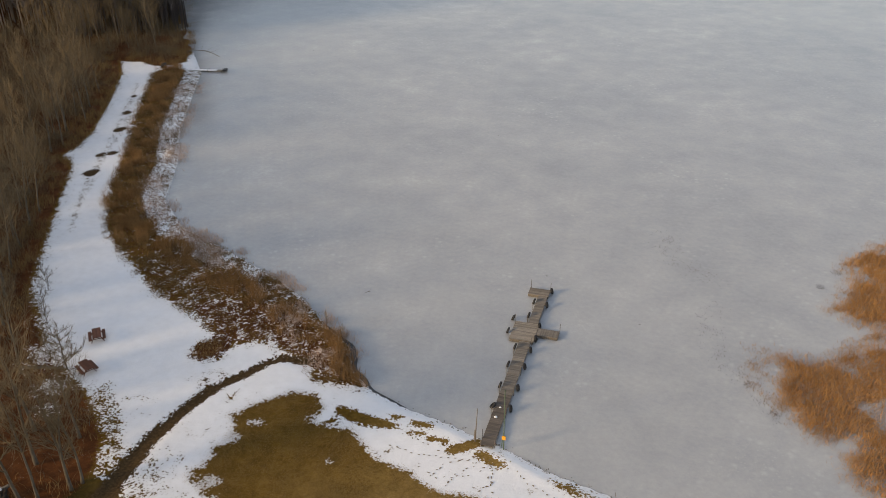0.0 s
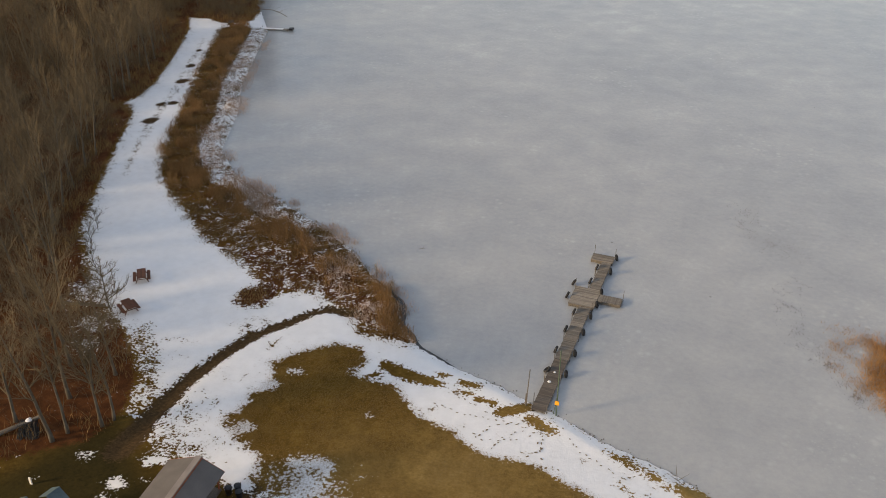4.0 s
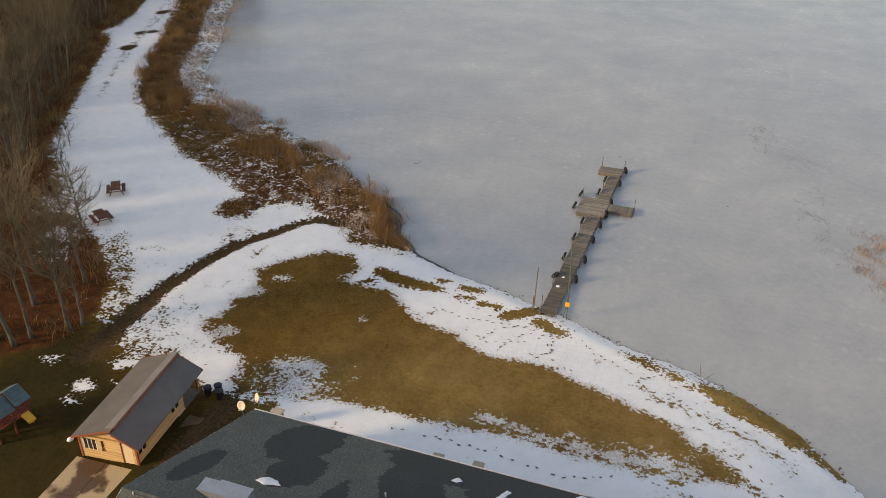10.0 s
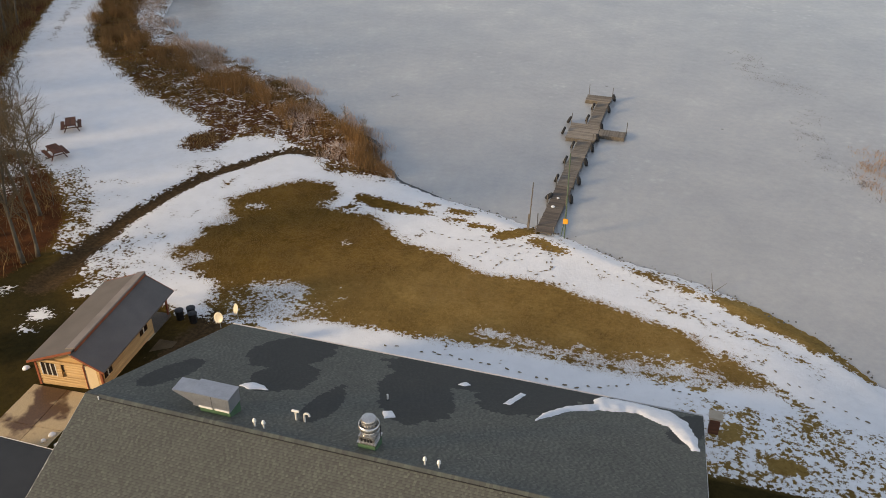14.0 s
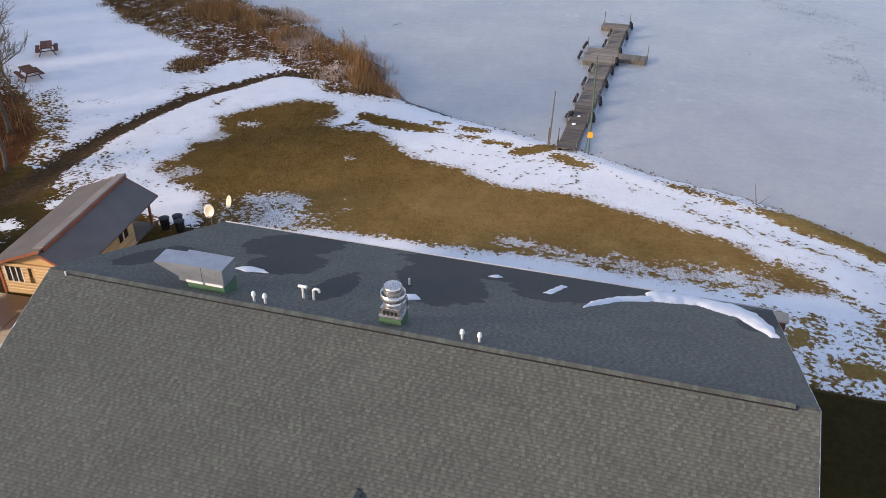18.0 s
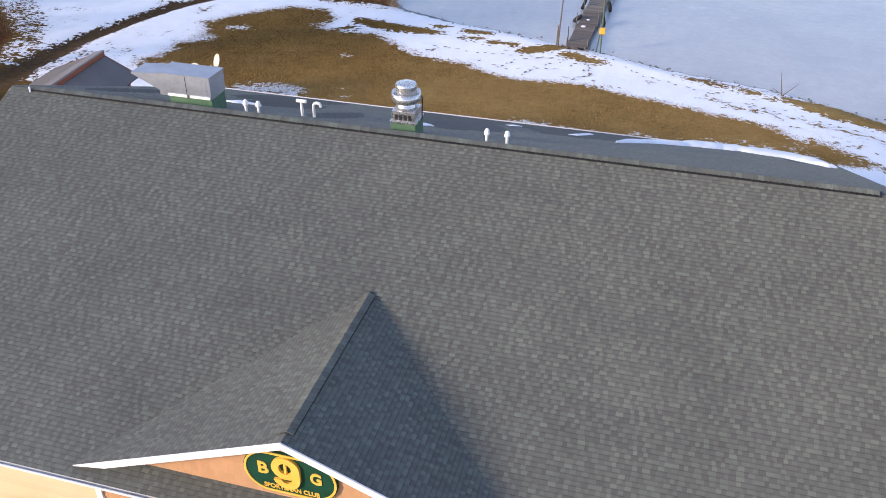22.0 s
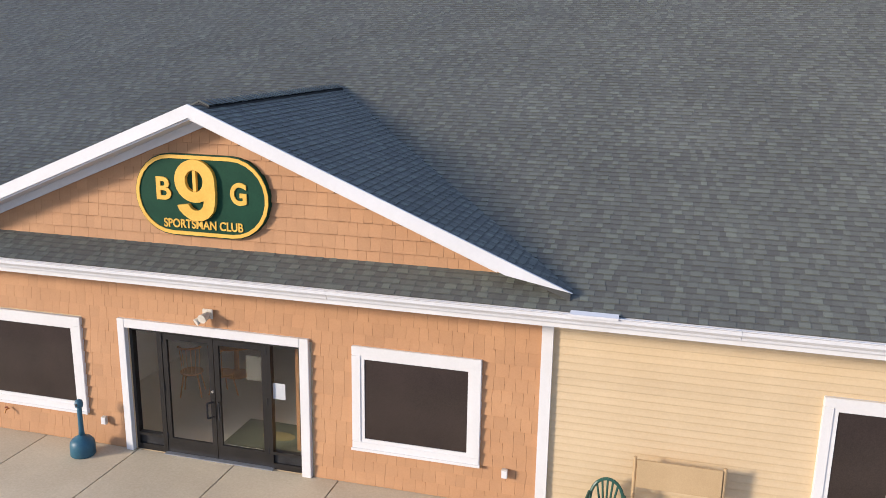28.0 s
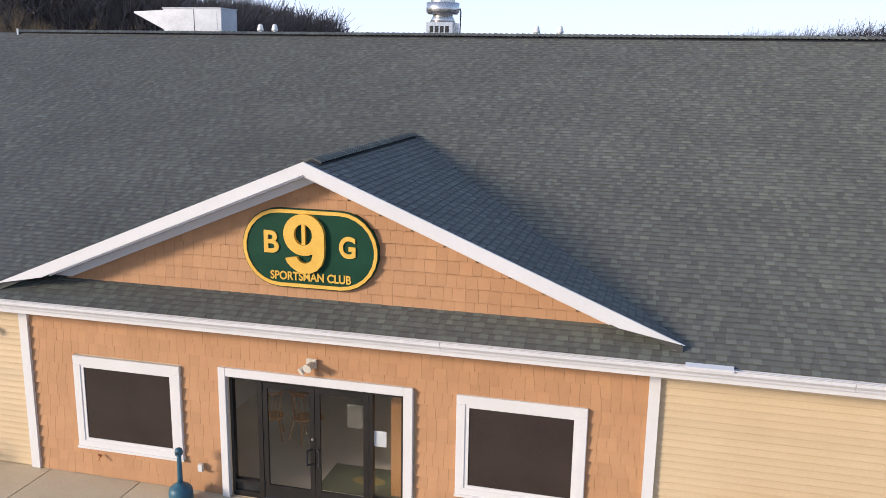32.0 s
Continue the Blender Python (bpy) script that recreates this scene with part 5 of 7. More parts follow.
dish(-13.57, 22.25, 5.93, -40)


# snow lying on the back slope
def roof_snow(name, pts, thick, seed):
    """A soft bank of snow over an outline on the back slope."""
    xs, ys = [p[0] for p in pts], [p[1] for p in pts]
    n = 46
    gx, gy = np.meshgrid(np.linspace(min(xs) - 0.1, max(xs) + 0.1, n * 2), np.linspace(min(ys) - 0.1, max(ys) + 0.1, n))
    wob = np.array([noise.noise(Vector((a * 2.2, b * 2.2, seed))) for a, b in zip(gx.ravel(), gy.ravel())]).reshape(gx.shape)
    d = depth_in(gx, gy, pts) + 0.10 * wob
    h = thick * np.sqrt(np.clip(d / 0.5, 0, 1)) * (1 + 0.12 * wob)
    verts, faces, idx = [], [], {}
    for r in range(n - 1):
        for c in range(2 * n - 1):
            q = [(r, c), (r, c + 1), (r + 1, c + 1), (r + 1, c)]
            if max(d[k] for k in q) <= 0:
                continue
            f = []
            for k in q:
                if k not in idx:
                    idx[k] = len(verts)
                    y = gy[k]
                    verts.append((gx[k], y, back_z(y) + (h[k] + 0.02 if d[k] > 0 else -0.05)))
                f.append(idx[k])
            faces.append(f)
    s = Shape()
    s.v, s.f = verts, faces
    return single(name, s, SNOW, label="bank of melting snow on the shaded roof slope", category="snow", smooth=True)


roof_snow("snow_bank", [(5.2, 17.5), (6.7, 19.7), (8.1, 20.6), (9.9, 21.2), (11.5, 20.2), (12.7, 17.9), (13.0, 18.0), (12.9, 19.4), (12.5, 21.2), (11.6, 22.3), (9.6, 22.58), (8.1, 22.5), (7.6, 21.9), (7.7, 21.2), (6.4, 20.2), (5.4, 18.6)], 0.20, 1)
roof_snow("snow_patch", [(-9.0, 14.4), (-8.6, 15.1), (-7.9, 15.0), (-7.5, 14.6), (-8.3, 14.25)], 0.10, 2)
roof_snow("snow_patch", [(-1.7, 15.0), (-1.3, 15.2), (-0.9, 14.6), (-1.3, 14.2)], 0.10, 3)
roof_snow("snow_patch", [(3.35, 18.9), (3.9, 20.8), (4.2, 20.7), (3.7, 18.9)], 0.08, 4)
roof_snow("snow_patch", [(0.5, 20.2), (0.9, 20.8), (1.25, 20.5), (1.0, 20.1)], 0.06, 5)

# lower wing on the west side
wing = thing("side_wing", (-20.9, 1.0, -0.1), label="low side wing with a black flat roof", category="building")
part("wing_wall", Shape().box(-5.5, 6.3, 0.3, 9.3, 0.7, 4.2), SIDING_TAN, wing)
part("wing_roof", Shape().box(-6.0, 6.3, -0.1, 9.75, 4.2, 4.36), WETROOF, wing, "black membrane roof")
part("wing_fascia", Shape().box(-6.0, 6.3, 9.752, 9.78, 4.1, 4.38), WHITE, wing)

# ---- cabin beside the clubhouse ----
shed = thing("log_cabin", (-23.0, 17.7, 0.85), 5.2, "small honey log cabin with grey roof and red trim", "cabin")
CL, CR, CE, CZ = -2.70, 2.50, 1.85, 3.02       # eaves left and right, eave and ridge height above its base


def cabin_roof(x0, x1, z0, z1, y0, y1, name, material):
    d = 0.09
    part(name, Shape().prism([(x0, z0), (x1, z1), (x1, z1 - d), (x0, z0 - d)], "y", y0, y1), material, shed)


RX = 0.42                                   # the ridge lies off the middle
cabin_roof(CL + 0.06, RX + 0.22, CE + 0.03, CZ + 0.10, 0.26, 9.0, "roof_slope", ROLLROOF)
cabin_roof(CR, RX, CE + 0.02, CZ - 0.06, 0.20, 9.0, "roof_slope", ROLLROOF)
part("ridge_board", Shape().box(RX + 0.19, RX + 0.25, 0.55, 9.0, CZ - 0.14, CZ + 0.08), REDTRIM, shed, "red board under the ridge roll")
part("ridge_roll", Shape().prism([(RX - 0.42, CZ - 0.09), (RX - 0.36, CZ + 0.01), (RX + 0.25, CZ + 0.17), (RX + 0.28, CZ + 0.08)], "y", 0.55, 9.02), RIDGEROLL, shed, "grey-brown ridge roll")
for x0, x1, z0, z1, y0 in ((CL + 0.06, RX + 0.2, CE + 0.03, CZ + 0.10, 0.26), (CR, RX + 0.2, CE + 0.02, CZ - 0.14, 0.20)):
    for ya, yb in ((y0 - 0.04, y0 - 0.003), (9.003, 9.04)):
        part("bargeboard", Shape().prism([(x0, z0 - 0.14), (x1, z1 - 0.14), (x1, z1 + 0.012), (x0, z0 + 0.012)], "y", ya, yb), REDTRIM, shed, "red bargeboard")
part("cabin_core", Shape().box(-2.18, 1.98, 0.62, 6.60, 0.0, 1.9), LOG, shed)
part("cabin_gable", Shape().prism([(-2.2, 1.88), (2.0, 1.88), (RX, CZ - 0.16)], "y", 0.66, 0.80), LOG, shed)
for k in range(10):
    z = 0.02 + k * 0.19
    for (xa, xb) in ((-2.2, -1.95), (-0.93, -0.60), (-0.30, 0.95), (1.78, 2.0)) if 3 < k < 9 else ((-2.2, 0.95), (1.78, 2.0)):
        part("log", Shape().prism([(0.50, z), (0.47, z + 0.05), (0.47, z + 0.14), (0.50, z + 0.186), (0.60, z + 0.186), (0.60, z)], "x", xa, xb), LOG, shed)
    for (ya, yb) in ((0.5, 0.72), (1.72, 4.95), (6.05, 6.62)) if 3 < k < 9 else ((0.5, 6.62),):
        part("log", Shape().prism([(2.0, z), (2.03, z + 0.05), (2.03, z + 0.14), (2.0, z + 0.186), (1.99, z + 0.186), (1.99, z)], "y", ya, yb), LOG, shed)
for xa, za, xb, zb, nm in ((-1.93, 0.80, -0.95, 1.70, 3), (-0.58, 1.20, -0.32, 1.70, 1)):
    w = part("cabin_window", Shape().box(xa, xb, 0.52, 0.56, za, zb), DARKPANE, shed, "dark window")
    for q in range(nm + 1):
        x = xa + (xb - xa) * q / nm
        part("mullion", Shape().box(x - 0.03, x + 0.03, 0.47, 0.518, za, zb), WHITE if nm > 1 else LOG, w)
for ya, yb in ((0.74, 1.70), (4.97, 6.03)):
    w = part("cabin_window", Shape().box(1.985, 2.005, ya, yb, 0.80, 1.72), DARKPANE, shed, "dark window")
    for q in range(3):
        y = ya + (yb - ya) * q / 2
        part("mullion", Shape().box(2.006, 2.05, y - 0.035, y + 0.035, 0.80, 1.72), WHITE if q == 1 else LOG, w)
part("cabin_door", Shape().box(0.98, 1.75, 0.50, 0.58, 0.02, 1.86), CREAM, shed, "cream painted plank door")
for x in (-2.24, 2.06):
    part("corner_post", Shape().box(x - 0.07, x + 0.07, 0.43, 0.57, 0.0, 1.9), REDTRIM, shed)
part("door_post", Shape().box(0.93, 0.99, 0.45, 0.52, 0.0, 1.9), REDTRIM, shed)
for x in (-2.1, 1.95):
    part("porch_post", Shape().box(x - 0.06, x + 0.06, 8.65, 8.77, 0.0, 1.9), REDTRIM, shed)
part("porch_deck", Shape().box(-2.2, 2.1, 6.62, 8.8, -0.5, 0.04), POSTWOOD, shed)
part("footing", Shape().box(-2.25, 2.1, 0.5, 6.65, -0.5, 0.015), CONCRETE, shed)

patio = thing("patio", (-21.0, 15.4, 0.86), 3, "tan concrete patio with dark wet stains", "patio", kind="structure")
for k in range(4):
    for j in range(2):
        part("paving_slab", Shape().box(-4.4 + k * 2.3, -2.12 + k * 2.3, -3.9 + j * 3.2, -0.72 + j * 3.2, 0.0, 0.16), CONCRETE_WET, patio, bevel=0.008)
for j in range(3):
    part("paving_slab", Shape().box(0.75 - 0.05 * j, 1.9, 2.5 + j * 2.0, 4.48 + j * 2.0, -0.1, 0.14 - 0.03 * j), WETCON, patio, "dark muddy concrete", bevel=0.008)
bins = [(-20.9, 26.5), (-20.3, 27.0), (-19.8, 26.4)]
for x, y in bins:
    b_ = thing("rubbish_bin", (x, y, gz(x, y)), label="dark blue-grey plastic rubbish bin by the cabin", category="bin", group="rubbish bins")
    part("bin_body", Shape().lathe([(0.24, 0.0), (0.29, 0.70), (0.31, 0.72)], sides=16), DARKMETAL, b_)
    part("bin_lid", Shape().lathe([(0.32, 0.722), (0.32, 0.76), (0.12, 0.82)], sides=16), DARKMETAL, b_)

# ---- playset ----
play = thing("playset", (-32.3, 18.6, gz(-32.3, 18.6)), -12, "red-brown timber playset with teal roofs and yellow slide parts", "playset")
for x in (-0.9, 0.9):
    for y in (-1.3, 0.0, 1.3):
        part("post", Shape().box(x - 0.06, x + 0.06, y - 0.06, y + 0.06, 0.0, 2.3), PLAYRED, play)
part("platform", Shape().box(-0.95, 0.95, -1.35, 1.35, 1.15, 1.23), PLAYRED, play)
for x in (-0.93, 0.93):
    for z in (1.35, 1.6, 1.85):
        part("rail", Shape().box(x - 0.02, x + 0.02, -1.24, 1.24, z, z + 0.1), PLAYRED, play)
for y in (-1.33, 1.33):
    part("rail", Shape().box(-0.84, 0.84, y - 0.02, y + 0.02, 1.55, 1.75), PLAYRED, play)
for k, (ya, yb, dz) in enumerate(((-1.55, 0.25, 0.0), (0.27, 1.5, 0.22))):
    for sx in (-1, 1):
        for q in range(4):
            a, b = q / 4, (q + 1) / 4
            z0, z1 = 2.95 + dz - a * 0.75, 2.95 + dz - b * 0.75
            part("roof_board", Shape().prism([(sx * 1.15 * a, z0), (sx * 1.15 * b + sx * 0.03, z1), (sx * 1.15 * b + sx * 0.03, z1 - 0.035), (sx * 1.15 * a, z0 - 0.035)], "y", ya, yb), TEALROOF, play)
part("slide", Shape().prism([(0.95, 1.18), (1.75, 0.85), (1.75, 1.02), (0.95, 1.38)], "y", 0.55, 1.15), PLAYYELLOW, play, "short yellow plastic slide top", bevel=0.03)
part("panel", Shape().box(-0.7, -0.1, -1.40, -1.36, 1.25, 1.85), PLAYYELLOW, play, "yellow panel with bars")
for q in range(3):
    part("step", Shape().box(-0.4, 0.4, -1.75 - 0.05 * q, -1.6, 0.25 + 0.3 * q, 0.30 + 0.3 * q), PLAYYELLOW, play)
part("ladder_rail", Shape().tube((-0.42, -2.0, 0.0), (-0.42, -1.38, 1.3), 0.04), PLAYRED, play)
part("ladder_rail", Shape().tube((0.42, -2.0, 0.0), (0.42, -1.38, 1.3), 0.04), PLAYRED, play)
tower = thing("play_tower", (-34.6, 17.9, gz(-34.6, 17.9)), -12, "low play tower with a teal roof beside the playset", "playset")
for x in (-0.7, 0.7):
    for y in (-0.7, 0.7):
        part("post", Shape().box(x - 0.05, x + 0.05, y - 0.05, y + 0.05, 0, 1.9), PLAYRED, tower)
part("platform", Shape().box(-0.75, 0.75, -0.75, 0.75, 0.9, 0.97), PLAYRED, tower)
for sx in (-1, 1):
    for q in range(3):
        a, b = q / 3, (q + 1) / 3
        part("roof_board", Shape().prism([(sx * 0.95 * a, 2.45 - a * 0.6), (sx * 0.95 * b, 2.45 - b * 0.6), (sx * 0.95 * b, 2.41 - b * 0.6), (sx * 0.95 * a, 2.41 - a * 0.6)], "y", -1.0, 1.0), TEALROOF, tower)
part("panel", Shape().box(-0.6, 0.6, -0.80, -0.76, 1.0, 1.4), PLAYYELLOW, tower)


# ---- picnic tables ----
def picnic_table(x, y, rz, tilt=0):
    t_ = thing("picnic_table", (x, y, gz(x, y)), rz, "red-brown wooden picnic table standing in the snow", "table", "picnic tables")
    for k in range(5):
        part("tabletop_plank", Shape().box(-1.0, 1.0, -0.425 + k * 0.17, -0.262 + k * 0.17, 0.68, 0.77), REDWOOD, t_)
    for s_ in (-1, 1):
        for k in range(2):
            part("seat_plank", Shape().box(-1.0, 1.0, s_ * 0.68 - 0.15 + k * 0.155, s_ * 0.68 + 0.0 + k * 0.155, 0.43, 0.47), REDWOOD, t_)
    for xx in (-0.72, 0.72):
        part("leg_frame", Shape().tube((xx, -0.62, 0.0), (xx, -0.28, 0.72), 0.05, sides=4).tube((xx, 0.62, 0.0), (xx, 0.28, 0.72), 0.05, sides=4)
             .box(xx - 0.03, xx + 0.03, -0.85, 0.85, 0.37, 0.43), REDWOOD, t_)
    t_.scale = (1.1, 1.2, 1.15)
    return t_


picnic_table(-50.4, 53.5, 128)
picnic_table(-47.6, 47.5, 148)
bn = thing("log_bench", (-52.9, 46.2, gz(-52.9, 46.2)), 10, "dark weathered log lying by the picnic tables", "log")
part("trunk", Shape().tube((-2.6, 0, 0.18), (2.6, 0.3, 0.16), 0.2, 0.16, 10), BARK, bn)

# ---- dock ----
dock = thing("dock", (0.25, 47.2, ICE_Z), -1.1, "weathered plank dock of several sections with tyre fenders", "dock")
dock.scale = (0.94, 1.045, 1.0)
rnd = random.Random(7)
PLANKS = [[Shape().box(-w / 2, w / 2, 0.004, 0.146, 0.0, 0.035).mesh("plank", m_) for w in (1.52, 1.32, 3.25, 2.95)] for m_ in (DECK, DECK_PALE, DECK_DARK)]


def planks(kind, x, y0, y1, z, z_end=None, wood=0):
    n = int(round((y1 - y0) / 0.15))
    for k in range(n):
        zz = z if z_end is None else z + (z_end - z) * k / n
        ob = part("plank", PLANKS[wood][kind], DECK, dock)
        ob.matrix_basis = pose(x + rnd.uniform(-0.025, 0.025), y0 + k * 0.15, zz + rnd.uniform(0, 0.012), rnd.uniform(-1, 1), 0, rnd.uniform(-0.5, 0.5))


SECTIONS = [(0.0, 4.9, 0.46, 0.34, 2), (4.95, 8.6, 0.36, 0.36, 2), (8.65, 12.2, 0.33, 0.33, 0), (12.25, 14.8, 0.36, 0.36, 0), (14.85, 15.6, 0.38, 0.38, 1), (15.65, 18.8, 0.33, 0.33, 0)]
for y0, y1, za, zb, wood in SECTIONS:
    planks(0, 0.0, y0, y1, za, zb, wood)
    for x in (-0.68, 0.68):
        part("stringer", Shape().prism([(y0, za - 0.19), (y1, zb - 0.19), (y1, zb - 0.004), (y0, za - 0.004)], "x", x - 0.04, x + 0.04), POSTWOOD, dock)
planks(2, -0.55, 18.9, 22.8, 0.38, None, 1)
part("float_box", Shape().box(-2.1, 1.0, 18.95, 22.7, 0.02, 0.375), POSTWOOD, dock)
planks(1, 0.2, 22.85, 29.3, 0.36)
for x in (-0.38, 0.78):
    part("stringer", Shape().box(x - 0.04, x + 0.04, 22.85, 29.3, 0.08, 0.355), POSTWOOD, dock)
planks(3, -0.5, 29.35, 31.0, 0.38)
part("float_box", Shape().box(-1.95, 0.92, 29.4, 30.95, 0.02, 0.375), POSTWOOD, dock)
for k in range(19):
    ob = part("plank", Shape().box(0.004, 0.146, 0.0, 1.5, 0, 0.035), DECK, dock)
    ob.matrix_basis = pose(1.12 + k * 0.15, 20.5, 0.36 + rnd.uniform(0, 0.012))
part("float_box", Shape().box(1.14, 3.95, 20.55, 21.95, 0.02, 0.355), POSTWOOD, dock)
for x, y, h in ((-0.85, 1.2, 1.5), (-0.85, 5.0, 1.3), (0.85, 5.2, 1.3), (-0.85, 8.8, 1.4), (0.85, 9.0, 1.3), (-0.85, 12.5, 1.3), (0.85, 12.6, 1.3), (-0.85, 16.0, 1.2),
                (-2.25, 22.75, 1.5), (-0.6, 22.9, 1.3), (-0.62, 26.4, 1.3), (-1.85, 31.1, 1.6), (0.98, 31.1, 1.5), (4.0, 22.0, 1.5), (0.9, 18.6, 1.3), (-0.75, 0.2, 1.0), (0.82, 0.3, 1.0)):
    part("mooring_post", Shape().tube((x, y, -0.4), (x, y, h), 0.035, 0.035, 8), POSTWOOD, dock, "grey pipe post")
tyre = Shape().lathe([(0.18, -0.09), (0.27, -0.10), (0.33, -0.07), (0.335, 0.07), (0.27, 0.10), (0.18, 0.09), (0.17, 0.03), (0.17, -0.03)], sides=18)
tyre.f = tyre.f[:-2]
for i in range(18):
    tyre.f.append((i, (i + 1) % 18, 7 * 18 + (i + 1) % 18, 7 * 18 + i))
TYRE = tyre.mesh("tyre", RUBBER, True)
for x, y, lean in ((-0.6, 53.6, 40), (1.5, 53.6, 75), (-0.6, 57.2, 70), (1.6, 57.2, 75), (-0.5, 61.2, 70), (1.6, 61.2, 70), (-0.4, 64.7, 70), (1.7, 64.5, 75),
                   (-1.9, 70.7, 60), (-2.0, 67.8, 70), (1.9, 67.0, 75), (1.9, 69.7, 75), (0.1, 75.0, 70), (2.0, 74.6, 75), (2.1, 78.1, 70), (-0.0, 71.7, 70)):
    ob = tagged(new("tyre", TYRE), "black rubber tyre hung on the dock as a fender", "tyre", "tyres on the dock")
    ob.matrix_basis = pose(0.25 + (x - 0.25) * 0.94, 47.2 + (y - 47.2) * 1.045, ICE_Z + 0.40, 0, lean if x > 0.5 else -lean, 0)
    ob.scale = (1.25, 1.25, 1.25)
ds = thing("snow_clump", (0.15, 52.0, ICE_Z + 0.42), label="small heap of old snow on the dock", category="snow")
part("heap", Shape().lathe([(0.20, 0.0), (0.17, 0.04), (0.08, 0.07), (0.02, 0.075)], sides=9), SNOW, ds, smooth=True)
part("heap", Shape().lathe([(0.15, 0.0), (0.12, 0.04), (0.02, 0.06)], (0.15, 1.7, 0.0), sides=9), SNOW, ds, smooth=True)

pole = thing("shore_pole", (-1.15, 47.9, gz(-1.15, 47.9)), label="tall grey wooden pole on the bank by the dock", category="pole")
part("pole", Shape().tube((0, 0, -0.3), (0.2, -0.1, 4.5), 0.06, 0.045, 8), POSTWOOD, pole)
part("lower_post", Shape().tube((-0.08, 0.02, -0.3), (-0.04, 0.0, 1.5), 0.05, 0.05, 8), POSTWOOD, pole)
gp = thing("ring_buoy_pole", (1.95, 47.6, gz(1.95, 47.6)), label="tall green painted pole with an orange box", category="pole")
part("pole", Shape().tube((0, 0, -0.3), (-0.12, 0.25, 7.6), 0.06, 0.05, 8), GREENPOST, gp)
part("box", Shape().box(-0.20, 0.20, -0.16, -0.07, 1.45, 1.90), ORANGE, gp, "orange sign box", bevel=0.01)
part("brace", Shape().tube((-0.35, 0.2, -0.3), (-0.05, 0.05, 2.3), 0.04, 0.04, 6), GREENPOST, gp)
pier = thing("far_dock", (-94.6, 158.1, ICE_Z), 11, "narrow snow-covered dock on the far bank", "dock")
pier.scale = (0.82, 0.9, 0.9)
part("deck", Shape().box(-8, 7.5, -0.7, 0.7, 0.25, 0.36), DECK, pier)
part("snow_cover", Shape().box(-5, 4.5, -0.6, 0.6, 0.361, 0.42), SNOW, pier, "snow cover", bevel=0.03)
part("end_box", Shape().box(6.4, 7.4, -0.8, 0.8, 0.365, 0.75), DARKMETAL, pier)
for x in (-6, -2, 2, 6):
    for y in (-0.75, 0.75):
        part("post", Shape().tube((x, y, -0.3), (x, y, 0.8), 0.06), POSTWOOD, pier)
row = thing("overturned_boat", (-105, 158.3, gz(-105, 158.3)), 30, "dark rowing boat lying upside down on the bank", "boat")
part("hull", Shape().prism([(-0.7, 0.0), (-0.62, 0.3), (-0.3, 0.5), (0.3, 0.5), (0.62, 0.3), (0.7, 0.0)], "y", -1.6, 1.6), DARKMETAL, row, bevel=0.08)

# posts with caps along the back wall
for x, y, up in ((-1.95, 24.9, 0.0), (0.8, 25.1, 0.0), (-14.2, 25.3, 0.0), (14.25, 25.7, 0.05)):
    z = gz(x, y)
    p_ = thing("stone_pillar", (x, y, z), label="short red-brown pillar with a tan cap behind the house", category="pillar", group="pillars behind the house")
    part("shaft", Shape().box(-0.28, 0.28, -0.28, 0.28, -0.4, 1.05 + up), REDWOOD, p_, bevel=0.01)
    part("cap", Shape().box(-0.38, 0.38, -0.38, 0.38, 1.055 + up, 1.19 + up), BRICKTAN, p_, "tan stone cap", bevel=0.015)
for x0, x1, y0, y1 in ((-3.4, -2.35, 24.6, 24.7), (1.2, 2.2, 24.8, 24.9)):
    z = gz((x0 + x1) / 2, y0)
    w = thing("low_fence", ((x0 + x1) / 2, (y0 + y1) / 2, z), label="low red-brown timber fence between pillars", category="fence", group="fences behind the house")
    hx, hy = (x1 - x0) / 2, (y1 - y0) / 2
    for k in range(3):
        part("board", Shape().box(-hx, hx, -hy, hy, 0.08 + k * 0.24, 0.28 + k * 0.24), REDWOOD, w)

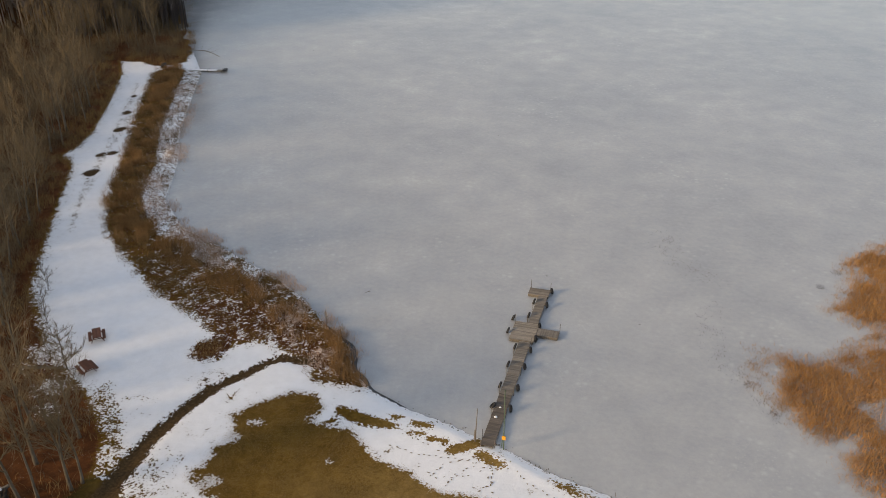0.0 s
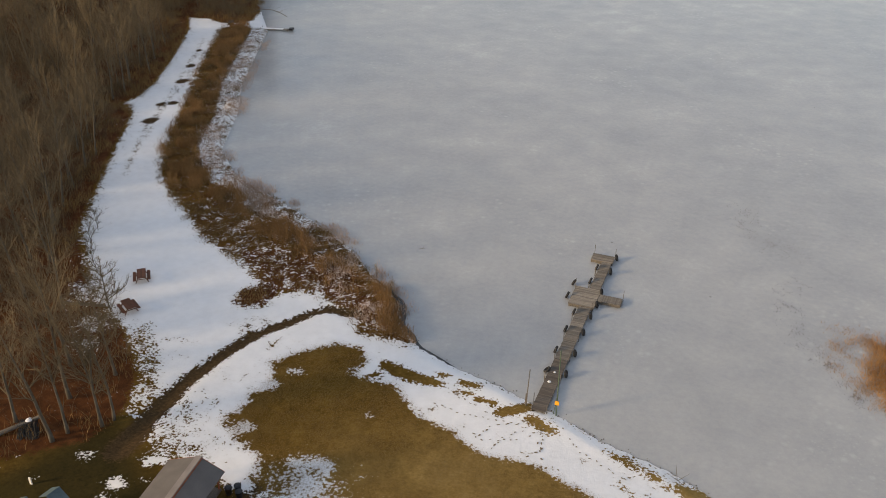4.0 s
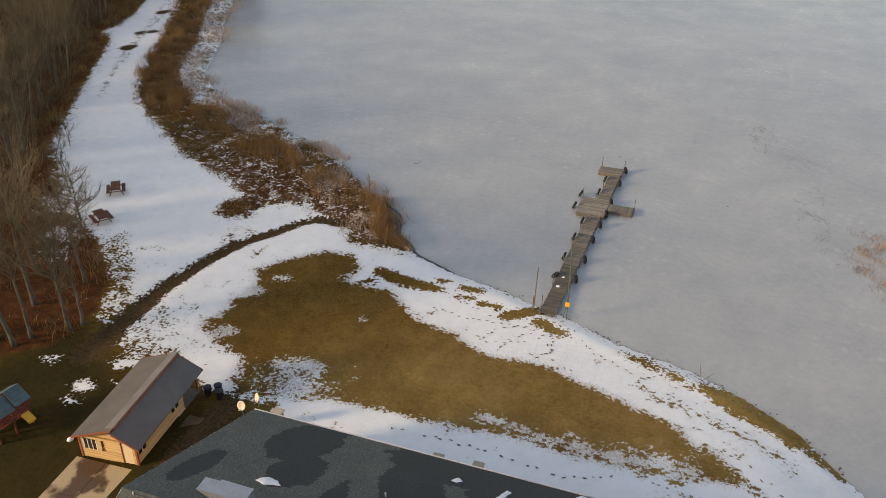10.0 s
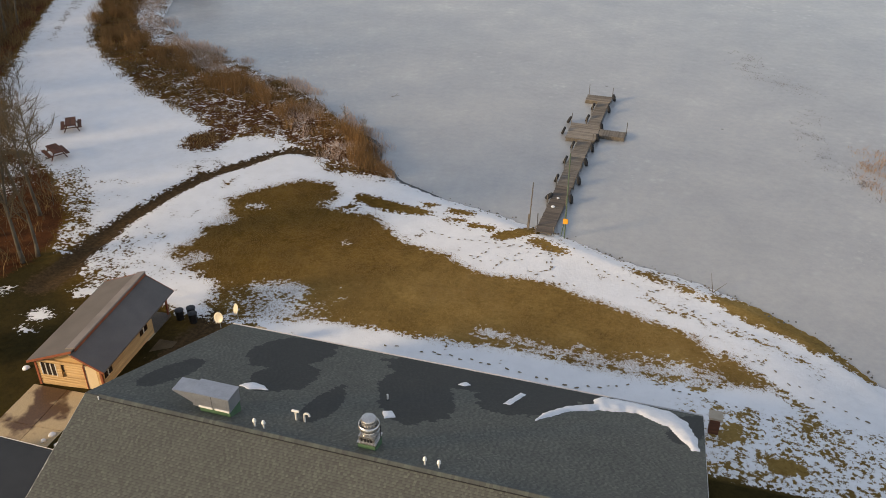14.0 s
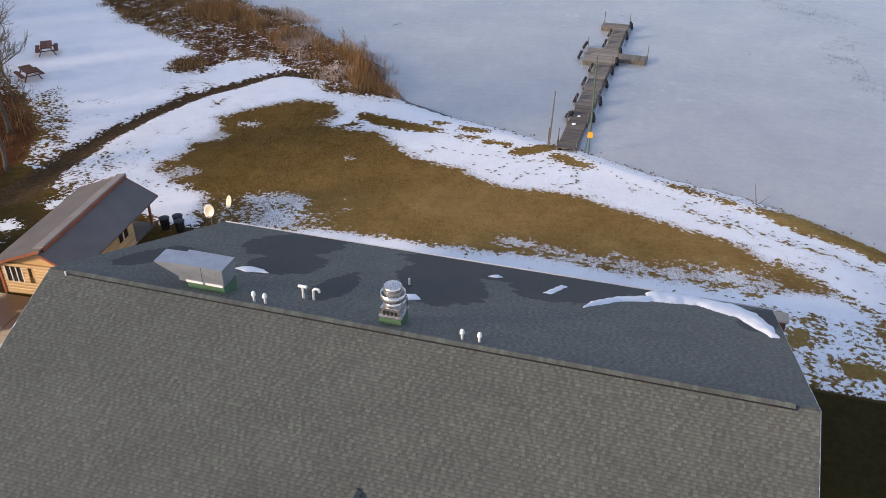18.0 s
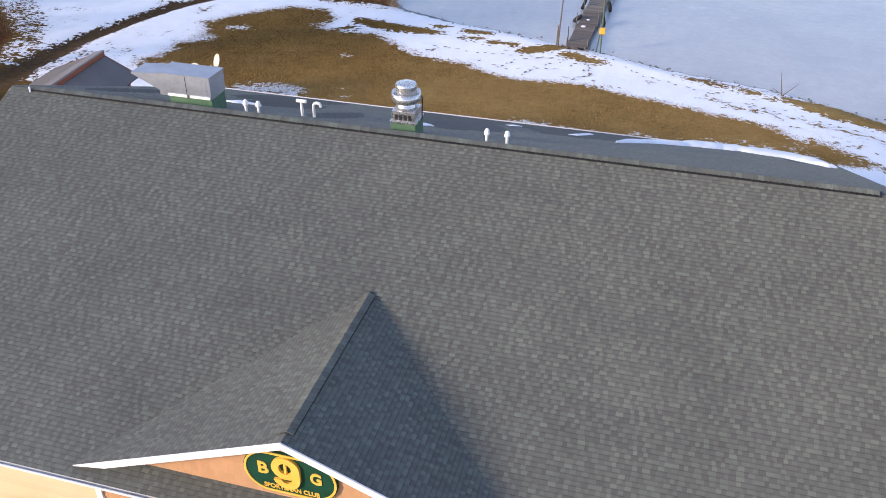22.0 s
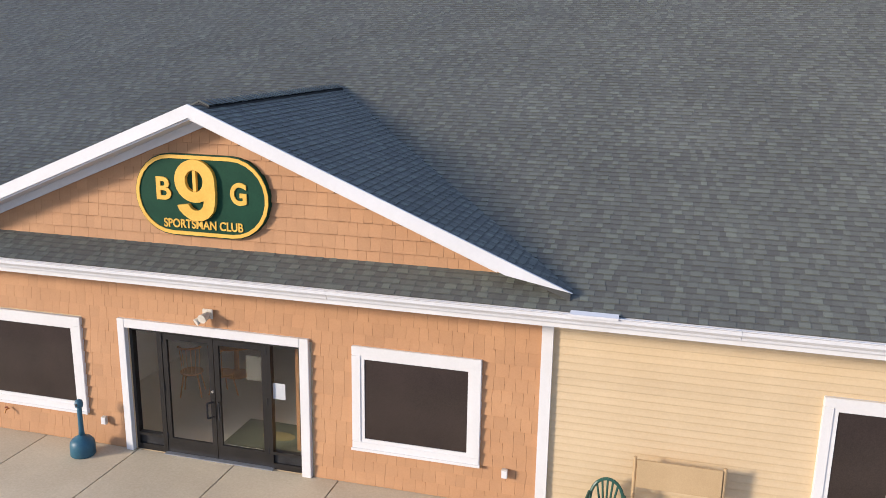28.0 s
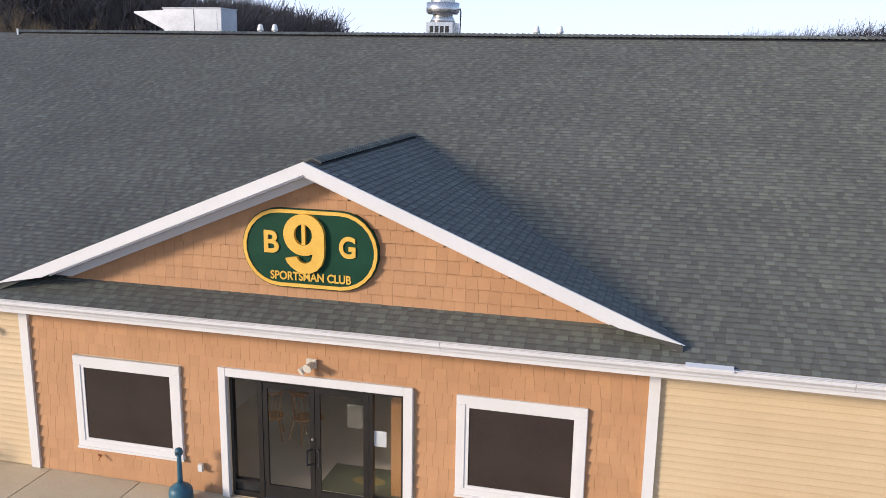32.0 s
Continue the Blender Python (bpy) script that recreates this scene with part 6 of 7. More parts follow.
# ---- trees ----
def bare_tree(seed, h, r0, lean=0.06, spread_=0.55, low=0.30, limbs=14, fine=1.0, twig=0.012):
    """Trunk and crown of a leafless tree, tapered and forking."""
    rg = random.Random(seed)
    trunk, crown = Shape(), Shape()

    def away(d, amount):
        v = Vector((rg.gauss(0, 1), rg.gauss(0, 1), rg.gauss(0, 1)))
        return (d + v * amount).normalized()

    def branch(p, d, length, r, level):
        segs = 3 if level < 2 else 2
        for k in range(segs):
            q = p + d * (length / segs)
            ra, rb = r * (1 - 0.75 * k / segs), r * (1 - 0.75 * (k + 1) / segs)
            crown.tube(p, q, ra, rb, 5 if level == 1 else 3, False)
            if level < 3:
                for _ in range(3 if level == 1 else 3):
                    if rg.random() < (1.0 if level == 1 else 0.95) * fine:
                        branch(p.lerp(q, rg.uniform(0.1, 1)), (away(d, 0.42) + Vector((0, 0, 0.18))).normalized(), length * rg.uniform(0.38, 0.62), max(twig, rb * 0.65), level + 1)
            p, d = q, (away(d, 0.13) + Vector((0, 0, 0.06))).normalized()

    p, d = Vector((0, 0, -0.3)), Vector((rg.gauss(0, lean), rg.gauss(0, lean), 1)).normalized()
    n = 8
    joints = []
    for k in range(n):
        q = p + d * ((h * 0.86) / n)
        ra, rb = r0 * (1 - 0.86 * k / n) * (1.35 if k == 0 else 1), r0 * (1 - 0.86 * (k + 1) / n)
        trunk.tube(p, q, ra, rb, 8, k in (0, n - 1))
        joints.append((p, q, rb, k / n))
        p, d = q, (away(d, 0.05) + Vector((0, 0, 0.05))).normalized()
    for i in range(limbs):
        f = low + (1 - low) * i / limbs
        a, b, r, _ = joints[min(n - 1, int(f * n))]
        w = i * 2.4 + rg.uniform(-0.5, 0.5)
        d = Vector((math.cos(w) * spread_, math.sin(w) * spread_, rg.uniform(0.55, 0.95))).normalized()
        branch(a.lerp(b, rg.random()), d, h * (0.42 - 0.24 * f) * rg.uniform(0.8, 1.2), max(0.03, r * 0.6), 1)
    branch(p, Vector((0, 0, 1)), h * 0.16, joints[-1][2], 1)
    return trunk.mesh("trunk", BARK, True), crown.mesh("crown", TWIG)


def place_tree(meshes, x, y, rz, size, name="tree", label="bare grey-brown deciduous tree in the winter wood", group="trees of the wood"):
    ob = thing(name, (x, y, gz(x, y)), rz, label, "tree", group)
    ob.scale = (size, size, size * 1.05)
    part("trunk", meshes[0], BARK, ob)
    part("crown", meshes[1], TWIG, ob)
    return ob


KINDS = [bare_tree(100 + k, 13.0 + 0.5 * k, 0.17 + 0.015 * (k % 4), 0.05, 0.5 + 0.06 * (k % 3), 0.28 + 0.05 * (k % 3), 13 + k % 3) for k in range(8)]
rnd = random.Random(11)
spots = []


def try_spot(x, y, gap, margin):
    d = float(depth_in(np.array([x]), np.array([y]), FOREST)[0])
    if d < margin or any((x - a) ** 2 + (y - b) ** 2 < gap * gap for a, b in spots):
        return False
    spots.append((x, y))
    return True


NEAR_TREES = [(-39.8, 26.9, 2, 1.05), (-39.3, 28.3, 5, 0.9), (-37.0, 30.2, 1, 0.95), (-37.7, 30.8, 4, 0.92), (-36.6, 31.3, 6, 0.75), (-42.8, 32.5, 3, 1.0), (-44.9, 27.8, 0, 1.05), (-46.4, 36.8, 7, 0.95), (-41.2, 37.2, 2, 0.85)]
for x, y, k, s_ in NEAR_TREES:
    spots.append((x, y))
    place_tree(KINDS[k], x, y, rnd.uniform(0, 360), s_)
count = 0
while count < 250:
    x, y = rnd.uniform(-142, -40), rnd.uniform(13, 200)
    if x + 0.5 * y < -84 or y < 21 and x < -74:
        continue
    if try_spot(x, y, 4.6 if x > -62 and y < 62 else 2.7, 1.0 if x > -70 else 2.5 if y < 140 else 9.0):
        place_tree(KINDS[rnd.randrange(8)], x, y, rnd.uniform(0, 360), rnd.uniform(0.62, 1.02))
        count += 1
ORN = bare_tree(301, 6.2, 0.10, 0.03, 1.3, 0.14, 18, 1.0, 0.018)
place_tree(ORN, -49.9, 47.0, 40, 1.0, "small_tree", "small spreading bare tree by the picnic tables", "")
SAP = [bare_tree(320 + k, 4.2, 0.045, 0.08, 0.5, 0.2, 9, 0.75) for k in range(3)]
for x, y, s_ in ((-54.3, 48.8, 1.0), (-56.3, 52.7, 1.1), (-47.0, 42.8, 0.8), (-52.2, 44.9, 0.9), (-60.5, 56.8, 1.1), (-44.3, 41.3, 0.9), (-41.4, 39.1, 0.8), (-63.6, 61.6, 1.0), (-21.6, 62.1, 0.55), (-24.6, 64.5, 0.5), (-31.5, 66.9, 0.55)):
    place_tree(SAP[rnd.randrange(3)], x, y, rnd.uniform(0, 360), s_, "sapling", "thin bare sapling at the edge of the wood", "saplings")
snag = thing("dead_branch", (14.0, 42.9, gz(14.0, 42.9)), label="dead forked branch sticking out at the shore", category="branch")
part("branch", Shape().tube((0, 0, -0.1), (-0.35, 0.3, 1.5), 0.04, 0.01, 5).tube((0, 0, 0), (0.9, 0.5, 0.7), 0.035, 0.01, 5).tube((0.1, 0, 0), (-0.7, -0.1, 0.5), 0.03, 0.01, 5), BARK, snag)
snag = thing("dead_branch", (-22.1, 73.2, ICE_Z), label="dead twig frozen into the ice", category="branch")
part("branch", Shape().tube((-0.4, 0, 0.02), (0.5, 0.2, 0.25), 0.03, 0.01, 5).tube((0, 0.08, 0.1), (0.2, 0.5, 0.35), 0.02, 0.01, 5), BARK, snag)
snag = thing("fallen_tree", (-100.9, 169.6, ICE_Z + 0.1), 4, "fallen bare tree arching over the ice", "tree")
fallen = Shape().bend([(-4.6, -1.2, 0.6), (-2.6, 0.3, 1.3), (0.6, 0.5, 1.25), (3.0, 0.0, 0.8), (4.8, -0.5, 0.2)], 0.09, 6)
for px, dx, dy, up in ((-1.8, -0.9, 1.2, 1.5), (-0.6, 0.5, 1.0, 1.3), (0.8, 1.6, 0.9, 0.9), (1.8, 2.0, -1.2, 0.3), (2.6, 1.4, 0.9, 0.5)):
    fallen.tube((px, 0.35, 1.1), (px + dx, 0.35 + dy, 1.1 + up), 0.04, 0.012, 4)
part("trunk", fallen, BARK, snag)


# ---- reeds, brush, stones: very many small pieces ----
def blades(name, x, y, z, height, width, lean, material, label, category, seed):
    rg = np.random.default_rng(seed)
    n = len(x)
    a = rg.uniform(0, 2 * np.pi, n)
    b = rg.uniform(0, 2 * np.pi, n)
    h = height * rg.uniform(0.6, 1.15, n)
    ln = lean * rg.uniform(0.2, 1.4, n) * h
    w = width * rg.uniform(0.6, 1.3, n)
    ux, uy = np.cos(a) * w / 2, np.sin(a) * w / 2
    lx, ly = np.cos(b) * ln, np.sin(b) * ln
    rows = []
    for f, k, s in ((0.0, 0.0, 1.0), (0.55, 0.35, 0.9), (1.0, 1.0, 0.35)):
        cx, cy, cz = x + lx * k, y + ly * k, z + h * f * (1 - 0.12 * lean * k)
        rows += [np.stack([cx - ux * s, cy - uy * s, cz], 1), np.stack([cx + ux * s, cy + uy * s, cz], 1)]
    verts = np.stack(rows, 1).reshape(-1, 3)
    base = (np.arange(n) * 6)[:, None]
    faces = np.concatenate([base + np.array([0, 1, 3, 2]), base + np.array([2, 3, 5, 4])])
    return bulk(name, verts, faces, material, label, category)


def scatter(n, box, keep, seed):
    """n places in a box for which keep(x, y) gives a chance above a random number."""
    rg = np.random.default_rng(seed)
    xs, ys = [], []
    total = 0
    while total < n:
        x, y = rg.uniform(box[0], box[1], 40000), rg.uniform(box[2], box[3], 40000)
        ok = keep(x, y) > rg.random(40000)
        xs.append(x[ok])
        ys.append(y[ok])
        total += ok.sum()
    return np.concatenate(xs)[:n], np.concatenate(ys)[:n]


def shore_depth(x, y):
    return -depth_in(x, y, LAKE)


def keep_left(x, y):
    d, b = shore_depth(x, y), depth_in(x, y, BRUSH_LAND)
    start = 0.4 + 3.2 * smooth01(-22, -31, x) + 1.3 * smooth01(-54, -66, x)
    wide = 6.0 - 3.0 * smooth01(-44, -33, x)
    near = smooth01(start - 1.5, start + 0.8, d) * smooth01(start + wide, start + 0.4 * wide, d) * (d < 14)
    return near * (b > -3.2) * smooth01(0.32, 0.66, clump(x, y, 0.45, 1)) * (y > 53.5)


x, y = scatter(32000, (-106, -15, 51, 160), keep_left, 1)
blades("reeds", x, y, np.maximum(ground_height(x, y), ICE_Z) - 0.02, 1.25, 0.03, 0.42, REED_BROWN, "dry brown reeds along the lake shore", "reeds", 2)


def keep_pale(x, y):
    d = shore_depth(x, y)
    return smooth01(-2.4, -0.6, d) * smooth01(6.5, 3.0, d) * smooth01(0.30, 0.70, clump(x, y, 0.30, 5)) * (x < -17) * (y > 55) * (1 - 0.55 * smooth01(-50, -58, x))


x, y = scatter(14000, (-98, -15, 55, 150), keep_pale, 3)
blades("pale_reeds", x, y, np.maximum(ground_height(x, y), ICE_Z) - 0.01, 0.6, 0.035, 0.5, REED_PALE, "pale broken reeds standing at the edge of the ice", "reeds", 4)


def keep_grass(x, y):
    b = depth_in(x, y, BRUSH_LAND)
    spot = smooth01(2.4, 1.2, np.hypot(x + 36.2, (y - 55.2) * 0.8)) * (y > 52)
    return np.maximum(smooth01(-1.2, 0.8, b) * smooth01(0.30, 0.65, clump(x, y, 0.8, 9)) * (1 - 0.6 * (depth_in(x, y, LEAFY) > 0)) * (1 - 0.85 * smooth01(-50, -58, x) * smooth01(4.6, 3.2, shore_depth(x, y))), 0.8 * spot)


x, y = scatter(36000, (-106, -14, 51, 158), keep_grass, 5)
blades("dead_grass", x, y, ground_height(x, y) - 0.02, 0.36, 0.05, 0.9, BRUSH, "matted dead grass and weeds on the bank", "grass", 6)

REEDS_EAST = [(30.5, 72.5), (32.4, 71.9), (34.8, 71.5), (37.4, 73.5), (39.4, 76.5), (42.5, 80.5), (40.2, 83.0), (38.0, 85.0), (40.5, 88.7), (41.5, 93.4), (41.2, 98.0), (43.5, 101.5), (50.0, 108.0),
              (84.6, 107.3), (63.1, 44.6), (40.0, 49.0), (36.4, 52.0), (35.8, 54.9), (37.4, 57.5), (37.3, 59.0), (34.6, 57.9), (33.0, 58.4), (31.3, 60.6), (30.1, 62.8), (30.0, 65.8), (30.6, 69.2)]
FRINGE = [(26.8, 73.4), (30.2, 74.0), (36.0, 73.0), (36.4, 70.0), (31.5, 66.0), (31.5, 59.0), (29.4, 61.2), (28.3, 63.4), (27.0, 64.8), (26.6, 69.1)]


def keep_east(x, y):
    b = depth_in(x, y, REEDS_EAST)
    return smooth01(-0.8, 1.8, b) * (0.25 + 0.75 * smooth01(0.10, 0.55, clump(x, y, 0.33, 13))) * (x < 66)


x, y = scatter(60000, (27, 62, 46, 110), keep_east, 7)
blades("orange_reeds", x, y, np.zeros(len(x)) + ICE_Z - 0.02, 0.75, 0.03, 0.6, REED_ORANGE, "bed of dry orange reeds on the ice", "reeds", 8)
x, y = scatter(90000, (27, 62, 46, 110), keep_east, 47)
blades("matted_reeds", x, y, np.zeros(len(x)) + ICE_Z, 0.30, 0.055, 1.9, REED_ORANGE, "broken orange reeds lying matted on the ice", "reeds", 48)


def keep_fringe(x, y):
    b = np.maximum(depth_in(x, y, FRINGE), 1.3 + np.minimum(depth_in(x, y, REEDS_EAST), 0.0))
    return smooth01(-1.0, 1.0, b) * (depth_in(x, y, REEDS_EAST) < 1.0) * (0.15 + 0.85 * smooth01(0.3, 0.7, clump(x, y, 0.9, 19)))


x, y = scatter(7000, (25, 62, 46, 110), keep_fringe, 49)
blades("sparse_reeds", x, y, np.zeros(len(x)) + ICE_Z - 0.01, 0.35, 0.035, 0.9, REED_FADED, "thin faded reeds at the edge of the reed bed", "reeds", 50)


def keep_stub(x, y):
    arc = line_distance(x, y, [(15.9, 99.8), (18.0, 93.0), (20.6, 89.9), (22.8, 89.8)])
    low = line_distance(x, y, [(23.6, 81.8), (22.3, 78.5), (22.6, 74.9), (23.4, 70.3), (25.1, 68.0), (27.0, 66.0), (28.8, 62.5), (30.3, 60.0)])
    tufts = np.minimum(np.hypot(x - 26.8, y - 65.6), np.minimum(np.hypot(x - 29.6, y - 60.9), np.minimum(np.hypot(x - 37.2, y - 90.5), np.hypot(x - 39.8, y - 95.2))))
    spread_ = np.maximum(smooth01(3.2, 0.2, arc), smooth01(2.2, 0.2, low)) * 0.35 * smooth01(0.2, 0.8, clump(x, y, 0.9, 17))
    return np.maximum(spread_, smooth01(1.0, 0.3, tufts))


x, y = scatter(1300, (11, 53, 50, 110), keep_stub, 9)
blades("reed_stubble", x, y, np.zeros(len(x)) + ICE_Z - 0.01, 0.13, 0.045, 1.2, STUBBLE, "dark reed stubble frozen in the ice", "reeds", 10)


def keep_brush(x, y):
    w = depth_in(x, y, FOREST)
    return smooth01(1.4, 4.0, w) * smooth01(0.2, 0.7, clump(x, y, 0.35, 21)) * (1 - 0.93 * smooth01(-64, -58, x) * smooth01(56, 48, y)) * ((x + 0.5 * y) > -90) * smooth01(-170, -60, x)


x, y = scatter(48000, (-147, -36, 15, 200), keep_brush, 11)
blades("undergrowth", x, y, ground_height(x, y) - 0.03, 1.7, 0.028, 0.95, TWIG, "tangled bare undergrowth on the forest floor", "undergrowth", 12)


def keep_lawn(x, y):
    d = depth_in(x, y, LAWN)
    return smooth01(-0.9, 0.6, d) * (0.35 + 0.65 * clump(x, y, 0.5, 33))


x, y = scatter(170000, (-28.5, 19, 26, 51), keep_lawn, 17)
blades("lawn_grass", x, y, ground_height(x, y) - 0.012, 0.095, 0.015, 0.9, STRAW, "short dry straw-coloured lawn grass", "grass", 18)


def keep_thicket(x, y):
    w = depth_in(x, y, FOREST)
    return smooth01(2.4, 5.5, w) * smooth01(0.15, 0.7, clump(x, y, 0.22, 41)) * ((x + 0.5 * y) > -100) * smooth01(55, 70, y)


x, y = scatter(42000, (-152, -55, 55, 215), keep_thicket, 19)
blades("thicket", x, y, ground_height(x, y) - 0.03, 3.2, 0.032, 0.70, TWIG, "grey-brown thicket of bare saplings in the wood", "thicket", 20)

# dark open seam between the ice and the bank
seam = Shape()
line = SHORE[11:16]
left_, right_ = [], []
for (ax, ay), (bx, by), wa, wb in zip(line, line[1:], (0.10, 0.30, 0.7, 0.8), (0.30, 0.7, 0.8, 0.1)):
    L = math.hypot(bx - ax, by - ay)
    for k in range(int(L / 0.4)):
        f = k * 0.4 / L
        nx, ny = (by - ay) / L, -(bx - ax) / L
        w = (wa + (wb - wa) * f) * (0.85 + 0.5 * noise.noise(Vector((ax * 0.7 + f * 3, ay * 0.7, 2.0)))) + 0.05
        px, py = ax + (bx - ax) * f, ay + (by - ay) * f
        left_.append((px - nx * 0.25, py - ny * 0.25, ICE_Z + 0.006))
        right_.append((px + nx * w, py + ny * w, ICE_Z + 0.006))
for k in range(len(left_) - 1):
    seam.quad(left_[k], left_[k + 1], right_[k + 1], right_[k])
single("water_seam", seam, OPENWATER, label="dark wet seam between the ice and the bank", category="water", kind="structure")

# stones along the bank
verts, faces = [], []
rg = np.random.default_rng(31)
for (ax, ay), (bx, by) in zip(SHORE[1:14], SHORE[2:15]):
    m_ = int(math.hypot(bx - ax, by - ay) * 3)
    for _ in range(m_):
        f = rg.random()
        cx, cy = ax + (bx - ax) * f + rg.normal(0, 0.28), ay + (by - ay) * f + rg.normal(0, 0.28)
        s_ = rg.uniform(0.05, 0.12)
        n = len(verts)
        cz = max(gz(cx, cy), ICE_Z)
        for q in range(6):
            w = q * math.pi / 3
            verts.append((cx + math.cos(w) * s_ * rg.uniform(0.7, 1.2), cy + math.sin(w) * s_ * rg.uniform(0.7, 1.2), cz - 0.05))
        for q in range(6):
            w = q * math.pi / 3
            verts.append((cx + math.cos(w) * s_ * 0.6, cy + math.sin(w) * s_ * 0.6, cz + s_ * rg.uniform(0.4, 0.7)))
        for q in range(6):
            faces.append((n + q, n + (q + 1) % 6, n + 6 + (q + 1) % 6, n + 6 + q))
        faces += [(n + 6, n + 7, n + 8, n + 9), (n + 6, n + 9, n + 10, n + 11)]
bulk("shore_stones", verts, faces, STONE, "dark wet stones along the lake bank", "stones")

# trodden prints in the snow
verts, faces = [], []
TRAILS = [[(-31.6, 38.1), (-29.5, 37.0), (-28.1, 36.2), (-26.9, 36.5)], [(-30.4, 34.5), (-30.7, 35.8), (-30.1, 36.9)], [(-28.8, 30.2), (-28.9, 31.5), (-28.8, 32.9), (-27.1, 32.6), (-25.2, 32.2), (-23.6, 31.9), (-22.0, 31.9)],
          [(-24.4, 29.5), (-23.4, 29.9), (-22.3, 30.2)], [(-20.8, 30.8), (-20.9, 29.3), (-20.6, 27.1)], [(-44.0, 46.6), (-41.4, 42.5), (-39.1, 40.1), (-36.8, 36.2)], [(-43.4, 46.4), (-41.0, 42.9), (-38.5, 40.0), (-36.0, 37.0)],
          [(-43.2, 45.2), (-40.6, 41.6), (-38.2, 38.4), (-36.6, 35.2)], [(11.3, 38.7), (13.3, 39.7), (14.7, 38.8), (15.6, 38.1), (18.1, 36.8)], [(13.1, 35.8), (15.3, 36.4)], [(15.4, 34.7), (16.6, 33.9), (18.2, 33.6)],
          [(9.6, 41.3), (10.8, 40.6)],
          [(0.5, 45.6), (-1.7, 42.3), (-2.7, 39.6)], [(1.0, 45.4), (2.0, 42.2), (0.4, 39.7)], [(2.6, 46.0), (5.2, 43.2), (9.4, 41.2), (14.6, 37.9)],
          [(1.6, 45.0), (-0.4, 42.6), (-3.4, 41.2), (-6.2, 42.6)], [(2.2, 45.2), (1.4, 43.0), (2.2, 40.8), (4.4, 39.6)], [(-0.6, 45.4), (-3.2, 43.6), (-4.6, 41.0)], [(-7.6, 46.6), (-4.6, 45.4), (-1.6, 44.8)],
          [(-9.5, 44.8), (-6.4, 44.2), (-3.2, 44.6), (0.4, 44.4)], [(15.9, 34.2), (17.9, 33.5), (18.7, 32.2), (20.0, 31.0), (22.3, 29.9), (24.2, 28.7)], [(-6.5, 27.9), (-0.2, 28.0), (6.1, 27.3), (10.4, 29.1), (13.7, 28.7), (16.6, 28.0), (18.5, 27.2), (21.0, 27.2)]]
for line in TRAILS:
    for (ax, ay), (bx, by) in zip(line, line[1:]):
        L = math.hypot(bx - ax, by - ay)
        for k in range(int(L / 0.62)):
            if rg.random() < 0.15:
                continue
            f = (k + rg.random() * 0.35) * 0.62 / L
            side = 0.08 if k % 2 else -0.08
            cx, cy = ax + (bx - ax) * f - (by - ay) / L * side + rg.normal(0, 0.06), ay + (by - ay) * f + (bx - ax) / L * side + rg.normal(0, 0.06)
            w0 = math.atan2(by - ay, bx - ax) + rg.normal(0, 0.25)
            n = len(verts)
            z = gz(cx, cy) + 0.04
            a_, b_ = rg.uniform(0.10, 0.19), rg.uniform(0.05, 0.085)
            for q in range(8):
                w = q * math.pi / 4
                k_ = rg.uniform(0.7, 1.2)
                px, py = a_ * k_ * math.cos(w), b_ * k_ * math.sin(w)
                verts.append((cx + px * math.cos(w0) - py * math.sin(w0), cy + px * math.sin(w0) + py * math.cos(w0), z))
            faces += [(n, n + 1, n + 2, n + 3), (n, n + 3, n + 4, n + 7), (n + 4, n + 5, n + 6, n + 7)]
bulk("footprints", verts, faces, MUDPRINT, "lines of footprints trodden through the snow", "footprints")


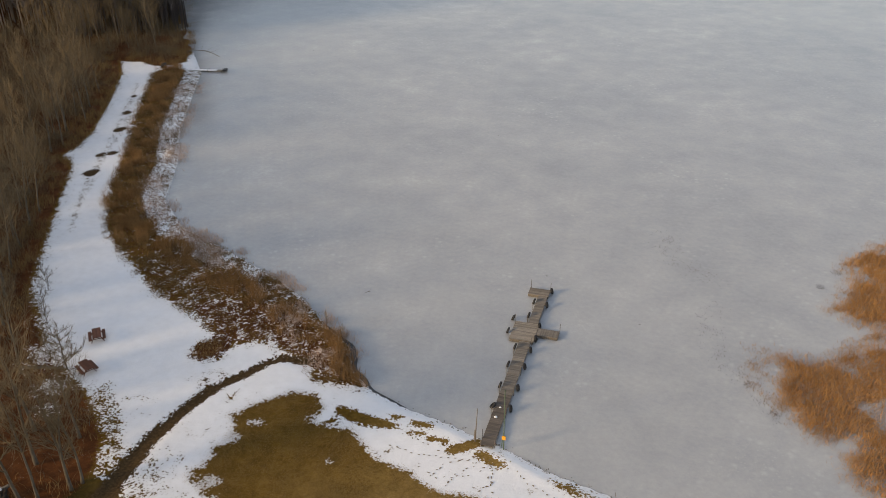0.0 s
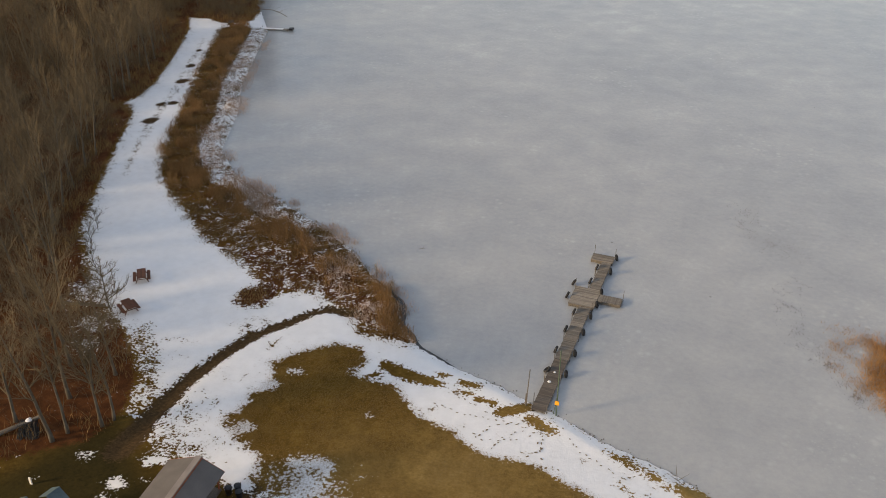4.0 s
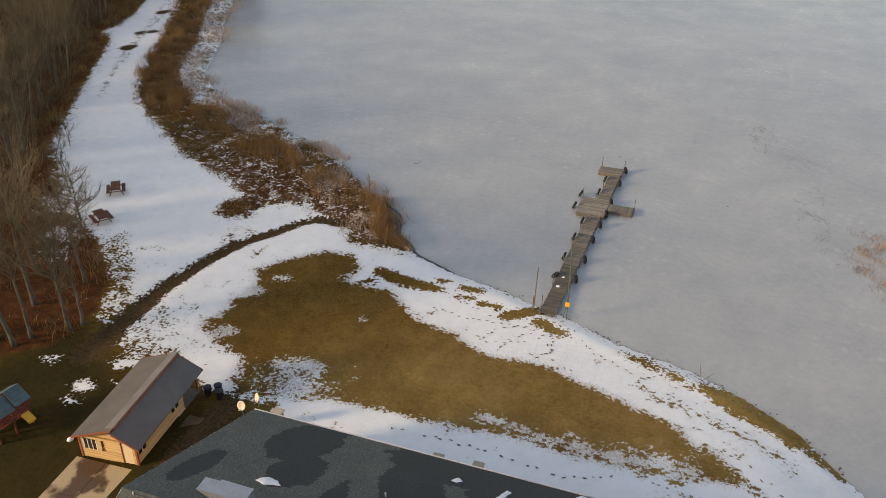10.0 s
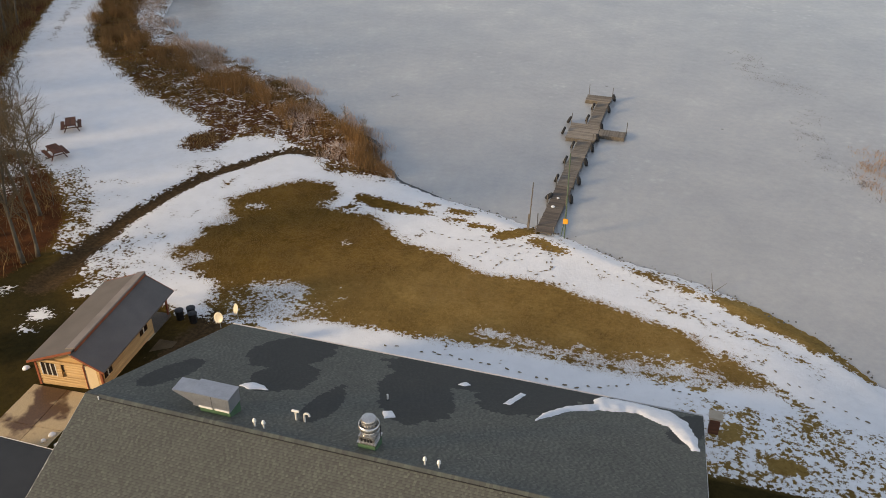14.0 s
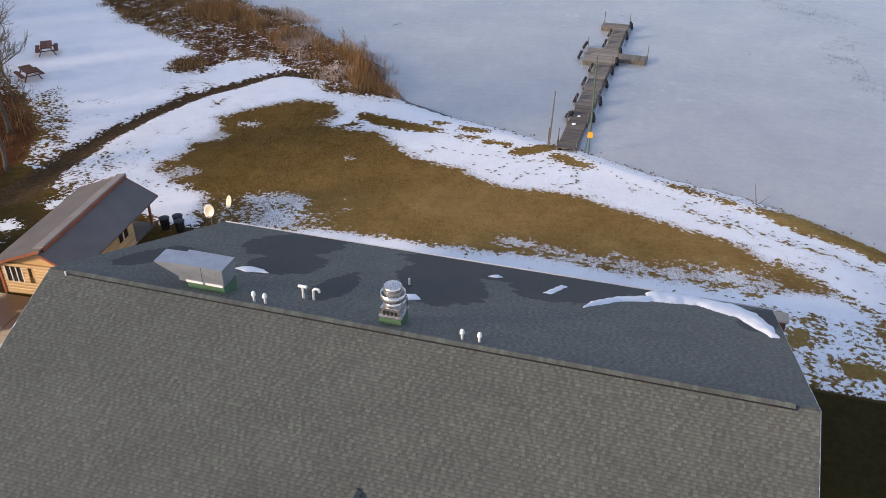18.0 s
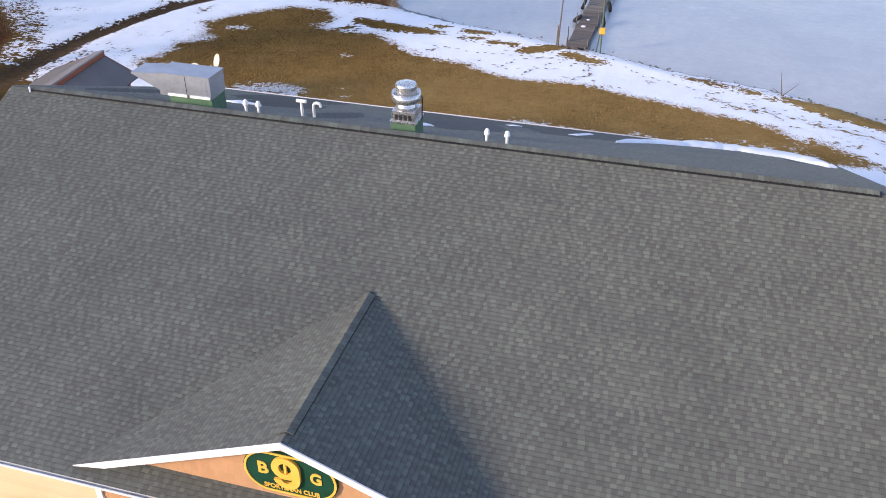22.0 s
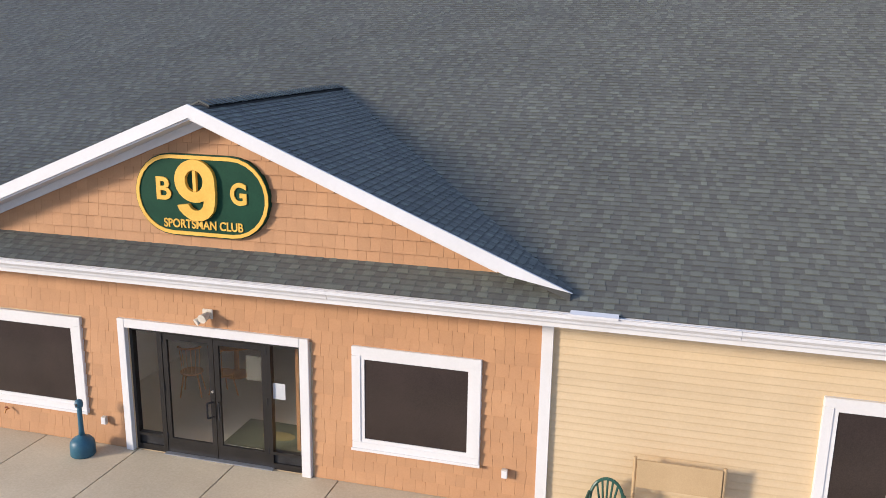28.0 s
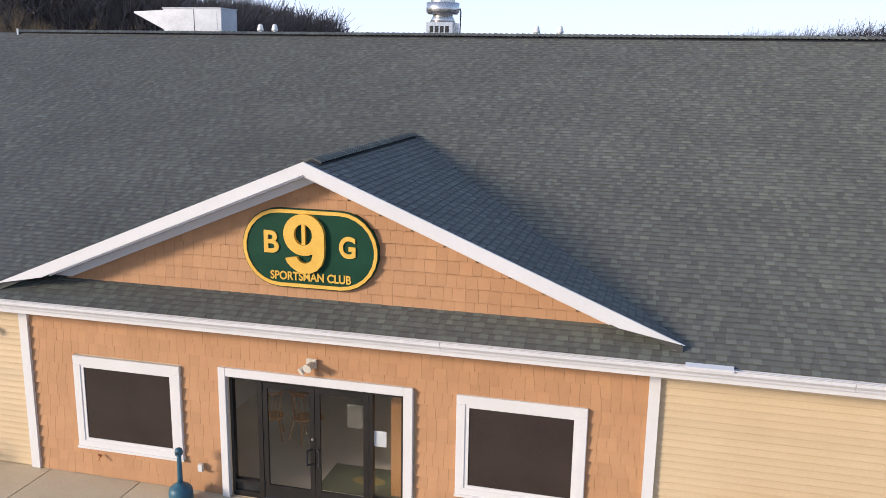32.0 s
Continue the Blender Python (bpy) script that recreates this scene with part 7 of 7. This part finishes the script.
# ---- far woods round the lake ----
def far_woods(name, line, rows, depth, n, h, seed, label):
    """Leafless woods on a far bank: for every tree a stem and a loose spray of limbs."""
    rg = np.random.default_rng(seed)
    pts = np.asarray(line, float)
    seg = np.hypot(*np.diff(pts, axis=0).T)
    cum = np.concatenate([[0], np.cumsum(seg)])
    s = rg.uniform(0, cum[-1], n)
    i = np.clip(np.searchsorted(cum, s) - 1, 0, len(seg) - 1)
    f = ((s - cum[i]) / seg[i])[:, None]
    base = pts[i] * (1 - f) + pts[i + 1] * f
    tang = (pts[i + 1] - pts[i]) / seg[i][:, None]
    out = np.stack([tang[:, 1], -tang[:, 0]], 1) * rows
    base = base + out * (rg.random(n) ** 1.3 * depth)[:, None]
    z = ground_height(base[:, 0], base[:, 1])
    H = h * rg.uniform(0.65, 1.1, n)
    k = 30
    verts, faces = [], []
    stem = np.stack([np.stack([base[:, 0] + dx, base[:, 1] + dy, z + hh], 1) for dx, dy, hh in ((-0.22, 0, -0.5), (0.22, 0, -0.5), (0.05, 0, H * 0.8), (-0.05, 0, H * 0.8))], 1)
    verts.append(stem.reshape(-1, 3))
    faces.append((np.arange(n) * 4)[:, None] + np.arange(4))
    off = 4 * n
    for _ in range(k):
        a = rg.uniform(0, 2 * np.pi, n)
        f0 = rg.uniform(0.25, 0.85, n)
        L = H * rg.uniform(0.12, 0.34, n)
        px, py, pz = base[:, 0] + rg.normal(0, 0.5, n), base[:, 1] + rg.normal(0, 0.5, n), z + H * f0
        el = rg.uniform(0.3, 1.3, n)
        qx, qy, qz = px + np.cos(a) * np.cos(el) * L, py + np.sin(a) * np.cos(el) * L, pz + np.sin(el) * L
        w = rg.uniform(0.05, 0.16, n)
        v = np.stack([np.stack([px - w, py, pz], 1), np.stack([px + w, py + w, pz], 1), np.stack([qx + 0.25 * w, qy, qz], 1), np.stack([qx - w, qy - w, qz + w], 1)], 1)
        verts.append(v.reshape(-1, 3))
        faces.append(off + (np.arange(n) * 4)[:, None] + np.arange(4))
        off += 4 * n
    return bulk(name, np.concatenate(verts), np.concatenate(faces), FARTWIG, label, "woods")


far_woods("far_woods_bend", [(-166, 475), (-207, 950)], -1, 70, 900, 7, 45, "low distant trees beyond the bend of the bank")
far_woods("far_woods_west", [(-116, 190), (-143, 224), (-192, 320), (-188, 400), (-165, 455)], -1, 90, 4600, 32, 41, "leafless grey-brown woods on the far western bank")
far_woods("far_woods_north", [(-207, 950), (-150, 1030)], -1, 60, 400, 12, 42, "distant leafless woods at the end of the lake")
far_woods("far_woods_end", [(-150, 1030), (0, 1155), (72, 905)], -1, 60, 500, 5, 44, "low distant trees at the end of the lake")
far_woods("far_woods_east", [(72, 905), (54, 798), (101, 702), (124, 572), (144, 322), (160, 132)], -1, 80, 2900, 35, 43, "leafless woods on the far eastern bank")


def keep_shrub(x, y):
    w = depth_in(x, y, FOREST)
    edge = smooth01(-0.5, 1.0, w) * smooth01(9.0, 3.0, w) * (1 - 0.8 * smooth01(58, 50, y))
    return edge * smooth01(0.3, 0.75, clump(x, y, 0.5, 27)) * (x > -150)


x, y = scatter(16000, (-150, -36, 15, 240), keep_shrub, 15)
blades("shrubs", x, y, ground_height(x, y) - 0.03, 1.3, 0.035, 0.55, BRUSH, "red-brown shrubs along the edge of the wood", "shrubs", 16)


# a few dark evergreens standing among the far western trees
FIR = surface("dark_conifer", (0.012, 0.020, 0.012), (0.035, 0.050, 0.028), 0.5, 6, 0.9, rel=0.0, pieces=0.3)


def fir_meshes(seed):
    rg = random.Random(seed)
    trunk = Shape().tube((0, 0, -0.5), (0, 0, 14.5), 0.28, 0.05, 7)
    crown = Shape()
    for k in range(26):
        z = 2.0 + k * 0.5
        r = (15.3 - z) * 0.22
        for _ in range(11):
            a = rg.uniform(0, 6.283)
            q = Vector((math.cos(a), math.sin(a), 0))
            tip = q * r * rg.uniform(0.7, 1.15) + Vector((0, 0, z - r * rg.uniform(0.15, 0.4)))
            side = Vector((-math.sin(a), math.cos(a), 0)) * r * 0.22
            root = Vector((0, 0, z + 0.2))
            crown.quad(root, tip * 0.6 + root * 0.4 + side, tip, tip * 0.6 + root * 0.4 - side)
    return trunk.mesh("trunk", BARK), crown.mesh("crown", FIR)


FIRS = fir_meshes(5)
rnd = random.Random(77)
for x, y in ((-128, 213), (-139, 232), (-150, 252), (-163, 279), (-176, 300), (-187, 330), (-186, 372), (-170, 440)):
    ob = thing("fir_tree", (x - rnd.uniform(4, 14), y, gz(x - 8, y)), rnd.uniform(0, 360), "dark evergreen fir among the leafless far woods", "tree", "far firs")
    k = rnd.uniform(1.05, 1.5)
    ob.scale = (k, k, k)
    part("trunk", FIRS[0], BARK, ob)
    part("crown", FIRS[1], FIR, ob)


# a den of dark boughs and a pale log under the near trees, a white stake, old snow on the patio
den = thing("branch_den", (-43.3, 27.2, gz(-43.3, 27.2)), 25, "dark heap of boughs leaning on a pale fallen log", "brush heap")
part("fallen_log", Shape().tube((-2.6, -0.9, 0.12), (1.4, 0.5, 1.05), 0.24, 0.17, 10), POSTWOOD, den, "pale grey fallen log")
rd = random.Random(5)
for _ in range(130):
    a = rd.uniform(-0.6, 2.0)
    base_ = Vector((0.2 + 1.5 * math.cos(a) * rd.uniform(0.6, 1.0), -0.2 - 1.3 * rd.uniform(0.2, 1.0), 0.0))
    top_ = Vector((rd.uniform(-0.6, 1.3), rd.uniform(-0.1, 0.4), rd.uniform(0.5, 1.15)))
    part("bough", Shape().tube(base_, top_, 0.045, 0.02, 4, False), RUBBER, den, "black wet bough")
part("snow_cap", Shape().lathe([(0.34, 0.0), (0.28, 0.07), (0.02, 0.12)], (0.55, 0.2, 0.98), 10), SNOW, den, "cap of snow", smooth=True)
st = thing("white_stake", (-37.5, 21.9, gz(-37.5, 21.9)), label="short white plastic stake in the grass", category="stake")
part("stake", Shape().box(-0.13, 0.13, -0.05, 0.05, -0.1, 0.75), PVC, st, bevel=0.02)
for x, y, r in ((-21.7, 13.7, 0.16), (-21.55, 14.25, 0.22), (-20.8, 13.6, 0.12), (-27.3, 19.0, 0.25)):
    z = 1.02 if x > -26 else gz(x, y)
    h = thing("snow_clump", (x, y, z), rd.uniform(0, 360), "small heap of old melting snow", "snow", "old snow heaps")
    part("heap", Shape().lathe([(r, 0.0), (r * 0.85, 0.08), (r * 0.4, 0.14), (0.02, 0.15)], sides=11), SNOW, h, smooth=True)


# ---- shingles, siding pieces and ridge caps ----
def wetness(x, y):
    """Wet, dark stains left by melting snow on the back slope."""
    spots_ = [(-9.0, 20.2, 2.2, 3.2, 0.12), (-7.6, 16.6, 1.6, 2.4, 0.1), (-4.4, 14.4, 0.75, 2.5, -0.05), (-0.9, 17.6, 2.2, 3.6, -0.25), (0.0, 21.6, 4.2, 2.2, 0.0), (4.4, 20.6, 2.6, 3.2, 0.25),
              (7.0, 22.0, 1.9, 1.0, 0.0), (-12.6, 14.3, 0.85, 2.4, 0.1), (12.5, 20.4, 0.9, 2.2, 0.2)]
    best = -9.0
    for cx, cy, a, b, sk in spots_:
        dx = x - cx - sk * (y - cy)
        best = max(best, 1 - math.hypot(dx / a, (y - cy) / b))
    best += 0.16 * noise.noise(Vector((x * 0.9, y * 0.9, 3.1))) + 0.10 * noise.noise(Vector((x * 2.5, y * 2.5, 7.1)))
    return 1.0 if best > 0.06 else 0.0


TAB_FACES = [(0, 1, 2, 3), (3, 2, 4, 5), (7, 6, 8, 9), (1, 8, 2), (0, 3, 9)]


def shingle_field(name, origin, u, v, length, courses, keep, parent, seed, wet=False, exposure=0.122, pick=None):
    """Overlapping tabs on a slope; u along the eave, v up the slope. Those that pick() names become parts of their own."""
    rg = random.Random(seed)
    o, u, v = Vector(origin), Vector(u).normalized(), Vector(v).normalized()
    n = u.cross(v).normalized()
    if n.z < 0:
        n = -n
    verts, faces, wets, tones = [], [], [], []
    single_tabs = []
    for c in range(courses):
        a, raised = -rg.uniform(0, 0.3), False
        while a < length:
            w = rg.choice((0.09, 0.11, 0.14, 0.17))
            raised = not raised if rg.random() < 0.9 else raised
            a0, a1 = max(0.0, a), min(length, a + w)
            a += w
            if a1 - a0 < 0.03:
                continue
            s = c * exposure
            mid = o + u * ((a0 + a1) / 2) + v * (s + exposure / 2)
            if not keep(mid):
                continue
            th = rg.uniform(0.013, 0.016) if raised else rg.uniform(0.007, 0.009)
            tone = rg.uniform(0.55, 0.95) if raised else rg.uniform(0.15, 0.5)
            # a thin tab with a shadow line painted into its upper edge as darker granules
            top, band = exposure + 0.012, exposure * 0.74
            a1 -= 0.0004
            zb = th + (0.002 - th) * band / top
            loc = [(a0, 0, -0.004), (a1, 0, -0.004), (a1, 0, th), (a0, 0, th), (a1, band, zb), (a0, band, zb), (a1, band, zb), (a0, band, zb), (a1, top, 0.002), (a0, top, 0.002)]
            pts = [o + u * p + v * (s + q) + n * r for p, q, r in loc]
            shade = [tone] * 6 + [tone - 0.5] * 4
            if pick and pick(mid) and len(single_tabs) < 300:
                single_tabs.append((pts, shade))
                continue
            k = len(verts)
            verts += [tuple(p) for p in pts]
            faces += [tuple(k + q for q in f) for f in TAB_FACES]
            wets += [wetness(mid.x, mid.y) if wet else 0.0] * 10
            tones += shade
    me = bpy.data.meshes.new(name)
    me.from_pydata(verts, [], faces)
    me.materials.append(SHINGLE)
    at_ = me.attributes.new("wet", "FLOAT", "POINT")
    at_.data.foreach_set("value", np.array(wets, np.float32))
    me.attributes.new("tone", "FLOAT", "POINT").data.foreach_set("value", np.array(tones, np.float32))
    ob = new(name, me)
    ob.parent = parent
    tagged(ob, "weathered grey-green asphalt shingles", kind="stuff")
    for pts, shade in single_tabs:
        m_ = bpy.data.meshes.new("shingle")
        m_.from_pydata([tuple(p) for p in pts], [], TAB_FACES)
        m_.materials.append(SHINGLE)
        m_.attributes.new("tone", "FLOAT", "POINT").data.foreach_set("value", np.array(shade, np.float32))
        q = new("shingle", m_)
        q.parent = parent


def clear_of_dormer(p):
    dz = (GAB_Z - abs(p.x - GAB_X) * GS) - p.z
    return dz < 0.04 or p.y < 0.10


SL = math.hypot(1, PITCH)
run = (RIDGE_Y - EAVE_Y) * SL
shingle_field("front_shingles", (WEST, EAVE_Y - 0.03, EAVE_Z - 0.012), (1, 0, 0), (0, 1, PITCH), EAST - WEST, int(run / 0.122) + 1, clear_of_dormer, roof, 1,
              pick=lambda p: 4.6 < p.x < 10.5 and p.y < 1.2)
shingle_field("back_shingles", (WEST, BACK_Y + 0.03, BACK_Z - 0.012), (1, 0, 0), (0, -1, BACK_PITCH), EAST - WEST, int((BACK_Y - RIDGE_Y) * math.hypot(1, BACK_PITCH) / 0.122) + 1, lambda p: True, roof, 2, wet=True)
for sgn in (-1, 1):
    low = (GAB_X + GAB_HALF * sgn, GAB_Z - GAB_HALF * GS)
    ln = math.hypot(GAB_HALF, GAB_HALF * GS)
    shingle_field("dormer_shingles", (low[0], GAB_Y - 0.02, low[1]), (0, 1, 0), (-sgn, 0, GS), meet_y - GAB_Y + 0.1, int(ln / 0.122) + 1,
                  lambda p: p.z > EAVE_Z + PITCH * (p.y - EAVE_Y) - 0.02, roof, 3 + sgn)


def caps(name, p, q, across, drop, parent, thick=0.036):
    """Folded cap shingles along a ridge, each a piece of its own."""
    p, q, across = Vector(p), Vector(q), Vector(across)
    d = (q - p).normalized()
    n = int((q - p).length / 0.145)
    s = Shape()
    a, b = Vector((0, 0, 0)), d * 0.16
    u0, u1 = Vector((0, 0, thick)), Vector((0, 0, 0.010))
    w, dz = across * 0.155, Vector((0, 0, -drop * 0.165))
    s.quad(a + u0, b + u1, b + w + dz + u1, a + w + dz + u0)
    s.quad(a + u0, a - w + dz + u0, b - w + dz + u1, b + u1)
    s.quad(a + u0, a + w + dz + u0, a + w + dz, a, a - w + dz, a - w + dz + u0)
    kinds = []
    for tone in (0.35, 0.5, 0.65, 0.8, 0.95):
        me = s.mesh(name, SHINGLE)
        me.attributes.new("tone", "FLOAT", "POINT").data.foreach_set("value", np.full(len(me.vertices), tone, np.float32))
        kinds.append(me)
    rg = random.Random(n)
    for k in range(n):
        ob = part(name, rg.choice(kinds), SHINGLE, parent)
        ob.location = p + d * (k * 0.145) + Vector((0, 0, rg.uniform(0.0, 0.006)))


caps("ridge_cap", (WEST + 0.75, RIDGE_Y, RIDGE_Z + 0.052), (EAST - 0.65, RIDGE_Y, RIDGE_Z + 0.052), (0, 1, 0), PITCH, roof)
# dark strip that lifts the caps and paints in the shade below their edges
part("ridge_vent", Shape().prism([(RIDGE_Y - 0.150, RIDGE_Z - 0.075), (RIDGE_Y - 0.150, RIDGE_Z - 0.034), (RIDGE_Y, RIDGE_Z + 0.048), (RIDGE_Y + 0.150, RIDGE_Z - 0.040), (RIDGE_Y + 0.150, RIDGE_Z - 0.085)], "x", WEST + 0.76, EAST - 0.66), DARKMETAL, roof, "dark strip under the ridge caps that stands for their shadow line")
caps("ridge_cap", (GAB_X, GAB_Y + 0.30, GAB_Z + 0.046), (GAB_X, meet_y + 0.05, GAB_Z + 0.046), (1, 0, 0), GS, roof, 0.026)
# dormer ridge: the shade line beside the caps, again as a dark strip
part("ridge_vent", Shape().prism([(GAB_X - 0.150, GAB_Z - 0.060), (GAB_X - 0.150, GAB_Z - 0.030), (GAB_X, GAB_Z + 0.042), (GAB_X + 0.150, GAB_Z - 0.030), (GAB_X + 0.150, GAB_Z - 0.060)], "y", GAB_Y + 0.31, meet_y), DARKMETAL, roof, "dark strip under the ridge caps that stands for their shadow line")


# cedar shingle siding: on the entrance front and in the gable
def cedar(field, parent, seed, rows_, row_h, near):
    rg = random.Random(seed)
    joined = Shape()
    n_single = 0
    for k in range(rows_):
        z0, spans = field(k)
        for xa, xb in spans:
            x = xa
            while x < xb - 0.02:
                w = rg.choice((0.14, 0.16, 0.18, 0.20))
                x1 = xb if xb - (x + w) < 0.06 else x + w
                th = rg.uniform(0.036, 0.039)
                dz = rg.uniform(-0.003, 0.003)
                s = joined
                if near(x, z0) and n_single < 300:
                    s = Shape()
                s.prism([(0.034, z0 + dz), (0.030 - th, z0 + dz), (0.024, z0 + row_h - 0.003), (0.034, z0 + row_h - 0.003)], "x", x + 0.0014, x1 - 0.0014)
                if s is not joined:
                    n_single += 1
                    part("siding_shingle", s, SIDING_CEDAR, parent)
                x = x1
    ob = part("cedar_siding", joined, SIDING_CEDAR, parent, "orange-tan cedar shingle siding")
    tagged(ob, kind="stuff")


OPEN = [(-1.70, 1.70, FLOOR - 1, 3.59), (2.37, 4.35, 2.12, 3.56), (-4.435, -2.40, 2.05, 3.50)]


def front_spans(k):
    z0 = FLOOR + 0.01 + k * 0.205
    z1 = z0 + 0.205
    edges = [(-5.30, 5.205)]
    for a, b, c, d in OPEN:
        if z1 > c and z0 < d:
            edges = [e for s_, t_ in edges for e in ((s_, min(t_, a)), (max(s_, b), t_)) if e[1] - e[0] > 0.02]
    return z0, edges


entry = part("entrance_cladding", Shape().box(-5.30, -4.6, 0.034, 0.039, FLOOR, 4.4), SIDING_CEDAR, house)
cedar(front_spans, entry, 21, 15, 0.205, lambda x, z: 1.6 < x < 5.3 or z > 3.7)


def gable_spans(k):
    z0 = 4.95 + k * 0.205
    hw = (GAB_Z - 0.24 - z0 - 0.12) / GS
    return z0, [(GAB_X - hw, GAB_X + hw)] if hw > 0.1 else []


cedar(gable_spans, gable_wall, 22, 11, 0.205, lambda x, z: x > 1.0)

# lapped tan siding, one board a course
for side, spans in (("east_siding", [(5.365, WX1)]), ("west_siding", [(WX0, -5.47)])):
    base_ = part(side, Shape().box(spans[0][0], spans[0][1], 0.036, 0.0395, FLOOR, FLOOR + 0.05), SIDING_TAN, house, "tan lapped siding")
    for k in range(14):
        z0 = FLOOR + 0.005 + k * 0.2266
        segs = spans
        if side == "east_siding" and z0 + 0.2266 > 2.18 and z0 < 3.59:
            segs = [(5.365, 8.93), (10.77, WX1)]
        for xa, xb in segs:
            lap = [(q, z0 + h_ + d_) for h_ in (0.0, 0.1133) for q, d_ in ((0.024, 0.0), (0.017, 0.006), (0.0155, 0.014), (0.0165, 0.026), (0.0245, 0.07), (0.0275, 0.1125))]
            part("siding_board", Shape().prism([(0.036, z0)] + lap + [(0.036, z0 + 0.2258)], "x", xa, xb), SIDING_TAN, base_)
